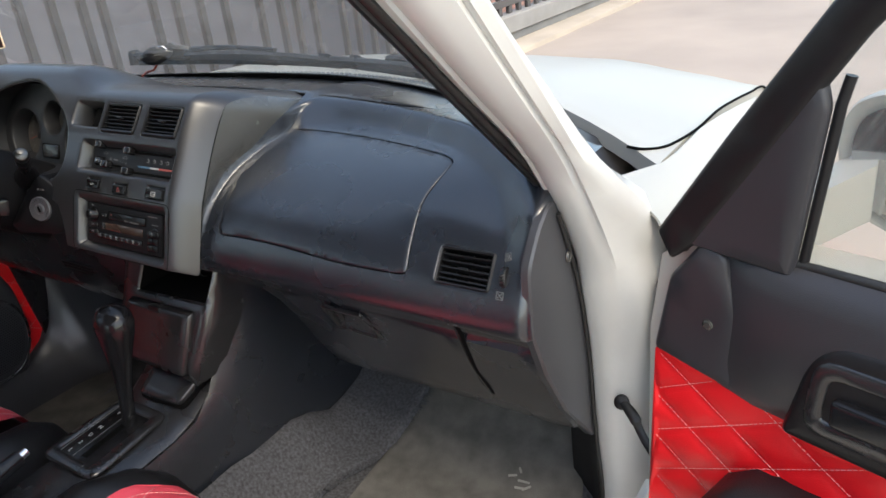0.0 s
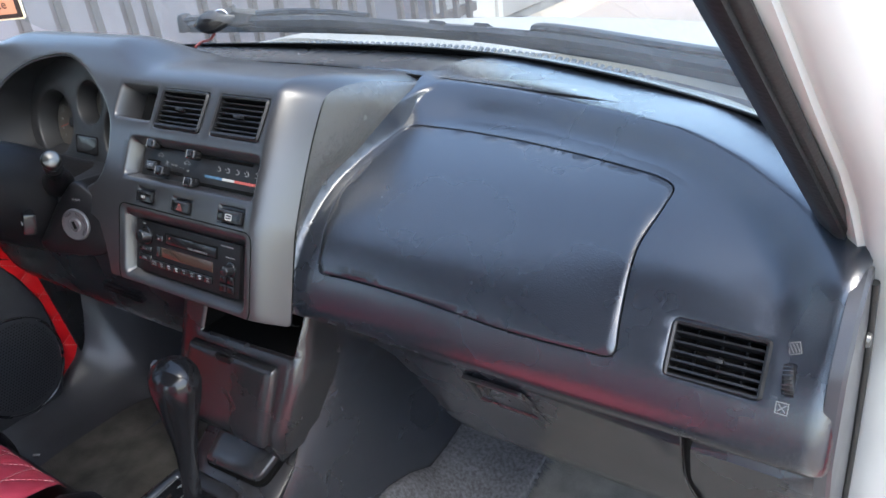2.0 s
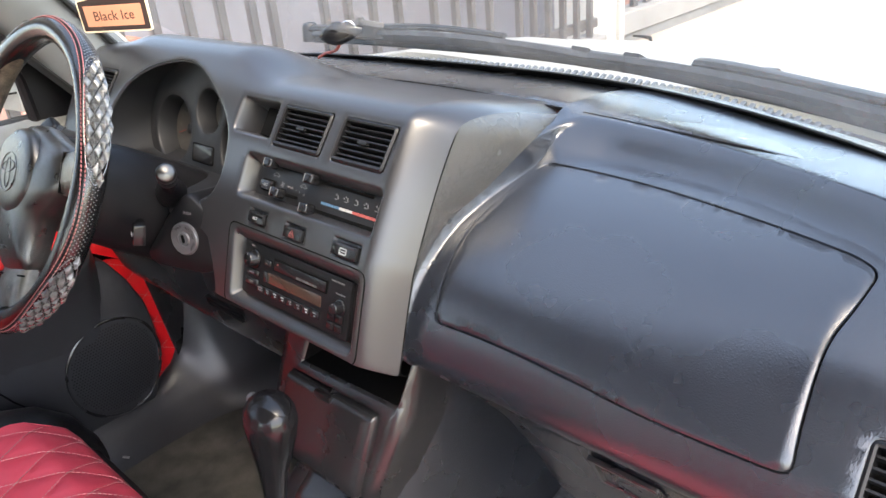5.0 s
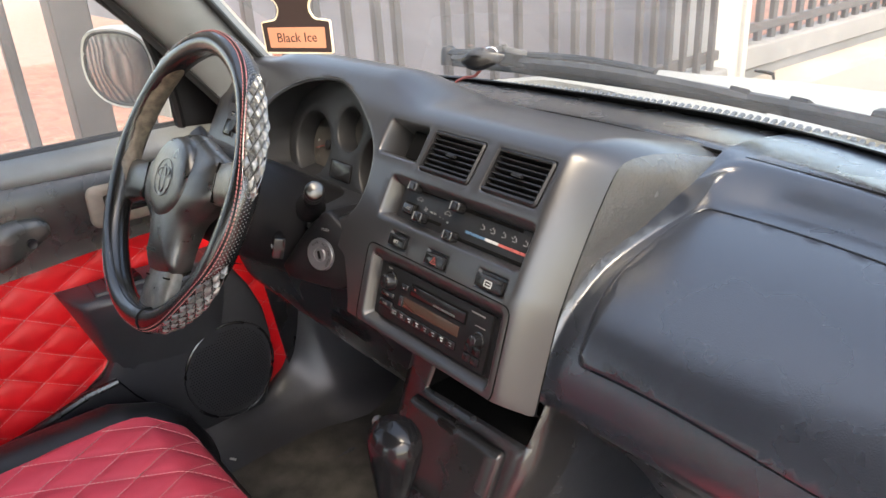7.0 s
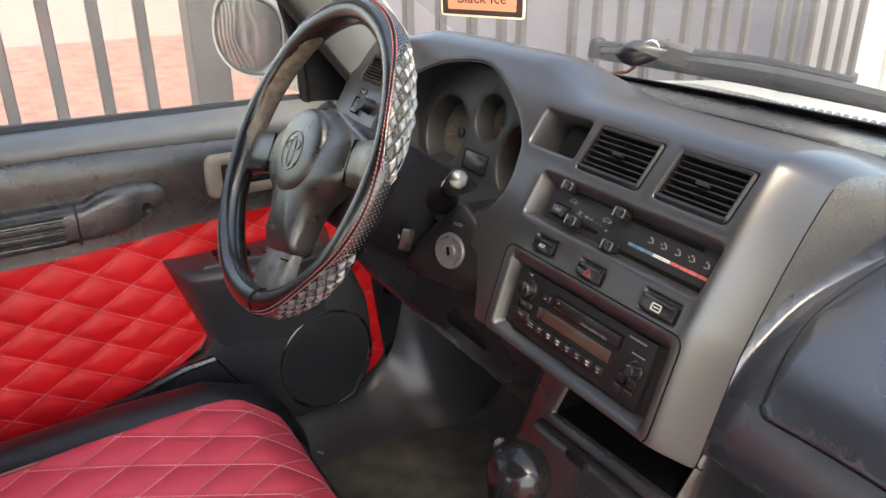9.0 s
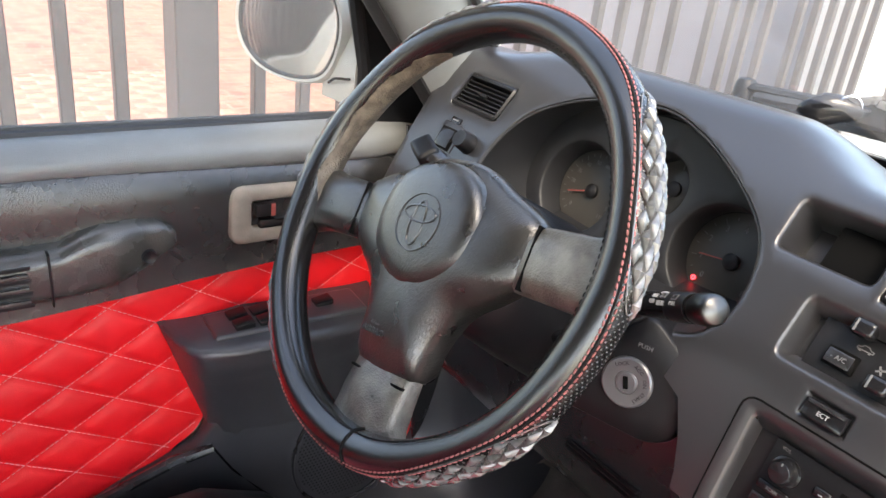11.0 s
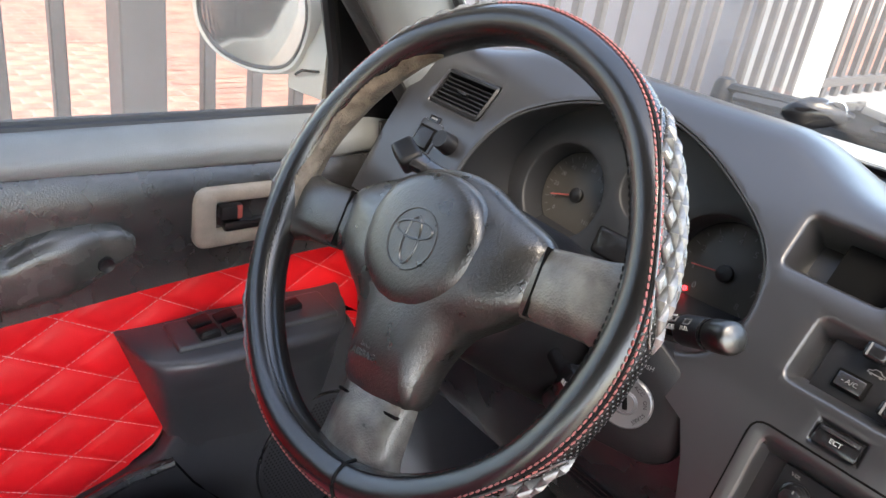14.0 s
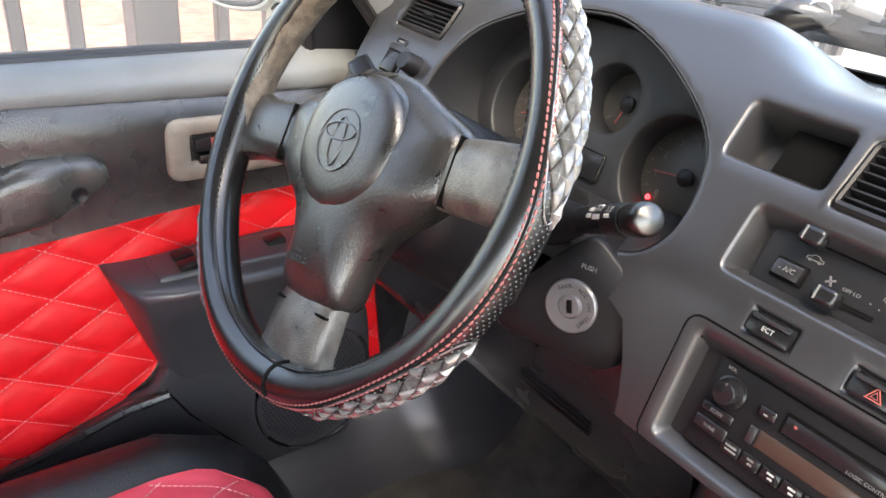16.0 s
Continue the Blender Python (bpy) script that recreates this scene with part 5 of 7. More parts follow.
FIELDS = [radians(a) for a in (18, -52, 110, 165, 222)]
stitch_row("red_stitching", lambda t, z: rim(t, wave(t) + radians(5) + z, 0.0007), 0.0046, 0.72, 0.0008, REDTHREAD, radians(0.6))
stitch_row("red_stitching", lambda t, z: rim(t, wave(t) - radians(9) + z, 0.0007), 0.0046, 0.72, 0.0008, REDTHREAD, radians(-0.6))
stitch_row("black_stitching", lambda t, z: rim(t, radians(142) + z, 0.0003), 0.0056, 0.66, 0.0006, DARKTHREAD, radians(2))
bm = bmesh.new()
tube(bm, [rim(2 * math.pi * i / 120, wave(2 * math.pi * i / 120) - radians(2), 0.0003) for i in range(121)], 0.0009, 6)
part("seam", bm, DARKTHREAD, cover)
# perforations as small dimples beside the seam
bm = bmesh.new()
for row in range(5):
    n = 230
    for i in range(n):
        t = 2 * math.pi * (i + 0.5 * (row % 2)) / n
        a = wave(t) - radians(18 + 9 * row)
        if min(abs((t - c + math.pi) % (2 * math.pi) - math.pi) for c in FIELDS) < 0.23 and row > 1:
            continue
        p, q, s = rim(t, a, 0.0003), rim(t + 0.004, a, 0.0003), rim(t, a + 0.04, 0.0003)
        e, f = (q - p).normalized() * 0.0009, (s - p).normalized() * 0.0009
        bm.faces.new([bm.verts.new(x) for x in (p + e, p + f, p - e, p - f)])
ob = part("perforation", bm, GREYPRINT, cover, "rows of pale punched dots")
ob["kind"] = "stuff"
# studded fields: woven pyramids on the outer side
stud_bm = bmesh.new()
for c in FIELDS:
    for iu in range(-7, 8):
        for iv in range(-3, 4):
            if (iu + iv) % 2:
                continue
            half = 2.9 * (1 - (iu / 7.6) ** 2) ** 0.6 if abs(iu) < 7.6 else 0
            if abs(iv + 0.3) > half:
                continue
            du, dv = 0.0095 / RING, radians(17.5)
            t, a = c + iu * du, radians(4) + iv * dv * 0.9
            steps = [[stud_bm.verts.new(rim(t + du * 0.97 * k * x, a + dv * 0.87 * k * y, h)) for x, y in ((1, 0), (0, 1), (-1, 0), (0, -1))] for k, h in (((1.0, 0.0004), (0.86, 0.0021), (0.80, 0.0016), (0.66, 0.0026), (0.60, 0.0021), (0.46, 0.0031), (0.40, 0.0026), (0.26, 0.0036), (0.20, 0.0031)) if iu % 2 else ((1.0, 0.0002), (0.92, 0.0016), (0.76, 0.0026), (0.5, 0.0034), (0.25, 0.0038)))]
            tip = stud_bm.verts.new(rim(t, a, 0.0040))
            for r0, r1 in zip(steps, steps[1:]):
                for k in range(4):
                    stud_bm.faces.new((r0[k], r0[(k + 1) % 4], r1[(k + 1) % 4], r1[k]))
            for k in range(4):
                stud_bm.faces.new((steps[-1][k], steps[-1][(k + 1) % 4], tip))
ob = part("studs", stud_bm, STUD, cover, "fields of embossed black diamonds, sheen put into the colour", 12)
ob["kind"] = "stuff"
bm = bmesh.new()
for c in FIELDS:
    edge = []
    for k in range(49):
        q = 2 * math.pi * k / 48
        edge.append(rim(c + 0.40 * math.cos(q), radians(4) + radians(52) * math.sin(q) * abs(math.sin(q)) ** 0.2, 0.0008))
    tube(bm, edge, 0.0007, 5)
ob = part("field_edge", bm, STUD, cover, "thin outline of the studded fields, sheen put into the colour")
ob["kind"] = "stuff"
bm = bmesh.new()
for a0 in (radians(-85),):
    tube(bm, [rim(a0, radians(k), 0.0006) for k in range(-60, 200, 13)], 0.0011, 6)
part("joint", bm, DARKTHREAD, cover)


bm = bmesh.new()
rows = []
for t in range(112, 184, 1):
    e0 = 14 * noise.noise((t * 0.11, 0.3, 1.7)) + 7 * noise.noise((t * 0.41, 2.3, 0.7))
    e1 = 16 * noise.noise((t * 0.09, 5.3, 1.1)) + 8 * noise.noise((t * 0.37, 7.3, 0.2))
    s = min(1.0, (t - 112) / 12, (183 - t) / 8)
    lo, hi = 186 - (40 + e0) * s ** 0.6, 192 + (44 + e1) * s ** 0.6
    rows.append([rim(radians(t), radians(lo + (hi - lo) * k / 12), 0.0004 + 0.0003 * math.sin(t * 0.31 + k)) for k in range(13)])
loft(bm, rows, False, False)
part("worn_patch", bm, WORN, cover, "worn-through beige patch", 60)


# hub and spokes, in the wheel's own plane
def dish(x, y, z=0.0):
    return WM @ Vector((x, y, z))


def cushion(loop, levels, name, mat, parent, label, n=5):
    """A pillow on a 2D loop: levels are (inset, height) pairs from the rim inwards."""
    bm = bmesh.new()
    rings = []
    cx, cy = sum(p[0] for p in loop) / len(loop), sum(p[1] for p in loop) / len(loop)
    for s, h in levels:
        rings.append([dish(cx + (x - cx) * s, cy + (y - cy) * s, h(x, y) if callable(h) else h) for x, y in loop])
    loft(bm, rings)
    return part(name, bm, mat, parent, label, 60)


HUBLOOP = smooth_loop([(-0.100, 0.030), (-0.062, 0.046), (-0.030, 0.060), (0.0, 0.064), (0.030, 0.060), (0.062, 0.046), (0.098, 0.030), (0.104, 0.012), (0.100, -0.018), (0.082, -0.036), (0.056, -0.056), (0.042, -0.086), (0.037, -0.116), (0.020, -0.124), (0.0, -0.126), (-0.020, -0.124), (-0.037, -0.116), (-0.042, -0.086), (-0.056, -0.056), (-0.082, -0.036), (-0.100, -0.018), (-0.104, 0.012)], 4)
hub = cushion(HUBLOOP, [(0.96, -0.030), (1.0, -0.020), (1.0, -0.012), (0.985, -0.006), (0.93, -0.001), (0.80, 0.005), (0.55, 0.010), (0.25, 0.012), (0.02, 0.012)], "hub_cover", HUB, wheel, "worn black grained hub cover")
OVAL = smooth_loop([(0.056, 0.010), (0.040, 0.042), (0.0, 0.055), (-0.040, 0.042), (-0.056, 0.010), (-0.046, -0.028), (0.0, -0.052), (0.046, -0.028)], 6)
cushion(OVAL, [(1.04, 0.000), (1.02, 0.007), (0.98, 0.0108), (0.90, 0.0138), (0.75, 0.0158), (0.5, 0.0170), (0.25, 0.0175), (0.02, 0.0175)], "hub_boss", HUB, hub, "raised round centre of the hub")
em = WM @ Matrix.Translation((0.0, 0.0, 0.0171))
emblem = part("emblem", lathe(bmesh.new(), [(0.0232, 0.0), (0.0235, 0.0009), (0.0240, 0.0011), (0.0247, 0.0009), (0.0250, -0.001), (0.0232, -0.001)], em, 44), HUB, hub, "embossed plain ring emblem")
bm = bmesh.new()
for rx, ry, oy in ((0.0075, 0.0185, -0.001), (0.0185, 0.0068, 0.007)):
    tube(bm, [em @ Vector((rx * math.cos(k * math.pi / 16), oy + ry * math.sin(k * math.pi / 16), 0.0003)) for k in range(33)], 0.0013, 6, True, 0.7)
part("emblem", bm, HUB, emblem)
lettering("lettering", "SRS\nAIRBAG", 0.0075, WM @ Matrix.Translation((-0.012, -0.090, 0.0086)), HUB, hub, 0.0006)


def spoke(ang, r0, r1, w0, w1, mat, label):
    bm = bmesh.new()
    rings = []
    for k in range(7):
        f = k / 6
        r = r0 + (r1 - r0) * f
        w = (w0 + (w1 - w0) * f + 0.010 * max(0, f - 0.7) / 0.3) / 2
        top = -0.006 + 0.004 * math.sin(f * 3.1) + 0.004 * f
        rings.append([dish(*(Matrix.Rotation(ang, 2) @ Vector((r, y))), z) for y, z in ((-w, -0.020), (-w, top - 0.008), (-w * 0.86, top - 0.001), (-w * 0.4, top + 0.002), (w * 0.4, top + 0.002), (w * 0.86, top - 0.001), (w, top - 0.008), (w, -0.020))])
    loft(bm, rings)
    return part("spoke", bm, mat, wheel, label, 60)


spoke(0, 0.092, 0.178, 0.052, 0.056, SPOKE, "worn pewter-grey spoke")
# left spoke in the hub's black: its shade is put into the colour
spoke(math.pi, 0.092, 0.178, 0.052, 0.056, HUB, "worn spoke, its pewter darkened to black for shade")
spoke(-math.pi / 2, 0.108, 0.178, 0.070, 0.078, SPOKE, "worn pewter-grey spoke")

for ang, r, w in ((0, 0.1045, 0.053), (math.pi, 0.1045, 0.053), (-math.pi / 2, 0.1265, 0.071)):
    part("spoke_gap", box(bmesh.new(), (0.0022, w * 0.93, 0.022), WM @ Matrix.Rotation(ang, 4, "Z") @ Matrix.Translation((r, 0, -0.0122)), 0.0004, 1), VOID, wheel)

# column shroud, lock barrel and stalks
column = thing("steering_column", "black steering column shroud with ignition lock", "steering column", (-0.33, 0.64, 0.97))
CM = Matrix.Translation(WC) @ Matrix(((1, 0, 0), (0, math.sin(WT), -math.cos(WT)), (0, math.cos(WT), math.sin(WT)))).to_4x4()
def col(x, y, z):
    return CM @ Vector((x, y, z))
SEC = smooth_loop([(-0.062, 0.012), (-0.045, 0.052), (0.0, 0.060), (0.045, 0.052), (0.062, 0.012), (0.058, -0.040), (0.030, -0.068), (-0.030, -0.068), (-0.058, -0.040)], 3)
bm = bmesh.new()
loft(bm, [[col(x * s, y * s - o, z) for x, y in SEC] for z, s, o in ((-0.045, 0.80, 0.0), (-0.050, 0.92, 0.0), (-0.075, 1.0, 0.0), (-0.13, 1.08, 0.004), (-0.21, 1.12, 0.012), (-0.30, 1.12, 0.02))])
part("shroud", bm, SHROUD, column, "black plastic column shroud", 60)
# lock housing to the right of the column
lock_at = Vector((-0.2345, 0.654, 0.965))
lax = Vector((0.30, -0.86, 0.20)).normalized()
LMX = Matrix.Translation(lock_at) @ lax.to_track_quat("Z", "Y").to_matrix().to_4x4()
bm = bmesh.new()
HS = round_poly([(0.056, -0.006), (0.050, 0.030), (0.004, 0.064), (-0.026, 0.034), (-0.074, -0.030), (-0.060, -0.044), (0.030, -0.047), (0.050, -0.036)], [0.02, 0.03, 0.014, 0.02, 0.008, 0.01, 0.02, 0.02], 5)
loft(bm, [[LMX @ Vector((x * s, y * s, z)) for x, y in HS] for s, z in ((0.55, 0.0042), (0.93, 0.003), (0.965, 0.001), (0.99, -0.004), (1.0, -0.014), (1.02, -0.06), (1.04, -0.16))])
house = part("lock_housing", bm, SHROUD, column, "black housing round the ignition lock", 60)
lock = part("ignition_lock", lathe(bmesh.new(), [(0.0, 0.0078), (0.0092, 0.0078), (0.0100, 0.0070), (0.0104, 0.0076), (0.0205, 0.0080), (0.0220, 0.0068), (0.0226, 0.0)], LMX, 40), SILVER, house, "round silver ignition lock")
part("key_slot", box(bmesh.new(), (0.0042, 0.0105, 0.003), LMX @ Matrix.Translation((0, 0, 0.0082)) @ Matrix.Rotation(0.3, 4, "Z"), 0.0006), VOID, lock)
part("lock_core", lathe(bmesh.new(), [(0.0, 0.0086), (0.0080, 0.0086), (0.0086, 0.0078)], LMX, 24), SILVER, lock)
for words, ang in (("LOCK", 118), ("ACC", 62), ("ON", 18), ("START", -32)):
    a = radians(ang)
    lettering("lettering", words, 0.0046, LMX @ Matrix.Translation((0.0160 * math.cos(a), 0.0160 * math.sin(a), 0.0080)) @ Matrix.Rotation(a - math.pi / 2, 4, "Z"), BLACK, lock, 0.0003)
lettering("lettering", "PUSH", 0.0055, LMX @ Matrix.Translation((0.006, 0.034, 0.0045)), GREYPRINT, house, 0.0002)
# wiper stalk: shaft, printed ring, pale tip
tip = Vector((-0.157, 0.612, 1.083))
root = Vector((-0.264, 0.661, 1.025))
d = (tip - root).normalized()
SM = Matrix.Translation(root) @ d.to_track_quat("Z", "Y").to_matrix().to_4x4()
L = (tip - root).length
stalk = part("wiper_stalk", lathe(bmesh.new(), [(0.0, 0.0), (0.009, 0.0), (0.0095, 0.03), (0.0102, 0.05), (0.0105, L - 0.020), (0.0108, L - 0.014), (0.0, L - 0.014)], SM, 28), GLOSSBLACK, column, "black wiper stalk with printed symbols")
part("stalk_tip", lathe(bmesh.new(), [(0.0105, L - 0.013), (0.0113, L - 0.010), (0.0115, L + 0.004), (0.0108, L + 0.0075), (0.0085, L + 0.0095), (0.0, L + 0.0102)], SM, 28), STALKTIP, stalk, "pale silver worn tip")
part("band", lathe(bmesh.new(), [(0.0109, L - 0.044), (0.0113, L - 0.042), (0.0113, L - 0.020), (0.0109, L - 0.017)], SM, 28), BLACK, stalk)
side = Vector((0, -0.75, 0.66))
def on_stalk(h, up):
    y = d
    z = (side + Vector((0, 0.35, 0.35)) * up).normalized()
    z = (z - d * z.dot(d)).normalized()
    x = d
    yy = z.cross(x)
    return Matrix.Translation(root + d * h + z * 0.0107) @ Matrix((x, yy, z)).transposed().to_4x4()
lettering("lettering", "REAR", 0.0052, on_stalk(L - 0.047, -0.7), PRINT, stalk, 0.0007)
lettering("lettering", "ON", 0.0045, on_stalk(L - 0.052, 0.9), PRINT, stalk, 0.0007)
lettering("lettering", "INT", 0.0045, on_stalk(L - 0.060, 0.3), PRINT, stalk, 0.0007)
lettering("lettering", "OFF", 0.0045, on_stalk(L - 0.061, -0.5), PRINT, stalk, 0.0007)
lettering("lettering", "PULL", 0.0042, on_stalk(L - 0.030, -0.6), PRINT, stalk, 0.0009)
bm = bmesh.new()
for h, up in ((L - 0.047, 0.35), (L - 0.030, 0.2)):
    m = on_stalk(h, up)
    for q in ((0, 0.002), (0, -0.002)):
        box(bm, (0.007, 0.0008, 0.0018), m @ Matrix.Translation((q[0], q[1], 0)))
    for q in (-0.0032, 0.0032):
        box(bm, (0.0008, 0.0045, 0.0018), m @ Matrix.Translation((q, 0, 0)))
part("symbol", bm, GREYPRINT, stalk)["kind"] = "stuff"
bm = bmesh.new()
tube(bm, [root + d * 0.036, root + d * 0.026, root + d * 0.010, root + d * -0.03], [0.0098, 0.0118, 0.0150, 0.021], 18, False)
part("stalk_boot", bm, SHROUD, column)
# indicator stalk on the far side
bm = bmesh.new()
tube(bm, spline([(-0.42, 0.655, 1.062), (-0.47, 0.640, 1.068), (-0.505, 0.628, 1.076), (-0.515, 0.625, 1.078)], 4), [0.009] * 4 + [0.011] * 4 + [0.013] * 4 + [0.011], 12, True, 0.75)
part("indicator_stalk", bm, PLASTIC, column, "grey indicator stalk")
part("stalk_end", box(bmesh.new(), (0.034, 0.024, 0.020), Matrix.Translation((-0.520, 0.624, 1.080)) @ pose(0, 0, 0, 30, 15, -14), 0.006, 3), BLACK, column)
# small cruise lever below the right spoke
bm = bmesh.new()
tube(bm, [(-0.30, 0.625, 0.985), (-0.262, 0.605, 0.985)], [0.006, 0.007], 10)
lever = part("cruise_lever", bm, GLOSSBLACK, column, "short black lever with white arrows")
part("lever_end", box(bmesh.new(), (0.018, 0.016, 0.028), Matrix.Translation((-0.257, 0.602, 0.985)) @ pose(0, 0, 0, -15, 0, -20), 0.003), GLOSSBLACK, lever)
lettering("lettering", "RES", 0.0055, Matrix.Translation((-0.2555, 0.5925, 0.989)) @ pose(0, 0, 0, 75, 0, -20), PRINT, lever)

# ---- centre console and selector ----
console = thing("centre_console", "dark grey plastic centre console with open pocket", "console", (0, 0.6, 0.42))


def bin_place(u, w, d):
    """The upright face under the radio: leans back towards its top."""
    y = 0.640 + 0.42 * max(0.0, w - 0.72) * 1.0
    if u > 0.098:
        a = min((u - 0.098) / 0.02, 1.4)
        return Vector((0.098 + 0.02 * math.sin(a) + 0.06 * max(0, u - 0.126) - 0.22 * max(0.0, 0.79 - w), y + 0.02 * (1 - math.cos(a)) + 0.95 * max(0, u - 0.126) + d, w))
    if u < -0.098:
        a = min((-0.098 - u) / 0.02, 1.4)
        return Vector((-0.098 - 0.02 * math.sin(a), y + 0.02 * (1 - math.cos(a)) + max(0, -0.126 - u) + d, w))
    return Vector((u, y + d, w))


bin_outline = [(-0.132, 0.70), (-0.1, 0.70), (0.06, 0.70), (0.098, 0.692), (0.13, 0.690), (0.160, 0.692), (0.174, 0.705), (0.184, 0.735), (0.193, 0.77), (0.193, 0.80), (0.180, 0.828), (0.150, 0.855), (0.128, 0.872), (0.118, 0.90), (0.1, 0.905), (-0.1, 0.905), (-0.132, 0.905)]
part("stack_foot", panel(bmesh.new(), bin_outline, bin_place, [
    (round_poly([(-0.068, 0.818), (0.110, 0.823), (0.118, 0.876), (-0.060, 0.872)], 0.005), [(0.0012, 0.001), (0.003, 0.004)]),
    (round_poly([(-0.090, 0.712), (0.076, 0.714), (0.086, 0.812), (-0.080, 0.810)], 0.005), [(0.001, 0.006), "floor"]),
], 0.014), PLASTIC, console, "dark plastic surround with open pocket", 60)
# pocket walls in near-black, so its inner shade is in the colour
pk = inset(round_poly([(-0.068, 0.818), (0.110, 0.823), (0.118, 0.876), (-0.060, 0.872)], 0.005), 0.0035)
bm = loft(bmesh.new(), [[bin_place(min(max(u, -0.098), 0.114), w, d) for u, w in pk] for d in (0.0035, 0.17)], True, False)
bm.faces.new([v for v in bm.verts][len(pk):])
part("pocket_lining", bm, VOID, console, "inside of the open pocket, near-black for its shade")
door_loop = round_poly([(-0.092, 0.706), (0.078, 0.708), (0.085, 0.810), (-0.081, 0.808), (-0.030, 0.8085)][:4], [0.006, 0.008, 0.006, 0.006])
bd = part("bin_door", slab(bmesh.new(), door_loop, bin_place, 0.010, 0.004, 0.02), PLASTIC, console, "plain dark bin door with finger notch", 60)
part("finger_notch", box(bmesh.new(), (0.030, 0.006, 0.011), Matrix.Translation((-0.005, 0.6665, 0.803)), 0.002), BLACK, bd)
# base: sloping top with the lidded tray, sides down to the carpet
rings = []
for y, zt, wd in ((0.15, 0.60, 0.085), (0.40, 0.612, 0.085), (0.48, 0.618, 0.085), (0.58, 0.626, 0.086), (0.62, 0.640, 0.088), (0.68, 0.680, 0.090), (0.74, 0.725, 0.092), (0.85, 0.80, 0.095)):
    rings.append([Vector((x, y, z)) for x, z in ((-wd - 0.03, 0.40), (-wd - 0.012, zt - 0.03), (-wd, zt - 0.008), (-wd + 0.012, zt), (0.0, zt), (wd - 0.012, zt), (wd, zt - 0.008), (wd - 0.004, zt - 0.035), (wd - 0.03, 0.40))])
bm = loft(bmesh.new(), rings, False, False)
part("console_base", bm, PLASTIC, console, "dark grey moulded console base", 50)
lid_m = frame_of((0.020, 0.655, 0.672), (1, 0.03, 0), (0, 0.78, 0.55))
part("tray_lid", slab(bmesh.new(), round_poly([(-0.062, -0.042), (0.040, -0.040), (0.060, 0.030), (0.060, 0.046), (-0.060, 0.046)], [0.012, 0.016, 0.01, 0.003, 0.003]), lambda u, w, d: lid_m @ Vector((u, w, -d)), 0.012, 0.003, 0.03), PLASTIC, console, "raised dark ashtray lid", 60)
part("lid_gap", slab(bmesh.new(), round_poly([(-0.066, -0.046), (0.045, -0.045), (0.066, 0.030), (0.066, 0.046), (-0.064, 0.046)], [0.012, 0.016, 0.01, 0.003, 0.003]), lambda u, w, d: lid_m @ Vector((u, w, -d - 0.004)), 0.005, 0.001, 0.03), VOID, console)
# side of the tunnel on the passenger's side, up to the dashboard
side_rings = []
for y, zt in ((0.30, 0.600), (0.45, 0.608), (0.56, 0.618), (0.62, 0.628), (0.66, 0.665), (0.68, 0.70), (0.70, 0.75), (0.72, 0.82), (0.75, 0.87), (0.83, 0.885), (0.95, 0.885), (1.18, 0.885)):
    o = 0.02 * ease(0.66, 0.80, y)
    side_rings.append([Vector((x, y, z)) for x, z in ((0.093 + o, zt), (0.099 + o * 0.9, zt - 0.02), (0.103 + o * 0.6, 0.45 + (zt - 0.45) * 0.6), (0.108 + o * 0.3, 0.45 + (zt - 0.45) * 0.3), (0.118, 0.46), (0.135, 0.40))])
sheet("tunnel_side", side_rings, PAD, console, "dark smooth side of the tunnel", 0.003, 60)
part("screw_cap", lathe(bmesh.new(), [(0.0, 0.002), (0.004, 0.0015), (0.005, 0.0)], Matrix.Translation((0.1085, 0.81, 0.524)) @ pose(0, 0, 0, 0, 85, 0), 14), GREYPRINT, console)
# selector: surround, printed gate, lever and knob
sel = thing("gear_selector", "automatic gear selector with black knob and printed gate", "gear selector", (-0.02, 0.53, 0.62))
gm = frame_of((-0.026, 0.527, 0.6325), (1, 0, 0), (0, 1, 0.08))
gp = lambda u, w, d: gm @ Vector((u, w, -d))
part("surround", panel(bmesh.new(), round_poly([(-0.066, -0.075), (0.070, -0.075), (0.062, 0.078), (-0.056, 0.078)], 0.016), gp, [(round_poly([(-0.052, -0.060), (0.050, -0.060), (0.046, 0.062), (-0.046, 0.062)], 0.008), [(0.002, 0.002), (0.003, 0.006)])], 0.02, 0.004, 0.006), PLASTIC, sel, "grey moulded surround", 60)
gate = part("gate_plate", box(bmesh.new(), (0.10, 0.125, 0.003), gm @ Matrix.Translation((0, 0, -0.005)), 0.001), GLOSSBLACK, sel, "black printed gate plate")
part("gate_slot", box(bmesh.new(), (0.012, 0.10, 0.002), gm @ Matrix.Translation((0.012, 0, -0.003)), 0.0005), VOID, gate)
for x in (-0.044, -0.010):
    part("gate_line", box(bmesh.new(), (0.0012, 0.112, 0.0008), gm @ Matrix.Translation((x, 0, -0.0033))), GREYPRINT, gate)
for k, ch in enumerate("PRND2L"):
    lettering("lettering", ch, 0.011, gm @ Matrix.Translation((-0.027, 0.048 - 0.0195 * k, -0.0031)) @ Matrix.Rotation(0, 4, "Z"), AMBER if k == 1 else PRINT, gate)
base, topk = Vector((-0.012, 0.566, 0.630)), Vector((-0.010, 0.588, 0.775))
bm = bmesh.new()
tube(bm, spline([base - Vector((0, 0, 0.02)), base, base.lerp(topk, 0.5), topk], 5), [0.016] * 5 + [0.012] * 5 + [0.011] * 5 + [0.012], 16)
part("lever", bm, GLOSSBLACK, sel, "glossy black lever")
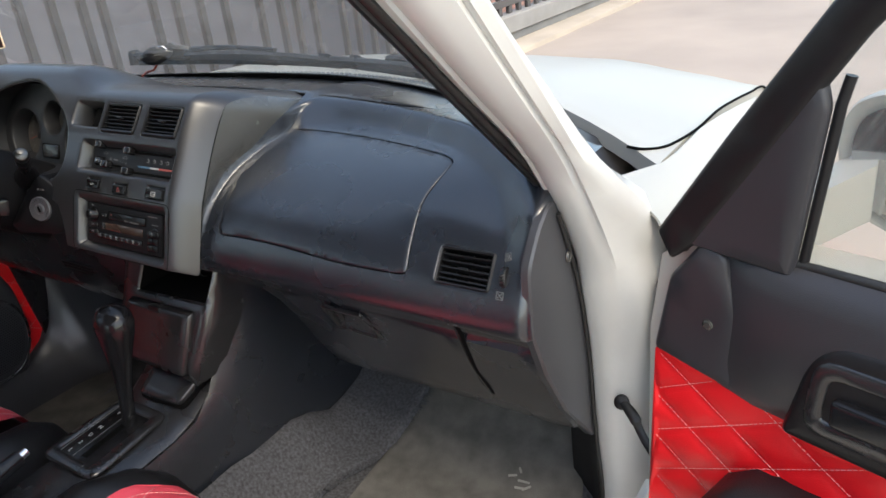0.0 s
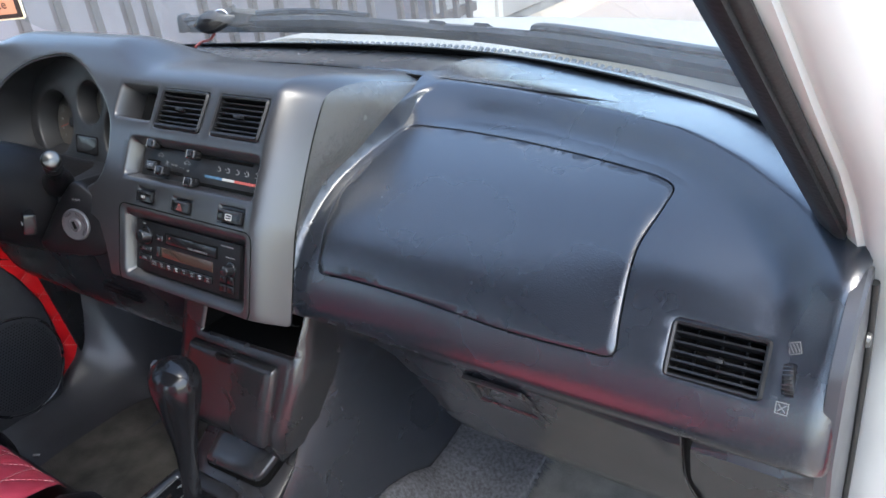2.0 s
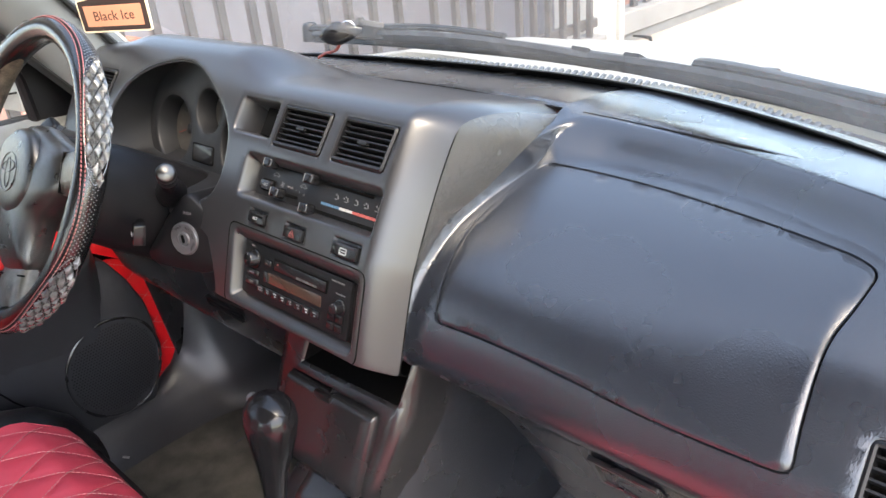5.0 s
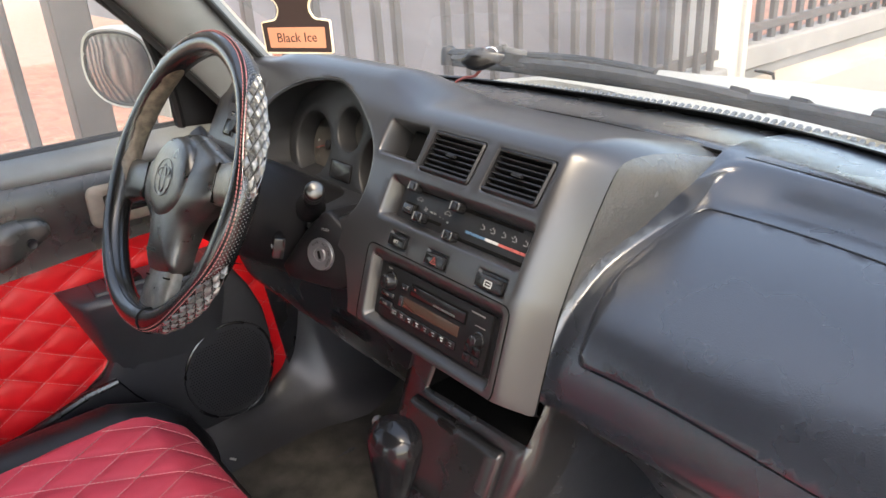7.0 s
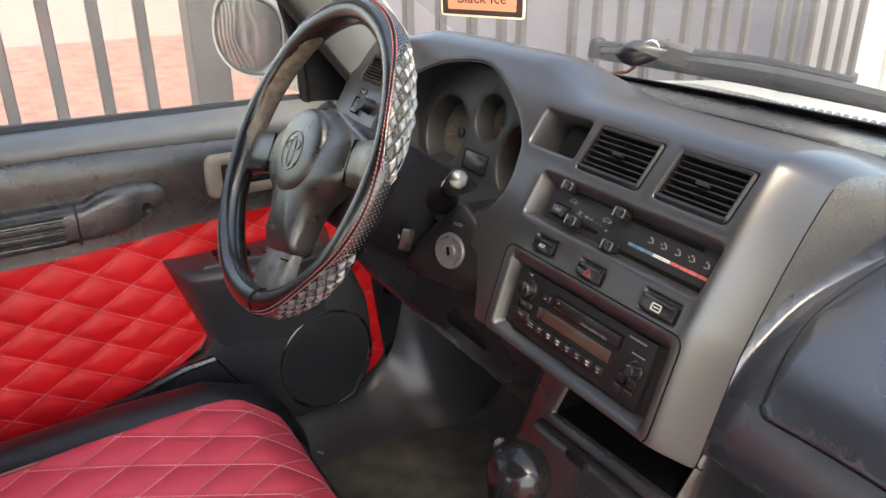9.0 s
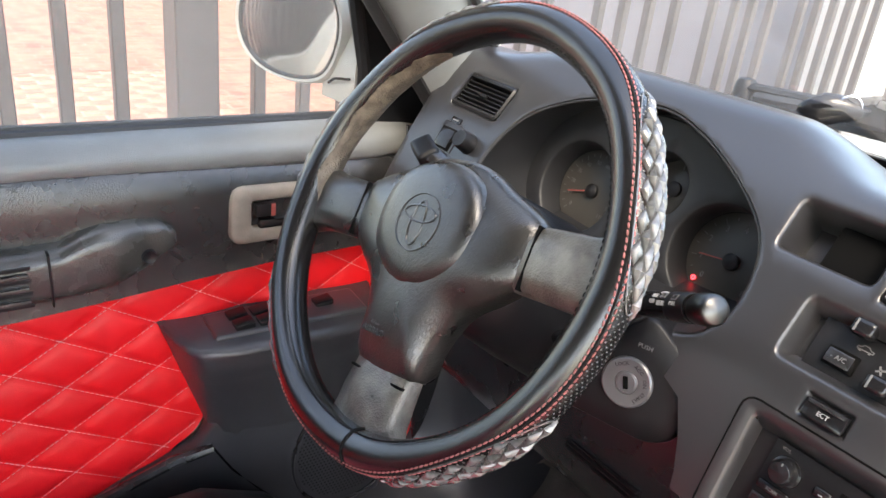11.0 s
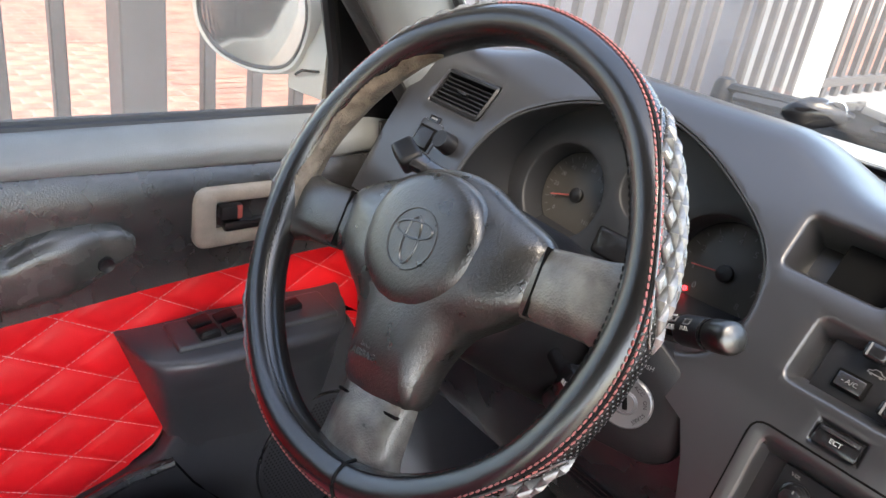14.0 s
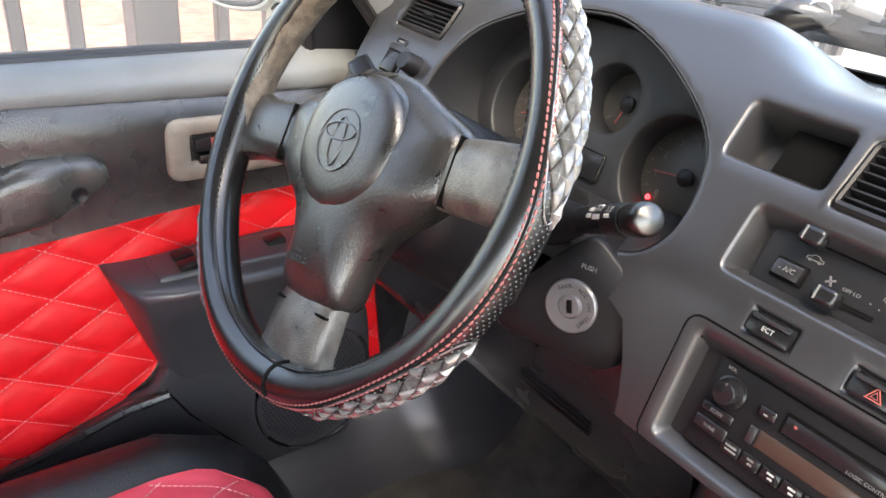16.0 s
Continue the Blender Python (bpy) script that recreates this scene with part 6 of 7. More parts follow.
ax = (topk - base).normalized()
bm = bmesh.new()
rings = []
for h, a, b, sh in ((-0.095, 0.0120, 0.0125, 0.0), (-0.065, 0.0135, 0.0150, 0.0), (-0.035, 0.0170, 0.0200, 0.0), (-0.005, 0.0225, 0.0275, 0.0), (0.020, 0.0275, 0.0340, 0.0), (0.038, 0.0300, 0.0370, 0.001), (0.052, 0.0285, 0.0350, 0.002), (0.062, 0.0230, 0.0290, 0.002), (0.068, 0.0150, 0.0190, 0.002), (0.0715, 0.001, 0.001, 0.002)):
    rings.append([topk + ax * h + Vector((b * math.cos(t), a * math.sin(t) - sh, 0)) for t in (2 * math.pi * k / 28 for k in range(28))])
loft(bm, rings)
knob_part = part("selector_knob", bm, GLOSSBLACK, sel, "glossy black leather-look knob", 70)
part("release_button", lathe(bmesh.new(), [(0.0065, -0.006), (0.0065, 0.003), (0.005, 0.0045), (0.0, 0.0045)], Matrix.Translation(topk + ax * 0.048 + Vector((-0.036, 0.0, 0.004))) @ pose(0, 0, 0, 0, -80, 0), 16), SILVER, knob_part, "small silver release button")
# parking brake lever
brake = thing("parking_brake", "parking brake lever with chrome button", "brake lever", (-0.06, 0.3, 0.62))
bm = bmesh.new()
tube(bm, [(-0.062, 0.22, 0.630), (-0.066, 0.30, 0.640), (-0.070, 0.41, 0.655)], [0.017, 0.016, 0.013], 14)
part("grip", bm, GLOSSBLACK, brake, "glossy black grip")
bm = bmesh.new()
tube(bm, [(-0.070, 0.408, 0.6545), (-0.0705, 0.423, 0.6575)], [0.008, 0.0075], 14)
part("button", bm, CHROME, brake, "chrome push button")

# floor coverings
def mat_sheet(name, loop, place_fn, mat, label, cat, thick=0.012):
    bm = panel(bmesh.new(), loop, place_fn, [], 0.03, 0.003, thick)
    return tagged(part(name, bm, mat, None, "", 60), label, cat)
def floor_z(x, y):
    return float(np.interp(y, [-1.3, 0.90, 1.02, 1.16, 1.20], [0.40, 0.40, 0.46, 0.62, 0.80]))
def over_floor(h, bumps=0.0):
    return lambda u, w, d: Vector((u, w, floor_z(u, w) + h - d + bumps * noise.noise((u * 9, w * 9, 0))))
mat_sheet("passenger_mat", round_poly([(0.29, 0.55), (0.64, 0.52), (0.655, 0.92), (0.60, 1.06), (0.30, 1.07), (0.262, 0.95)], 0.03), over_floor(0.018, 0.004), MAT, "dusty grey mat on the passenger floor", "floor mat")
cs = thing("carpet_strip", "loose dark carpet strip with frayed edge", "carpet", (0.2, 0.8, 0.42))
strip = bmesh.new()
panel(strip, [(0.135, 0.5 + 0.6 * k / 12) for k in range(13)] + [(0.29 - 0.12 * math.sin(k * 0.26) * (k / 12) + 0.006 * math.sin(k * 5.1), 1.10 - 0.6 * k / 12) for k in range(13)], lambda u, w, d: over_floor(0.034, 0.012)(u, w, d) + Vector((-0.020 * ease(0.20, 0.135, u), 0, (0.085 * ease(0.21, 0.135, u)) * ease(1.05, 0.75, w))), [], 0.02, 0.002, 0.02)
fringe = bmesh.new()
for k in range(420):
    w = 0.52 + 0.58 * random.random()
    f = (1.10 - w) / 0.6 * 12
    u = 0.29 - 0.12 * math.sin(f * 0.26) * (f / 12) + random.uniform(-0.006, 0.004)
    p = Vector((u, w, floor_z(u, w) + 0.030))
    tube(fringe, [p, p + Vector((random.uniform(0.004, 0.014), random.uniform(-0.006, 0.006), random.uniform(-0.008, 0.004)))], [0.0012, 0.0004], 4, False)
part("strip", strip, CARPET, cs, "", 60)
part("fringe", fringe, CARPET, cs, "frayed carpet threads")["kind"] = "stuff"
lt = thing("mat_badge", "faded light marks on the floor mat", "mat marking", (0.54, 0.94, 0.44))
bm = bmesh.new()
for x, y, w, h, r in ((0.0, 0.0, 0.016, 0.004, 0.5), (0.010, 0.012, 0.014, 0.004, -0.9), (0.024, -0.004, 0.022, 0.004, 0.1), (0.034, -0.012, 0.020, 0.004, 0.9), (0.020, -0.016, 0.016, 0.004, 0.2)):
    box(bm, (w, h, 0.002), Matrix.Translation((0.52 + x, 0.93 + y, floor_z(0.5, 0.93 + y) + 0.0195)) @ pose(0, 0, 0, 20, 0, 57.3 * r))
part("mark", bm, LOWWALL, lt)
mat_sheet("driver_mat", round_poly([(-0.62, 0.45), (-0.15, 0.45), (-0.14, 1.05), (-0.58, 1.07), (-0.63, 0.8)], 0.03), over_floor(0.014, 0.006), DARKMAT, "dark dusty mat on the driver's floor", "floor mat")
scrap = tagged(part("paper_scrap", box(bmesh.new(), (0.018, 0.005, 0.002), Matrix.Translation((-0.615, 0.60, 0.425)) @ pose(0, 0, 0, 8, -6, 24), 0.001), PRINT), "small pale scrap on the driver's carpet", "litter")

# ---- quilting ----
QW, QH = 0.104, 0.0615


def puff(u, w, u0, w0, amp):
    """Height of a diamond quilt with one crossing of its seams at (u0, w0)."""
    p, q = (u - u0) / QW + (w - w0) / QH, (u - u0) / QW - (w - w0) / QH
    return amp * (abs(math.sin(math.pi * p)) * abs(math.sin(math.pi * q))) ** 0.48


def seams(loop, u0, w0, place_fn, r=0.0005, pitch=0.0062, both=True):
    """Dashed thread along the quilt's seams, inside a loop."""
    bm = bmesh.new()
    arr = np.array(loop)
    lo, hi = arr.min(0), arr.max(0)
    k0, k1 = int((lo[0] - u0) / QW - (hi[1] - w0) / QH) - 2, int((hi[0] - u0) / QW + (hi[1] - w0) / QH) + 3
    span = math.hypot(QW, QH)
    for sgn in (1, -1):
        for k in range(-14, 15):
            s = -14 * 0.06
            n = int(1.7 / pitch)
            for i in range(n):
                t0, t1 = -0.85 + i * pitch, -0.85 + (i + 0.68) * pitch
                pts = [(u0 + k * QW + t * QW / span, w0 + sgn * t * QH / span) for t in (t0, t1)]
                if all(lo[0] < p[0] < hi[0] and lo[1] < p[1] < hi[1] and inside(p, loop) for p in pts):
                    a, b = place_fn(*pts[0], -0.0006), place_fn(*pts[1], -0.0006)
                    tube(bm, [a, b], r, 4, False)
    return bm


def quilted(name, loop, base, u0, w0, amp, mat, parent, label, step=0.0062, thick=0.0005):
    """A padded quilted sheet with stitched seams. base(u, w, d) is the plain surface."""
    edge = inset(loop, 0.004)
    def soft(u, w, d):
        return base(u, w, d - puff(u, w, u0, w0, amp))
    arr = np.array(loop)
    lo, hi = arr.min(0), arr.max(0)
    n = max(2, round(0.052 / step))
    pts = []
    for i in range(-40 * n, 40 * n):
        for j in range(-40 * n, 40 * n):
            u, w = u0 + QW * (i + j) / (2 * n), w0 + QH * (i - j) / (2 * n)
            if lo[0] < u < hi[0] and lo[1] < w < hi[1]:
                pts.append((u, w))
    bm = panel(bmesh.new(), loop, soft, [], 0.004, points=pts)
    ob = part(name, bm, mat, parent, label, 75)
    st = part("stitching", seams(edge, u0, w0, base, thick), THREAD, ob, "pale dashed thread")
    st["kind"] = "stuff"
    return ob


# ---- driver's door ----
door = thing("driver_door", "closed driver's door with red quilted panel and black vinyl top", "car door", (-0.75, 0.3, 0.4))
DX = -0.716


def inner(u, w, d):
    """The door's inner face: u along the car, w up."""
    return Vector((DX - d, u, w))


RED_MAIN = round_poly([(-0.25, 0.50), (0.40, 0.50), (0.405, 0.633), (0.437, 0.655), (0.448, 0.668), (0.462, 0.70), (0.408, 0.815), (0.66, 0.815), (0.74, 0.760), (0.79, 0.80), (0.76, 0.86), (0.69, 0.893), (0.61, 0.901), (0.53, 0.899), (0.41, 0.886), (0.30, 0.876), (0.0, 0.866), (-0.25, 0.866)], 0.008, 3)
quilted("quilted_panel", RED_MAIN, inner, 0.345, 0.857, 0.0045, DOORRED, door, "bright red diamond-quilted leatherette")
CRES = [(0.70, 0.775), (0.745, 0.76), (0.79, 0.745), (0.812, 0.69), (0.812, 0.56), (0.795, 0.505), (0.72, 0.452), (0.69, 0.470), (0.735, 0.52), (0.748, 0.60), (0.744, 0.66), (0.725, 0.72)]
quilted("quilted_edge", smooth_loop(CRES, 4), inner, 0.345, 0.857, 0.005, DOORRED, door, "red quilted strip round the speaker")
# door shell and vinyl top
part("door_shell", box(bmesh.new(), (0.07, 1.30, 0.69), (-0.775, 0.14, 0.685), 0.012), WHITECAR, door, "white painted door shell")
rings = []
TOPSEC = [(-0.700, 0.868), (-0.702, 0.895), (-0.698, 0.94), (-0.694, 0.985), (-0.699, 1.015), (-0.704, 1.0215)]
for y in (-0.45, -0.1, 0.1, 0.25, 0.35, 0.45, 0.55, 0.65, 0.72, 0.76, 0.78):
    wob = 0.003 * math.sin(y * 21) + 0.002 * math.sin(y * 47)
    drop = 0.012 * ease(0.3, 0.65, y)
    rings.append([Vector((x + wob * (k in (1, 2, 3, 4)) - 0.03 * ease(0.72, 0.78, y), y, z + (0.022 * ease(0.2, 0.6, y) if k == 0 else 0) - (drop if k >= 4 else 0))) for k, (x, z) in enumerate(TOPSEC)])
part("vinyl_top", loft(bmesh.new(), rings, False, False), CREASED, door, "creased black vinyl upper trim", 75)
rings = []
for y in (-0.45, 0.1, 0.3, 0.5, 0.66, 0.74, 0.77):
    drop = 0.012 * ease(0.3, 0.65, y)
    rings.append([Vector((x - 0.02 * ease(0.70, 0.77, y), y, z - drop * (1 - k / 5))) for k, (x, z) in enumerate(((-0.706, 1.0205), (-0.7005, 1.0245), (-0.705, 1.040), (-0.718, 1.052), (-0.733, 1.057), (-0.742, 1.056)))])
part("sill_pad", loft(bmesh.new(), rings, False, False), VINYLGREY, door, "grey vinyl window sill", 75)
bm = bmesh.new()
for dx, z, r in ((-0.741, 1.058, 0.0055), (-0.7495, 1.062, 0.005)):
    tube(bm, [(dx, -0.45, z), (dx, 0.2, z), (dx, 0.70, z - 0.006)], r, 8)
part("glass_wiper", bm, RUBBER, door, "black rubber strip along the glass")
pane("window_glass", [[Vector((-0.748 + 0.09 * k, y, 1.05 + 0.5 * k)) for k in (0, 1)] for y in (-0.40, 0.0, 0.40, 0.66)], SIDEGLASS, door, "clear window glass")
part("shell_lining", box(bmesh.new(), (0.010, 0.30, 0.46), (-0.734, 0.70, 0.60), 0.003), BLACK, door)
# frame round the window
bm = bmesh.new()
tube(bm, [(-0.735, 0.672, 1.05), (-0.733, 0.668, 1.12), (-0.722, 0.640, 1.22), (-0.700, 0.47, 1.40), (-0.665, 0.25, 1.54)], [0.010, 0.009, 0.010, 0.014, 0.016], 8)
part("window_frame", bm, BLACK, door, "black window frame")
bm = bmesh.new()
rings = [[Vector((-0.728 - t, y, z)) for y, z in ((0.675, 1.05), (0.668, 1.13), (0.650, 1.21), (0.70, 1.16), (0.745, 1.10), (0.785, 1.04))] for t in (0.0, 0.02)]
loft(bm, rings)
part("mirror_sail", bm, BLACK, door, "black mirror corner cover")
# pull handle: ribbed grip, thick swept end with screw hole
bm = bmesh.new()
GR = spline([(-0.20, 0.905), (0.0, 0.918), (0.15, 0.924), (0.27, 0.925), (0.298, 0.926), (0.318, 0.934), (0.340, 0.9425), (0.370, 0.943), (0.400, 0.939), (0.415, 0.932)], 5)
rings = []
for i, p in enumerate(GR):
    f = i / (len(GR) - 1)
    g = ease(0.70, 0.84, f)
    h = 0.030 + 0.008 * g - 0.014 * ease(0.95, 1.0, f)
    dpt = 0.030 - 0.006 * g - 0.006 * ease(0.96, 1.0, f)
    hi = float(np.interp(p.x, (-0.2, 0.15, 0.27, 0.298, 0.318, 0.34, 0.375, 0.40, 0.415), (0.935, 0.954, 0.955, 0.956, 0.966, 0.972, 0.9725, 0.969, 0.958)))
    lo = float(np.interp(p.x, (-0.2, 0.15, 0.27, 0.318, 0.345, 0.375, 0.40, 0.415), (0.875, 0.894, 0.895, 0.896, 0.899, 0.911, 0.926, 0.938)))
    zc, h = (hi + lo) / 2, (hi - lo) / 2
    rings.append([Vector((-0.703 + dpt * a, p.x, zc + h * b)) for a, b in ((-0.4, -1), (0.6, -0.98), (0.95, -0.80), (1.04, -0.45), (1.04, 0.45), (0.94, 0.80), (0.6, 0.98), (-0.4, 1.0))])
loft(bm, rings)
pull = part("pull_handle", bm, ARMGREY, door, "worn grey door pull", 60)
for z in (0.908, 0.922, 0.936):
    part("rib", box(bmesh.new(), (0.008, 0.30, 0.0048), (-0.6695, 0.115, z), 0.0018), ARMGREY, pull)
for z in (0.9015, 0.915, 0.929, 0.9425):
    part("groove", box(bmesh.new(), (0.0024, 0.312, 0.0042), (-0.6722, 0.112, z), 0.001), BLACK, pull)
part("grip_joint", box(bmesh.new(), (0.036, 0.0022, 0.058), (-0.687, 0.285, 0.925), 0.0006), BLACK, pull)
part("screw_hole", lathe(bmesh.new(), [(0.0, 0.0), (0.005, 0.0), (0.0064, 0.0010), (0.0076, 0.0012), (0.0085, -0.004)], Matrix.Translation((-0.6745, 0.383, 0.933)) @ pose(0, 0, 0, 0, 90, 0), 20), BLACK, pull, "dark screw hole")
# latch with pale bezel
bz = lambda u, w, d: Vector((-0.690 - d, u, w))
bez = part("latch_bezel", panel(bmesh.new(), round_poly([(0.482, 0.925), (0.622, 0.925), (0.626, 0.988), (0.482, 0.992)], 0.014), bz, [(round_poly([(0.503, 0.940), (0.606, 0.940), (0.608, 0.976), (0.503, 0.978)], 0.006), [(0.002, 0.002), (0.004, 0.016), "floor"])], 0.02, 0.003, 0.012), PALE, door, "worn beige latch surround", 60)
part("latch_well", box(bmesh.new(), (0.002, 0.098, 0.034), (-0.7045, 0.556, 0.959)), BLACK, bez)
part("latch_lever", box(bmesh.new(), (0.012, 0.085, 0.012), Matrix.Translation((-0.694, 0.556, 0.946)), 0.004), GLOSSBLACK, bez, "black latch lever")
lk = part("lock_tab", box(bmesh.new(), (0.014, 0.026, 0.016), (-0.693, 0.522, 0.964), 0.003), BLACK, bez, "black lock tab")
part("red_mark", box(bmesh.new(), (0.003, 0.0055, 0.0155), (-0.6865, 0.530, 0.9645), 0.0008), REDPRINT, lk)
# armrest with window switches
rings = []
for y, xo in ((0.397, -0.700), (0.402, -0.676), (0.410, -0.648), (0.422, -0.632), (0.46, -0.624), (0.52, -0.620), (0.60, -0.617), (0.635, -0.622), (0.655, -0.640), (0.672, -0.668), (0.682, -0.700)):
    lean = 0.34 * (1 - ease(0.44, 0.62, y))
    k = (xo + 0.70) / 0.08
    sec = ((-0.735, 0.8275), (-0.705, 0.8270), (xo - 0.012, 0.8235), (xo - 0.005, 0.8215), (xo - 0.001, 0.8175), (xo, 0.811), (xo - 0.034 * k, 0.757), (xo - 0.048 * k, 0.70), (xo - 0.060 * k, 0.64), (-0.735, 0.63))
    rings.append([Vector((x, y + lean * (0.8275 - z), z)) for x, z in sec])
arm_rest = part("armrest", loft(bmesh.new(), rings, True, True), DOORMOULD, door, "dark armrest with window switches", 45)
part("switch_plate", box(bmesh.new(), (0.056, 0.20, 0.012), Matrix.Translation((-0.673, 0.546, 0.8245)) @ pose(0, 0, 0, 0, 3, -2), 0.005, 4), DOORMOULD, arm_rest, "black switch plate")
for ky, kx in ((0.484, -0.686), (0.484, -0.662), (0.514, -0.685), (0.514, -0.661), (0.595, -0.675)):
    part("window_switch", box(bmesh.new(), (0.018, 0.024, 0.010), Matrix.Translation((kx, ky, 0.8315)) @ pose(0, 0, 0, 8, 3, 0), 0.002), GLOSSBLACK, arm_rest, "black window switch")
# lower moulding with speaker
POD = [(0.415, 0.80), (0.468, 0.69), (0.452, 0.665), (0.440, 0.640), (0.405, 0.628), (0.30, 0.590), (0.10, 0.560), (-0.2, 0.55), (-0.2, 0.36), (0.60, 0.36), (0.70, 0.455), (0.735, 0.52), (0.748, 0.60), (0.742, 0.67), (0.718, 0.735), (0.69, 0.785), (0.60, 0.795)]
pod_face = lambda u, w, d: Vector((-0.694 + 0.016 * ease(0.42, 0.50, u) * ease(0.80, 0.70, w) - 0.012 * ease(0.70, 0.75, u) - d, u, w))
pod_loop = round_poly(POD, 0.012, 3)
SPK = [(0.655 + 0.090 * math.cos(2 * math.pi * k / 40) * 0.98, 0.575 + 0.098 * math.sin(2 * math.pi * k / 40)) for k in range(40)]
podp = part("door_moulding", panel(bmesh.new(), pod_loop, pod_face, [(SPK, [(0.002, 0.0008), (0.004, 0.0012), "floor"])], 0.02, 0.004, 0.024), DOORMOULD, door, "dark plastic pocket and speaker moulding", 55)
bm = bmesh.new()
for row in range(-15, 16):
    for c in range(-15, 16):
        y, z = 0.655 + 0.0056 * (c + 0.5 * (row % 2)), 0.575 + 0.0056 * row
        if ((y - 0.655) / 0.084) ** 2 + ((z - 0.575) / 0.090) ** 2 < 1:
            p = pod_face(y, z, 0.0010)
            bm.faces.new([bm.verts.new(p + Vector((0, 0.0017 * math.cos(k * 1.0472), 0.0017 * math.sin(k * 1.0472)))) for k in range(6)])
gr = part("grille_holes", bm, BLACK, podp, "fine round grille perforations")
gr["kind"] = "stuff"
bm = bmesh.new()
tube(bm, [pod_face(0.655 + 0.093 * math.cos(k * math.pi / 24), 0.575 + 0.101 * math.sin(k * math.pi / 24), -0.001) for k in range(49)], 0.0028, 6)
part("grille_ring", bm, PLASTIC, podp)
bm = bmesh.new()
tube(bm, [pod_face(y, z, -0.0004) for y, z in ((0.452, 0.640), (0.475, 0.60), (0.53, 0.53), (0.60, 0.44))], 0.0016, 6)
part("moulding_joint", bm, VOID, podp)
tube_bm = bmesh.new()
tube(tube_bm, [pod_face(y, z, -0.002) for y, z in ((0.20, 0.585), (0.30, 0.604), (0.40, 0.632), (0.452, 0.640))], [0.006, 0.007, 0.008, 0.007], 8)
part("pocket_lip", tube_bm, PLASTIC, podp)

# ---- outside mirror ----
mirror = thing("side_mirror", "white door mirror with oval glass", "mirror", (-0.82, 0.70, 1.08))
mc = Vector((-0.865, 0.628, 1.145))
mn = Vector((0.40, -0.91, 0.02)).normalized()
MM = Matrix.Translation(mc) @ Matrix((Vector((0, 0, 1)).cross(mn).normalized(), Vector((0, 0, 1)), mn)).transposed().to_4x4()
OV = smooth_loop([(0.088, 0.0), (0.080, 0.046), (0.044, 0.066), (-0.02, 0.070), (-0.070, 0.058), (-0.092, 0.014), (-0.086, -0.030), (-0.050, -0.060), (0.010, -0.068), (0.064, -0.052)], 5)
bm = bmesh.new()
loft(bm, [[MM @ Vector((x * s, y * s, z)) for x, y in OV] for s, z in ((0.90, -0.002), (0.96, 0.004), (1.02, 0.005), (1.06, -0.002), (1.08, -0.020), (1.04, -0.050), (0.86, -0.078), (0.5, -0.092), (0.05, -0.096))])
part("mirror_shell", bm, WHITECAR, mirror, "glossy white mirror shell", 60)
bm = bmesh.new()
loft(bm, [[MM @ Vector((x * s, y * s, z)) for x, y in OV] for s, z in ((0.935, 0.0005), (0.93, 0.0018), (0.90, 0.0022), (0.4, 0.0022), (0.02, 0.0022))])
part("mirror_face", bm, MIRROR, mirror, "oval mirror glass", 60)
bm = bmesh.new()
tube(bm, [MM @ Vector((x * 0.945, y * 0.945, 0.002)) for x, y in OV + OV[:1]], 0.0032, 6)
part("mirror_gasket", bm, RUBBER, mirror)
bm = bmesh.new()
loft(bm, [[Vector((x, y + dy, z)) for y, z in ((0.665, 1.065), (0.690, 1.055), (0.735, 1.06), (0.742, 1.10), (0.725, 1.17), (0.690, 1.18), (0.668, 1.12))] for x, dy in ((-0.752, 0.0), (-0.785, -0.005), (-0.815, -0.012))])
part("mirror_arm", bm, WHITECAR, mirror, "white mirror foot", 50)
bm = bmesh.new()
tube(bm, [(-0.760, 0.664, 1.098), (-0.785, 0.655, 1.094), (-0.80, 0.655, 1.085)], 0.0018, 6)
part("fold_gap", bm, VOID, mirror)

mirror_2 = thing("side_mirror", "white door mirror seen through the open door's glass", "mirror", (1.0, 0.75, 1.05))
MC = Vector((1.075, 0.800, 1.108))
mn2 = Vector((-0.45, -0.89, 0.05)).normalized()
M2 = Matrix.Translation(MC) @ Matrix((Vector((0, 0, 1)).cross(mn2).normalized(), Vector((0, 0, 1)), mn2)).transposed().to_4x4()
bm = bmesh.new()
loft(bm, [[M2 @ Vector((-x * s, y * s, z)) for x, y in OV] for s, z in ((0.90, -0.002), (0.96, 0.004), (1.02, 0.005), (1.06, -0.002), (1.08, -0.020), (1.04, -0.050), (0.86, -0.078), (0.5, -0.092), (0.05, -0.096))])
part("mirror_shell", bm, WHITECAR, mirror_2, "glossy white mirror shell", 60)
bm = bmesh.new()
loft(bm, [[M2 @ Vector((-x * s, y * s, z)) for x, y in OV] for s, z in ((0.86, 0.0025), (0.855, 0.0058), (0.4, 0.0062), (0.02, 0.0062))])
part("mirror_face", bm, MIRROR, mirror_2, "oval mirror glass", 60)
bm = bmesh.new()
loft(bm, [[Vector((x, y, z)) + o for x, y, z in ((0, 0.03, -0.04), (0, -0.02, -0.04), (0, -0.025, 0.02), (0, 0.03, 0.03))] for o in (Vector((0.93, 0.77, 1.06)), Vector((0.99, 0.80, 1.07)), Vector((1.03, 0.83, 1.09)))])
part("mirror_arm", bm, WHITECAR, mirror_2, "white mirror foot", 50)

# ---- open passenger door ----
pdoor = thing("passenger_door", "open passenger door with red quilted panel and black trim", "car door", (0.82, 0.80, 0.5))
PD0, PA = Vector((0.80, 0.775, 0)), radians(-18)
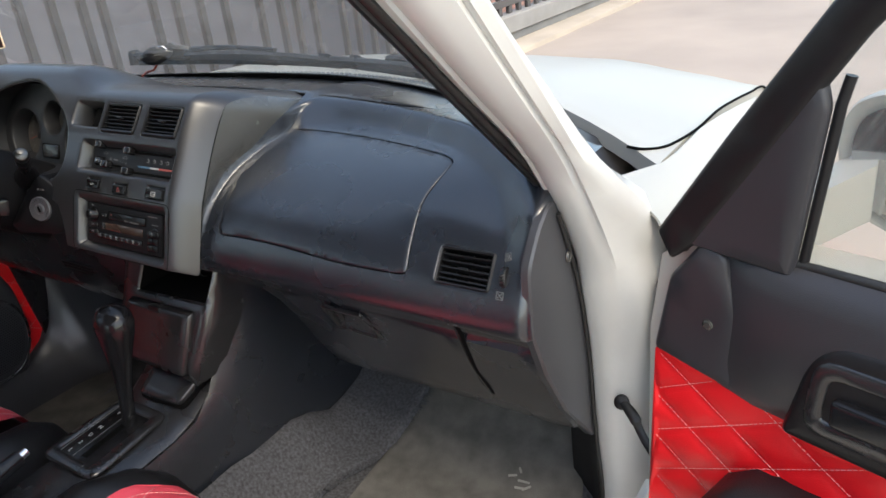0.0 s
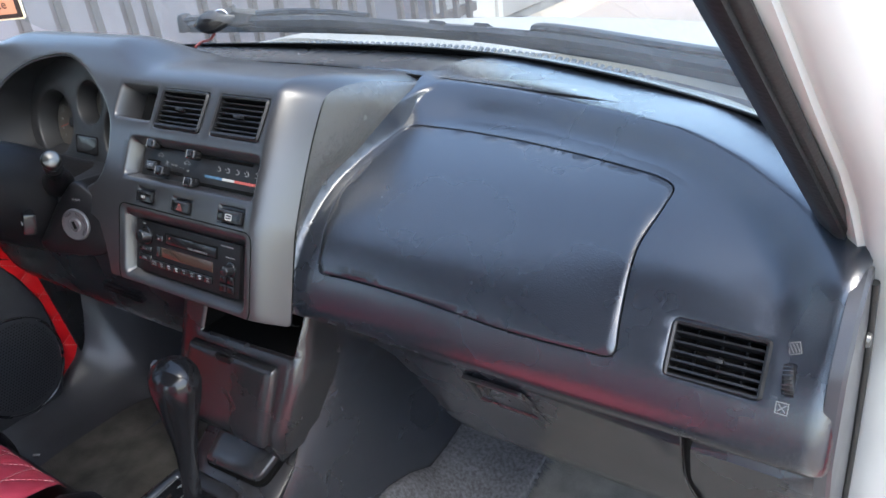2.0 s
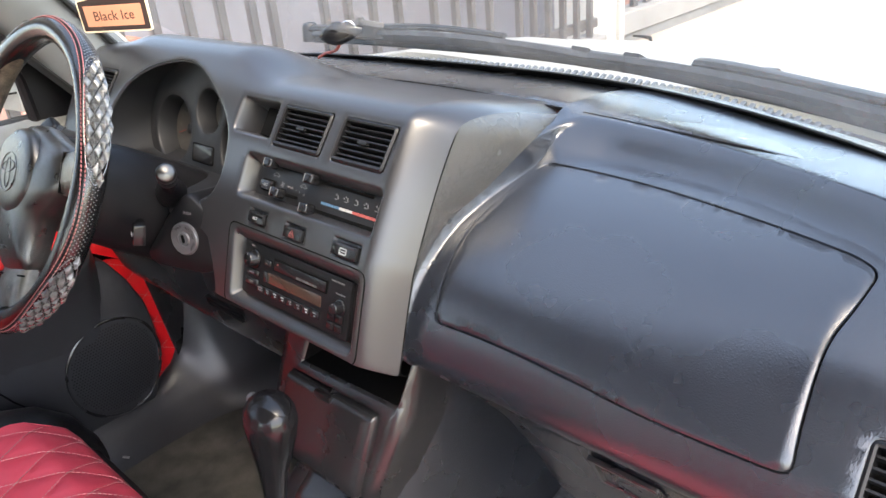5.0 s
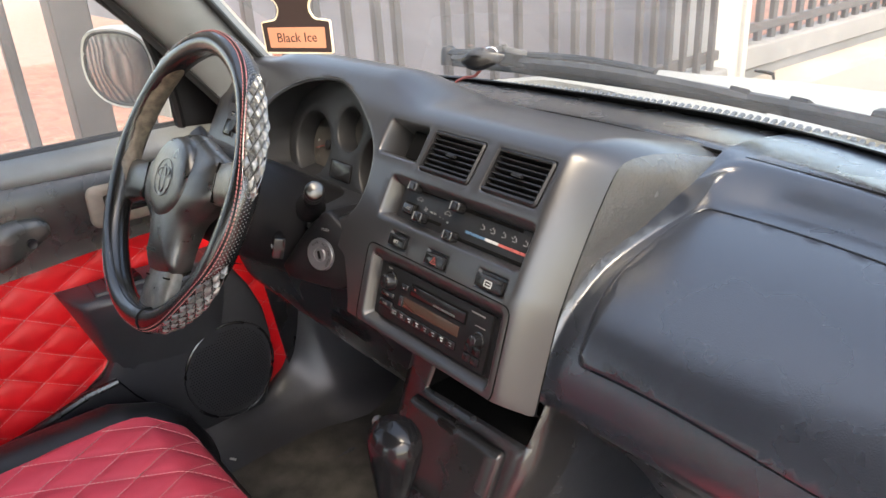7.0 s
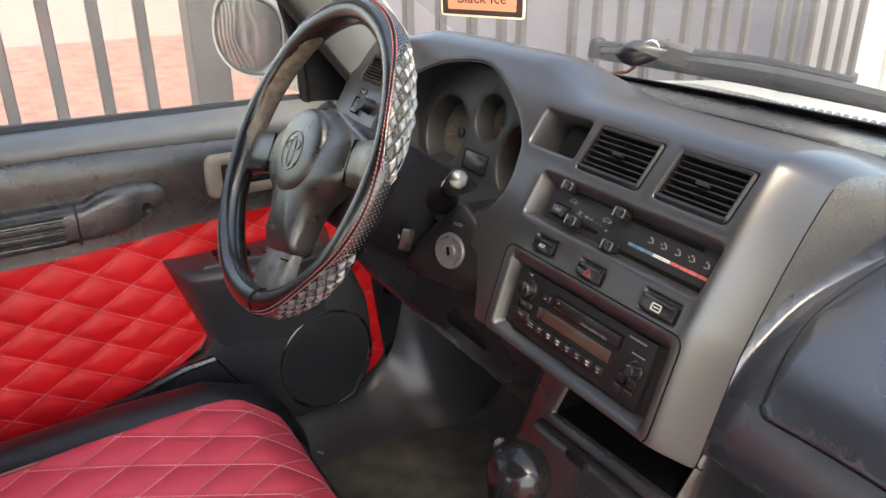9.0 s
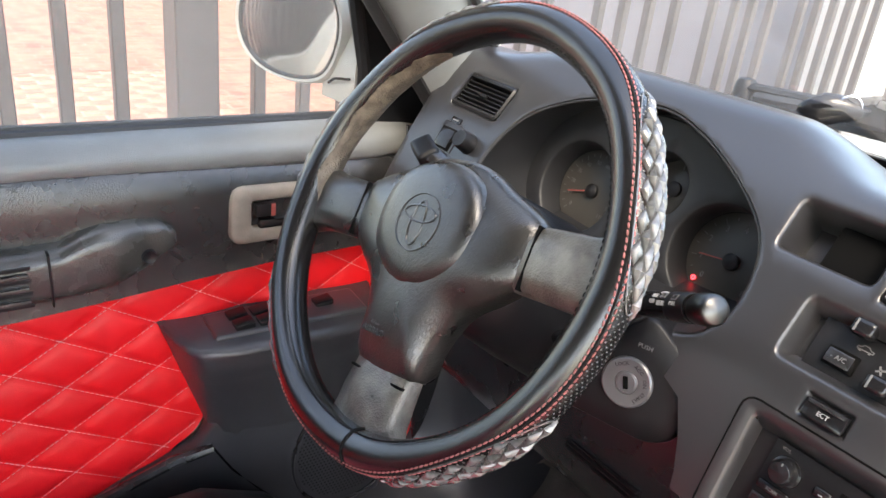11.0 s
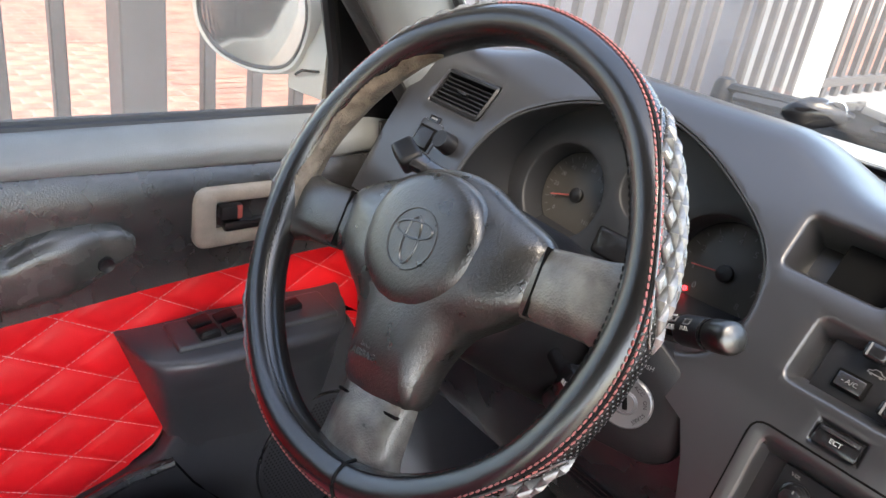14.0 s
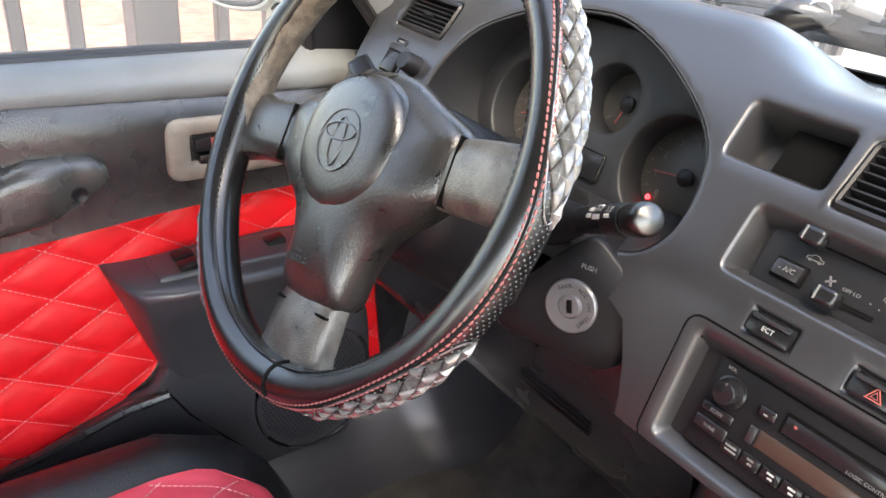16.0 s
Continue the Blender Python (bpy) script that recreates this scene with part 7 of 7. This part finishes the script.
pu, pn = Vector((math.cos(PA), math.sin(PA), 0)), Vector((math.sin(PA), -math.cos(PA), 0))


def pd(u, w, d):
    """The open door's inner face: u away from the hinge, w up, d into the door."""
    return PD0 + pu * u - pn * d + Vector((0, 0, w))


pr_loop = round_poly([(0.024, 0.35), (0.90, 0.35), (0.90, 0.87), (0.31, 0.848), (0.20, 0.862), (0.160, 0.868), (0.034, 0.884)], 0.006, 3)
quilted("quilted_panel", pr_loop, pd, 0.082, 0.790, 0.005, DOORRED, pdoor, "bright red diamond-quilted leatherette", 0.0075)
rings = [[pd(u, w, t) for u, w in ((0.02, 0.34), (0.02, 0.90), (0.035, 1.0), (0.07, 1.03), (0.95, 1.05), (0.95, 0.34))] for t in (0.008, 0.06)]
part("door_shell", loft(bmesh.new(), rings), WHITECAR, pdoor, "white painted door shell")
part("corner_trim", slab(bmesh.new(), round_poly([(0.036, 0.886), (0.156, 0.868), (0.150, 0.93), (0.126, 1.005), (0.122, 1.026), (0.094, 1.036), (0.056, 0.985)], 0.008), pd, 0.009, 0.004, 0.03), DOORVINYL, pdoor, "dark plastic corner trim", 60)
part("trim_screw", lathe(bmesh.new(), [(0.0, 0.002), (0.002, 0.0015), (0.004, 0.002), (0.006, 0.001), (0.0065, -0.001)], Matrix.Translation(pd(0.106, 0.943, -0.009)) @ pn.to_track_quat("Z", "Y").to_matrix().to_4x4(), 20), ARMGREY, pdoor, "small dull trim screw")
rings = []
for u in (0.118, 0.16, 0.2, 0.25, 0.3, 0.4, 0.6, 0.9):
    g = ease(0.118, 0.17, u)
    rings.append([pd(u, w, d) for w, d in ((0.862 + 0.01 * (1 - g), -0.004), (0.885, -0.014 * g - 0.004), (0.95, -0.020 * g - 0.002), (1.005, -0.022 * g), (1.026, -0.012 * g), (1.036, 0.006))])
part("upper_trim", loft(bmesh.new(), rings, False, False), DOORVINYL, pdoor, "dark grained upper trim", 70)
hb = slab(bmesh.new(), round_poly([(0.200, 0.862), (0.222, 0.955), (0.245, 0.980), (0.48, 1.00), (0.48, 0.86)], [0.01, 0.02, 0.02, 0.02, 0.01]), pd, 0.026, 0.005, 0.03)
part("handle_plate", hb, BLACK, pdoor, "black plate behind the handle", 60)
cup = panel(bmesh.new(), round_poly([(0.224, 0.882), (0.42, 0.882), (0.42, 0.965), (0.232, 0.962)], 0.02), lambda u, w, d: pd(u, w, d - 0.029), [(round_poly([(0.236, 0.895), (0.41, 0.895), (0.41, 0.953), (0.242, 0.950)], 0.014), [(0.003, 0.002), (0.006, 0.016), "floor"])], 0.02, 0.003, 0.004)
part("handle_cup", cup, PLASTIC, pdoor, "grey handle surround", 60)
part("handle_lever", box(bmesh.new(), (0.12, 0.016, 0.030), Matrix.Translation(pd(0.31, 0.915, -0.028)) @ Matrix.Rotation(PA, 4, "Z"), 0.006, 3), GLOSSBLACK, pdoor, "black door lever")
bm = bmesh.new()
loft(bm, [[pd(u, w, d) for w, d in ((0.62, 0.0), (0.66, -0.06), (0.74, -0.075), (0.785 * k + 0.70 * (1 - k), -0.062), (0.79 * k + 0.70 * (1 - k), 0.0))] for u, k in ((0.118, 0.2), (0.135, 0.6), (0.17, 0.9), (0.24, 1.0), (0.6, 1.0))])
part("arm_rest", bm, SEATBLACK, pdoor, "black padded armrest", 60)
# window frame, sail and glass
def pframe(name, pts, r, mat, label=""):
    bm = bmesh.new()
    tube(bm, [pd(*p) for p in pts], r, 10)
    return part(name, bm, mat, pdoor, label)
part("window_frame", slab(bmesh.new(), round_poly([(0.040, 1.036), (0.122, 1.160), (0.200, 1.272), (0.36, 1.49), (0.50, 1.58), (0.92, 1.60), (0.92, 1.55), (0.52, 1.53), (0.40, 1.45), (0.232, 1.252), (0.145, 1.12), (0.085, 1.030), (0.058, 1.006)], 0.006), pd, 0.012, 0.004, 0.03), BLACK, pdoor, "black door window frame", 50)
pframe("frame_lip", [(0.050, 1.022, -0.001), (0.130, 1.150, -0.001), (0.208, 1.268, -0.001), (0.375, 1.472, -0.001)], 0.003, ARMGREY)
pframe("frame_seal", [(0.068, 1.022, -0.002), (0.140, 1.133, -0.002), (0.224, 1.256, -0.002), (0.39, 1.455, -0.002)], 0.007, RUBBER, "torn rubber seal")
part("mirror_sail", slab(bmesh.new(), round_poly([(0.066, 1.030), (0.188, 1.026), (0.207, 1.190), (0.200, 1.216), (0.185, 1.205)], 0.005), lambda u, w, d: pd(u, w, d + 0.002), 0.012, 0.003, 0.03), DOORVINYL, pdoor, "dark mirror corner cover", 60)
pframe("glass_channel", [(0.192, 1.03, 0.008), (0.211, 1.19, 0.008), (0.216, 1.215, 0.010)], 0.005, BLACK)
pframe("sill_strip", [(0.18, 1.034, 0.006), (0.4, 1.038, 0.006), (0.9, 1.05, 0.006)], 0.005, RUBBER, "black rubber sill strip")
pane("window_glass", [[pd(u, w, 0.012) for w in (1.03, 1.30)] for u in (0.19, 0.5, 0.9)], SIDEGLASS, pdoor, "clear window glass")
strap = thing("door_check", "black door check strap with rubber boot", "door check", (0.77, 0.82, 0.74))
bm = bmesh.new()
tube(bm, spline([(0.752, 0.862, 0.715), (0.778, 0.842, 0.707), (0.79, 0.835, 0.690), (0.83, 0.80, 0.668)], 4), [0.007] * 3 + [0.008] * 3 + [0.006] * 4 + [0.005, 0.005, 0.005], 10)
part("arm", bm, RUBBER, strap)
part("bracket", lathe(bmesh.new(), [(0.0, 0.005), (0.007, 0.004), (0.011, 0.0), (0.011, -0.005)], Matrix.Translation((0.754, 0.857, 0.715)) @ pose(0, 0, 0, 70, 0, 20), 14), BLACK, strap)
for z in (0.58,):
    hg = pdoor
    bm = bmesh.new()
    tube(bm, [(0.805, 0.80, z - 0.022), (0.805, 0.80, z + 0.022)], 0.007, 12)
    part("hinge_knuckle", bm, JAMB, hg, "white painted hinge")
    part("hinge_leaf", box(bmesh.new(), (0.012, 0.045, 0.034), (0.797, 0.83, z), 0.003), JAMB, hg)
part("hinge_cover", box(bmesh.new(), (0.020, 0.02, 0.50), Matrix.Translation((0.806, 0.880, 0.66)), 0.004), RUBBER, strap, "black rubber behind the hinge gap")

# ---- seats ----
QW, QH = 0.070, 0.120          # longer diamonds than on the doors
def seat(cx, name, label, back_at, up=0.0, on=0.0):
    s = thing(name, label, "car seat", (cx, 0.1, 0.42))
    def top(u, w, d):
        k = (u - cx) / 0.25
        z = 0.602 + 0.012 * math.cos(k * 1.3) - 0.045 * ease(0.42, 0.52, w) - 0.03 * ease(0.30, -0.1, w) + 0.02 * abs(k) ** 2
        z -= 0.10 * ease(0.47, 0.53, w) ** 2
        return Vector((u, w, z - d))
    loop = round_poly([(cx - 0.165, -0.05), (cx + 0.165, -0.05), (cx + 0.17, 0.40), (cx + 0.12, 0.505), (cx - 0.12, 0.505), (cx - 0.17, 0.40)], 0.04, 4)
    quilted("seat_cushion", loop, lambda u, w, d: top(u, w, d - 0.006), cx - 0.125, 0.316, 0.0042, SEATRED, s, "rose red diamond-quilted cushion", 0.0075, 0.0008)
    for sx in (-1, 1):
        rings = []
        for y, h, r in ((-0.08, 0.57, 0.05), (0.05, 0.60, 0.06), (0.25, 0.605, 0.062), (0.40, 0.602, 0.062), (0.47, 0.588, 0.057), (0.51, 0.56, 0.05), (0.535, 0.52, 0.034)):
            c = Vector((cx + sx * (0.215 - 0.035 * ease(0.40, 0.53, y)), y, h - 0.03))
            rings.append([c + Vector((r * 0.95 * math.cos(a), 0, r * math.sin(a) * 0.9)) for a in (2 * math.pi * k / 14 for k in range(14))])
        part("bolster", loft(bmesh.new(), rings), SEATBLACK, s, "black leatherette side bolster", 70)
        b2 = bmesh.new()
        tube(b2, [(cx + sx * 0.172, y, z) for y, z in ((-0.05, 0.598), (0.1, 0.612), (0.25, 0.617), (0.38, 0.606), (0.46, 0.575))], 0.0022, 6)
        part("piping", b2, REDTHREAD, s, "red piping")
    rings = []
    for y, z0, z1, w in ((-0.10, 0.46, 0.57, 0.24), (0.1, 0.46, 0.592, 0.24), (0.40, 0.46, 0.592, 0.235), (0.48, 0.46, 0.570, 0.22), (0.522, 0.46, 0.515, 0.19)):
        rings.append([Vector((cx + x, y, z)) for x, z in ((-w, z0), (w, z0), (w, z1 - 0.03), (w - 0.03, z1), (-w + 0.03, z1), (-w, z1 - 0.03))])
    part("seat_base", loft(bmesh.new(), rings), SEATBLACK, s, "black seat base", 50)
    part("seat_rail", box(bmesh.new(), (0.40, 0.50, 0.06), (cx, 0.15, 0.43), 0.01), BLACK, s)
    # backrest behind the camera
    B0, bx = Vector((cx, back_at, 0.60)), Vector((0, -0.34, 0.94)).normalized()
    def back(u, w, d):
        return B0 + Vector((u, 0, 0)) + bx * w + Vector((0, 0.94, 0.34)) * (0.03 * (u / 0.2) ** 2 - d)
    quilted("backrest", round_poly([(-0.215, 0.0), (0.215, 0.0), (0.20, 0.53), (-0.20, 0.53)], 0.04, 4), back, 0.0, 0.05, 0.007, SEATRED, s, "rose red quilted backrest", 0.012)
    rings = []
    for w, hw, t in ((-0.05, 0.22, 0.05), (0.2, 0.235, 0.06), (0.45, 0.225, 0.06), (0.54, 0.19, 0.05), (0.57, 0.13, 0.03)):
        c = B0 + bx * w - Vector((0, 0.94, 0.34)) * 0.055
        rings.append([c + Vector((x * hw, 0, 0)) + Vector((0, 0.94, 0.34)) * (y * t) for x, y in ((-1, -0.8), (1, -0.8), (1.05, 0.2), (0.95, 1.1), (0.7, 0.9), (-0.7, 0.9), (-0.95, 1.1), (-1.05, 0.2))])
    part("backrest_frame", loft(bmesh.new(), rings), SEATBLACK, s, "black backrest surround", 60)
    s.location += Vector((0, on, up))
    return s


seat(-0.365, "car_seat", "driver's seat in rose red quilted and black leatherette", -0.12, 0.03, 0.012)
seat(0.315, "car_seat", "passenger seat in rose red quilted and black leatherette", -0.16, 0.03, 0.02)

# ---- hanging card, wipers, keys ----
fresh = thing("air_freshener", "black card air freshener with orange label, hanging", "air freshener", (-0.004, 0.53, 1.26))
FM = frame_of((0.006, 0.530, 1.281), (0.88, 0.47, 0.02), (0, 0, 1)) @ Matrix.Diagonal((0.64, 0.64, 1, 1))
TREE = [(-0.0525, -0.020), (0.0525, -0.022), (0.0535, 0.021), (0.030, 0.024), (0.024, 0.034), (0.026, 0.044), (0.044, 0.056), (0.030, 0.070), (0.040, 0.086), (0.024, 0.102), (0.028, 0.116), (0.0, 0.142), (-0.028, 0.116), (-0.024, 0.102), (-0.040, 0.086), (-0.030, 0.070), (-0.044, 0.056), (-0.026, 0.044), (-0.024, 0.034), (-0.030, 0.024), (-0.0535, 0.021)]
tl = round_poly(TREE, 0.004, 3)
def flat(loop, z0, z1):
    bm = bmesh.new()
    loft(bm, [[FM @ Vector((x, y, z)) for x, y in loop] for z in (z0, z1)])
    return bm
card = part("card", flat(tl, -0.0008, 0.0008), CREAM, fresh, "cream card edge")
part("print", flat(inset(tl, 0.0022), 0.0008, 0.0011), CARD, card, "near-black printed face")
lab = part("label_field", flat(round_poly([(-0.043, -0.0125), (0.043, -0.0140), (0.044, 0.0125), (-0.044, 0.0135)], 0.001, 2), 0.0011, 0.0013), ORANGE, card, "orange label field")
lettering("lettering", "Black Ice", 0.0175, FM @ Matrix.Translation((0, -0.0005, 0.0014)), CARD, lab, 0.0001)
bm = bmesh.new()
tube(bm, [FM @ Vector((0, 0.138, 0)), FM @ Vector((0.0, 0.25, 0)), Vector((0.0, 0.42, 1.585))], 0.0008, 5)
part("string", bm, CREAM, fresh)


def on_glass(u, v, lift):
    n = Vector((0, 0.53, 0.85))
    return screen(u, v) + n * lift


def wiper(name, low, high, arm_at, label, pivot):
    """A parked wiper: a deep flat blade holder between two lines on the glass, its rubber edge, the bridge clips and the arm."""
    foot = on_glass(*low[0], 0.014)
    w = thing(name, label, "wiper", foot, "windscreen wipers")
    a, b = spline(low, 6), spline(high, 6)
    holder = bmesh.new()
    loft(holder, [[on_glass(p.x, p.y, 0.010), on_glass(p.x, p.y, 0.017), on_glass(*p.lerp(q, 0.5), 0.024), on_glass(q.x, q.y, 0.019), on_glass(q.x, q.y, 0.012)] for p, q in zip(a, b)])
    part("blade_frame", holder, WIPER, w, "grey-black wiper blade frame", 30)
    edge = bmesh.new()
    loft(edge, [[on_glass(p.x, p.y + 0.004, 0.003), on_glass(p.x, p.y + 0.002, 0.012), on_glass(p.x, p.y + 0.010, 0.012), on_glass(p.x, p.y + 0.007, 0.003)] for p in a])
    part("blade", edge, RUBBER, w, "rubber wiping edge")
    for k in (4, len(a) // 2, len(a) - 5):
        c = on_glass(*a[k].lerp(b[k], 0.5), 0.022)
        d = on_glass(*a[k + 1].lerp(b[k + 1], 0.5), 0.022) - c
        part("clip", box(bmesh.new(), (0.026, 0.016, 0.008), frame_of(c, d, (0, -0.85, 0.53)), 0.002), BLACK, w)
    arm = bmesh.new()
    pts = [on_glass(u, v, 0.027) for u, v in spline(arm_at, 5)]
    tube(arm, pts, [0.012 - 0.005 * k / len(pts) for k in range(len(pts))], 8, True, 0.55)
    part("arm", arm, BLACK, w, "black wiper arm")
    if pivot:
        part("pivot", lathe(bmesh.new(), [(0.0, 0.012), (0.010, 0.010), (0.014, 0.004), (0.016, -0.02)], Matrix.Translation(pts[0]), 18), BLACK, w)
    return w


wiper("wiper", [(-0.45, 0.072), (-0.30, 0.070), (-0.10, 0.066), (0.05, 0.061), (0.125, 0.056)], [(-0.45, 0.090), (-0.30, 0.104), (-0.10, 0.108), (0.05, 0.086), (0.125, 0.064)], [(-0.47, 0.080), (-0.32, 0.092), (-0.20, 0.104), (-0.12, 0.102), (-0.04, 0.088)], "black wiper parked at the foot of the windscreen", True)
wiper("wiper", [(0.10, 0.064), (0.21, 0.060), (0.30, 0.060), (0.40, 0.073), (0.493, 0.090), (0.58, 0.114), (0.655, 0.142)], [(0.10, 0.078), (0.21, 0.086), (0.30, 0.096), (0.40, 0.106), (0.493, 0.118), (0.58, 0.138), (0.655, 0.160)], [(0.27, 0.080), (0.31, 0.090), (0.46, 0.104), (0.64, 0.148)], "broad grey-black wiper parked on the windscreen", False)
keys = thing("key_bunch", "black key fob with keys and red cord lying on the wiper", "keys", (-0.316, 1.0, 1.15))
KC = Vector((-0.330, 1.028, 1.150))
KS = 1.1
bm = bmesh.new()
rings = []
for k, (a, b) in enumerate(((0.004, 0.004), (0.013, 0.010), (0.017, 0.013), (0.0165, 0.012), (0.013, 0.010), (0.009, 0.008), (0.004, 0.004))):
    rings.append([KC + KS * Vector((-0.028 + 0.011 * k, b * math.cos(t), a * math.sin(t) + 0.0012 * k)) for t in (2 * math.pi * i / 16 for i in range(16))])
loft(bm, rings)
part("fob", bm, GLOSSBLACK, keys, "glossy black rounded fob", 70)
part("key_head", box(bmesh.new(), (0.052, 0.012, 0.026), Matrix.Translation(KC + KS * Vector((0.044, 0.006, 0.004))) @ pose(0, 0, 0, 0, 8, 8), 0.005, 3), BLACK, keys, "black plastic key head")
part("key_blade", box(bmesh.new(), (0.075, 0.003, 0.008), Matrix.Translation(KC + KS * Vector((0.092, 0.008, 0.000))) @ pose(0, 0, 0, 0, 3, 6), 0.0006), SILVER, keys, "silver key blade")
part("key_blade", box(bmesh.new(), (0.040, 0.003, 0.009), Matrix.Translation(KC + KS * Vector((0.026, -0.004, 0.017))) @ pose(0, 0, 0, 0, -16, -6), 0.0006), SILVER, keys, "bright key")
part("key_blade", box(bmesh.new(), (0.034, 0.003, 0.008), Matrix.Translation(KC + KS * Vector((0.056, -0.006, 0.015))) @ pose(0, 0, 0, 0, 12, 4), 0.0006), SILVER, keys, "bright key")
bm = bmesh.new()
tube(bm, [KC + KS * Vector((0.018 + 0.011 * math.cos(t), -0.006, 0.010 + 0.011 * math.sin(t))) for t in (2 * math.pi * i / 16 for i in range(17))], 0.0013, 6)
part("split_ring", bm, CHROME, keys)
bm = bmesh.new()
tube(bm, spline([KC + Vector((0.0, 0.0, -0.014)), KC + Vector((-0.014, 0.010, -0.026)), KC + Vector((-0.036, 0.026, -0.032)), KC + Vector((-0.055, 0.04, -0.042))], 5), 0.0024, 6)
part("cord", bm, REDPRINT, keys, "red cord")
keys.matrix_basis = Matrix.Translation(KC) @ Matrix.Rotation(radians(32), 4, "Z") @ Matrix.Translation(-KC) @ keys.matrix_basis

# ---- the street ----
bm = bmesh.new()
YS = (-300, -20, -4, 0, 1.9, 2.2, 2.5, 2.8, 3.1, 3.4, 3.7, 4, 8, 20, 600)
loft(bm, [[Vector((x, y, 0.38 * ease(2.0, 3.8, y) * (x > -1.7))) for y in YS] for x in (-400, -20, -4, -1.72, -1.66, 0, 4, 20, 400)], False, False)
ground = tagged(part("ground", bm, ROAD), "pale dusty sun-lit road", "ground", kind="structure")
bm = bmesh.new()
box(bm, (0.24, 40, 0.12), (-1.57, 23.6, 0.36), 0.02)
verge = tagged(part("verge", bm, SAND), "dry sandy verge beside the fence", "verge", kind="structure")

FX = -1.6


def picket(y, w, z0, z1, parent, x=FX):
    return part("picket", box(bmesh.new(), (0.03, w, z1 - z0), (x, y, (z0 + z1) / 2), 0.003, 1), FENCE, parent)


fence = thing("steel_fence", "brown-grey steel picket fence along the car", "fence", (FX, 1.0, 0.0))
for y in (0.889, 1.005, 1.117, 1.23, 1.345, 1.46, 1.575, 1.69, 1.77, 1.99, 2.10, 2.22, 2.35, 2.55, 2.68, 2.78, 2.90, 3.11, 3.22, 3.34, 3.46, 3.58, 3.70):
    picket(y, 0.029, 0.55, 2.6, fence)
for k in range(60):
    picket(0.580 - 0.1085 * k, 0.028, 0.55, 2.6, fence)
part("gate_post", box(bmesh.new(), (0.09, 0.094, 2.7), (FX, 0.734, 1.35), 0.004, 1), FENCE, fence, "wide brown-grey gate post")
for z in (0.62, 2.45):
    part("rail", box(bmesh.new(), (0.035, 10.2, 0.05), (FX - 0.03, -1.3, z), 0.004, 1), FENCE, fence)
bm = box(bmesh.new(), (0.14, 10.2, 0.56), (FX - 0.02, -1.3, 0.28), 0.01, 1)
tagged(part("low_wall", bm, LOWWALL), "grey rendered low wall under the fence", "wall", kind="structure")
post = thing("gate_pillar", "tall cream painted gate pillar", "pillar", (-1.74, 3.95, 0))
part("shaft", box(bmesh.new(), (0.26, 0.26, 3.2), (-1.79, 3.96, 1.6), 0.012), CREAMWALL, post)
part("edge_strip", box(bmesh.new(), (0.04, 0.05, 3.2), (-1.655, 4.085, 1.6), 0.006), CREAMWALL, post)
far = thing("street_fence", "grey picket fence on a low wall down the street", "fence", (-1.7, 8, 0))
part("low_wall", box(bmesh.new(), (0.16, 14, 0.13), (-1.75, 11.15, 0.535), 0.01, 1), LOWWALL, far, "grey concrete base beam")
part("plinth", box(bmesh.new(), (0.10, 14, 0.47), (-1.75, 11.15, 0.235), 0.01, 1), LOWWALL, far)
for k in range(90):
    part("picket", box(bmesh.new(), (0.03, 0.05, 1.5), (-1.75, 4.25 + 0.15 * k, 1.2), 0.003, 1), FENCE, far)
part("rail", box(bmesh.new(), (0.045, 14, 0.05), (-1.75, 11.15, 0.68), 0.004, 1), FENCE, far)
tap = thing("street_tap", "dark metal standpipe tap beside the fence", "tap", (-1.6, 4.25, 0.4))
bm = bmesh.new()
tube(bm, [(-1.66, 4.25, 0.46), (-1.60, 4.25, 0.46), (-1.55, 4.25, 0.455), (-1.54, 4.25, 0.42)], [0.007, 0.009, 0.012, 0.008], 10)
part("spout", bm, BLACK, tap)

bm = box(bmesh.new(), (16, 0.2, 3.2), (-9.95, 4.5, 1.6), 0.01, 1)
tagged(part("house_wall", bm, HOUSEWALL), "plain grey rendered wall behind the yard", "wall", kind="structure")

# brick yard behind the fence
yard = tagged(part("brick_yard", box(bmesh.new(), (40, 60, 0.02), (-21.72, 4, 0.0), 0.0), JOINT), "salmon brick paved yard behind the fence", "paving", kind="structure")
BL, BW = 0.205, 0.10
one = bmesh.new()
box(one, (BW, BL, 0.02), (0, 0, 0.0), 0.006, 1)
brick = part("brick", one, BRICK, yard)
brick.location = (-3.2, 0.0, 0.004)
count = 0
rest = bmesh.new()
for i in range(70):
    for j in range(120):
        x, y = -1.85 - 0.112 * i, -6.0 + 0.217 * (j + 0.5 * (i % 2))
        if -3.4 > x > -5.6 and -0.6 < y < 2.0 and count < 290:
            b = brick.copy()
            scene.collection.objects.link(b)
            b.location = (x, y, 0.004 + random.uniform(-0.001, 0.001))
            b.rotation_euler = (random.uniform(-0.01, 0.01), random.uniform(-0.01, 0.01), 0)
            count += 1
        else:
            c = Vector((x, y, 0.0145 + random.uniform(-0.001, 0.001)))
            v = [rest.verts.new(c + Vector((sx * BW / 2, sy * BL / 2, 0))) for sx, sy in ((-1, -1), (1, -1), (1, 1), (-1, 1))]
            rest.faces.new(v)
brick.location = (-3.28, 2.3, 0.004)
ob = part("paving_rest", rest, BRICK, yard)
ob["kind"] = "stuff"
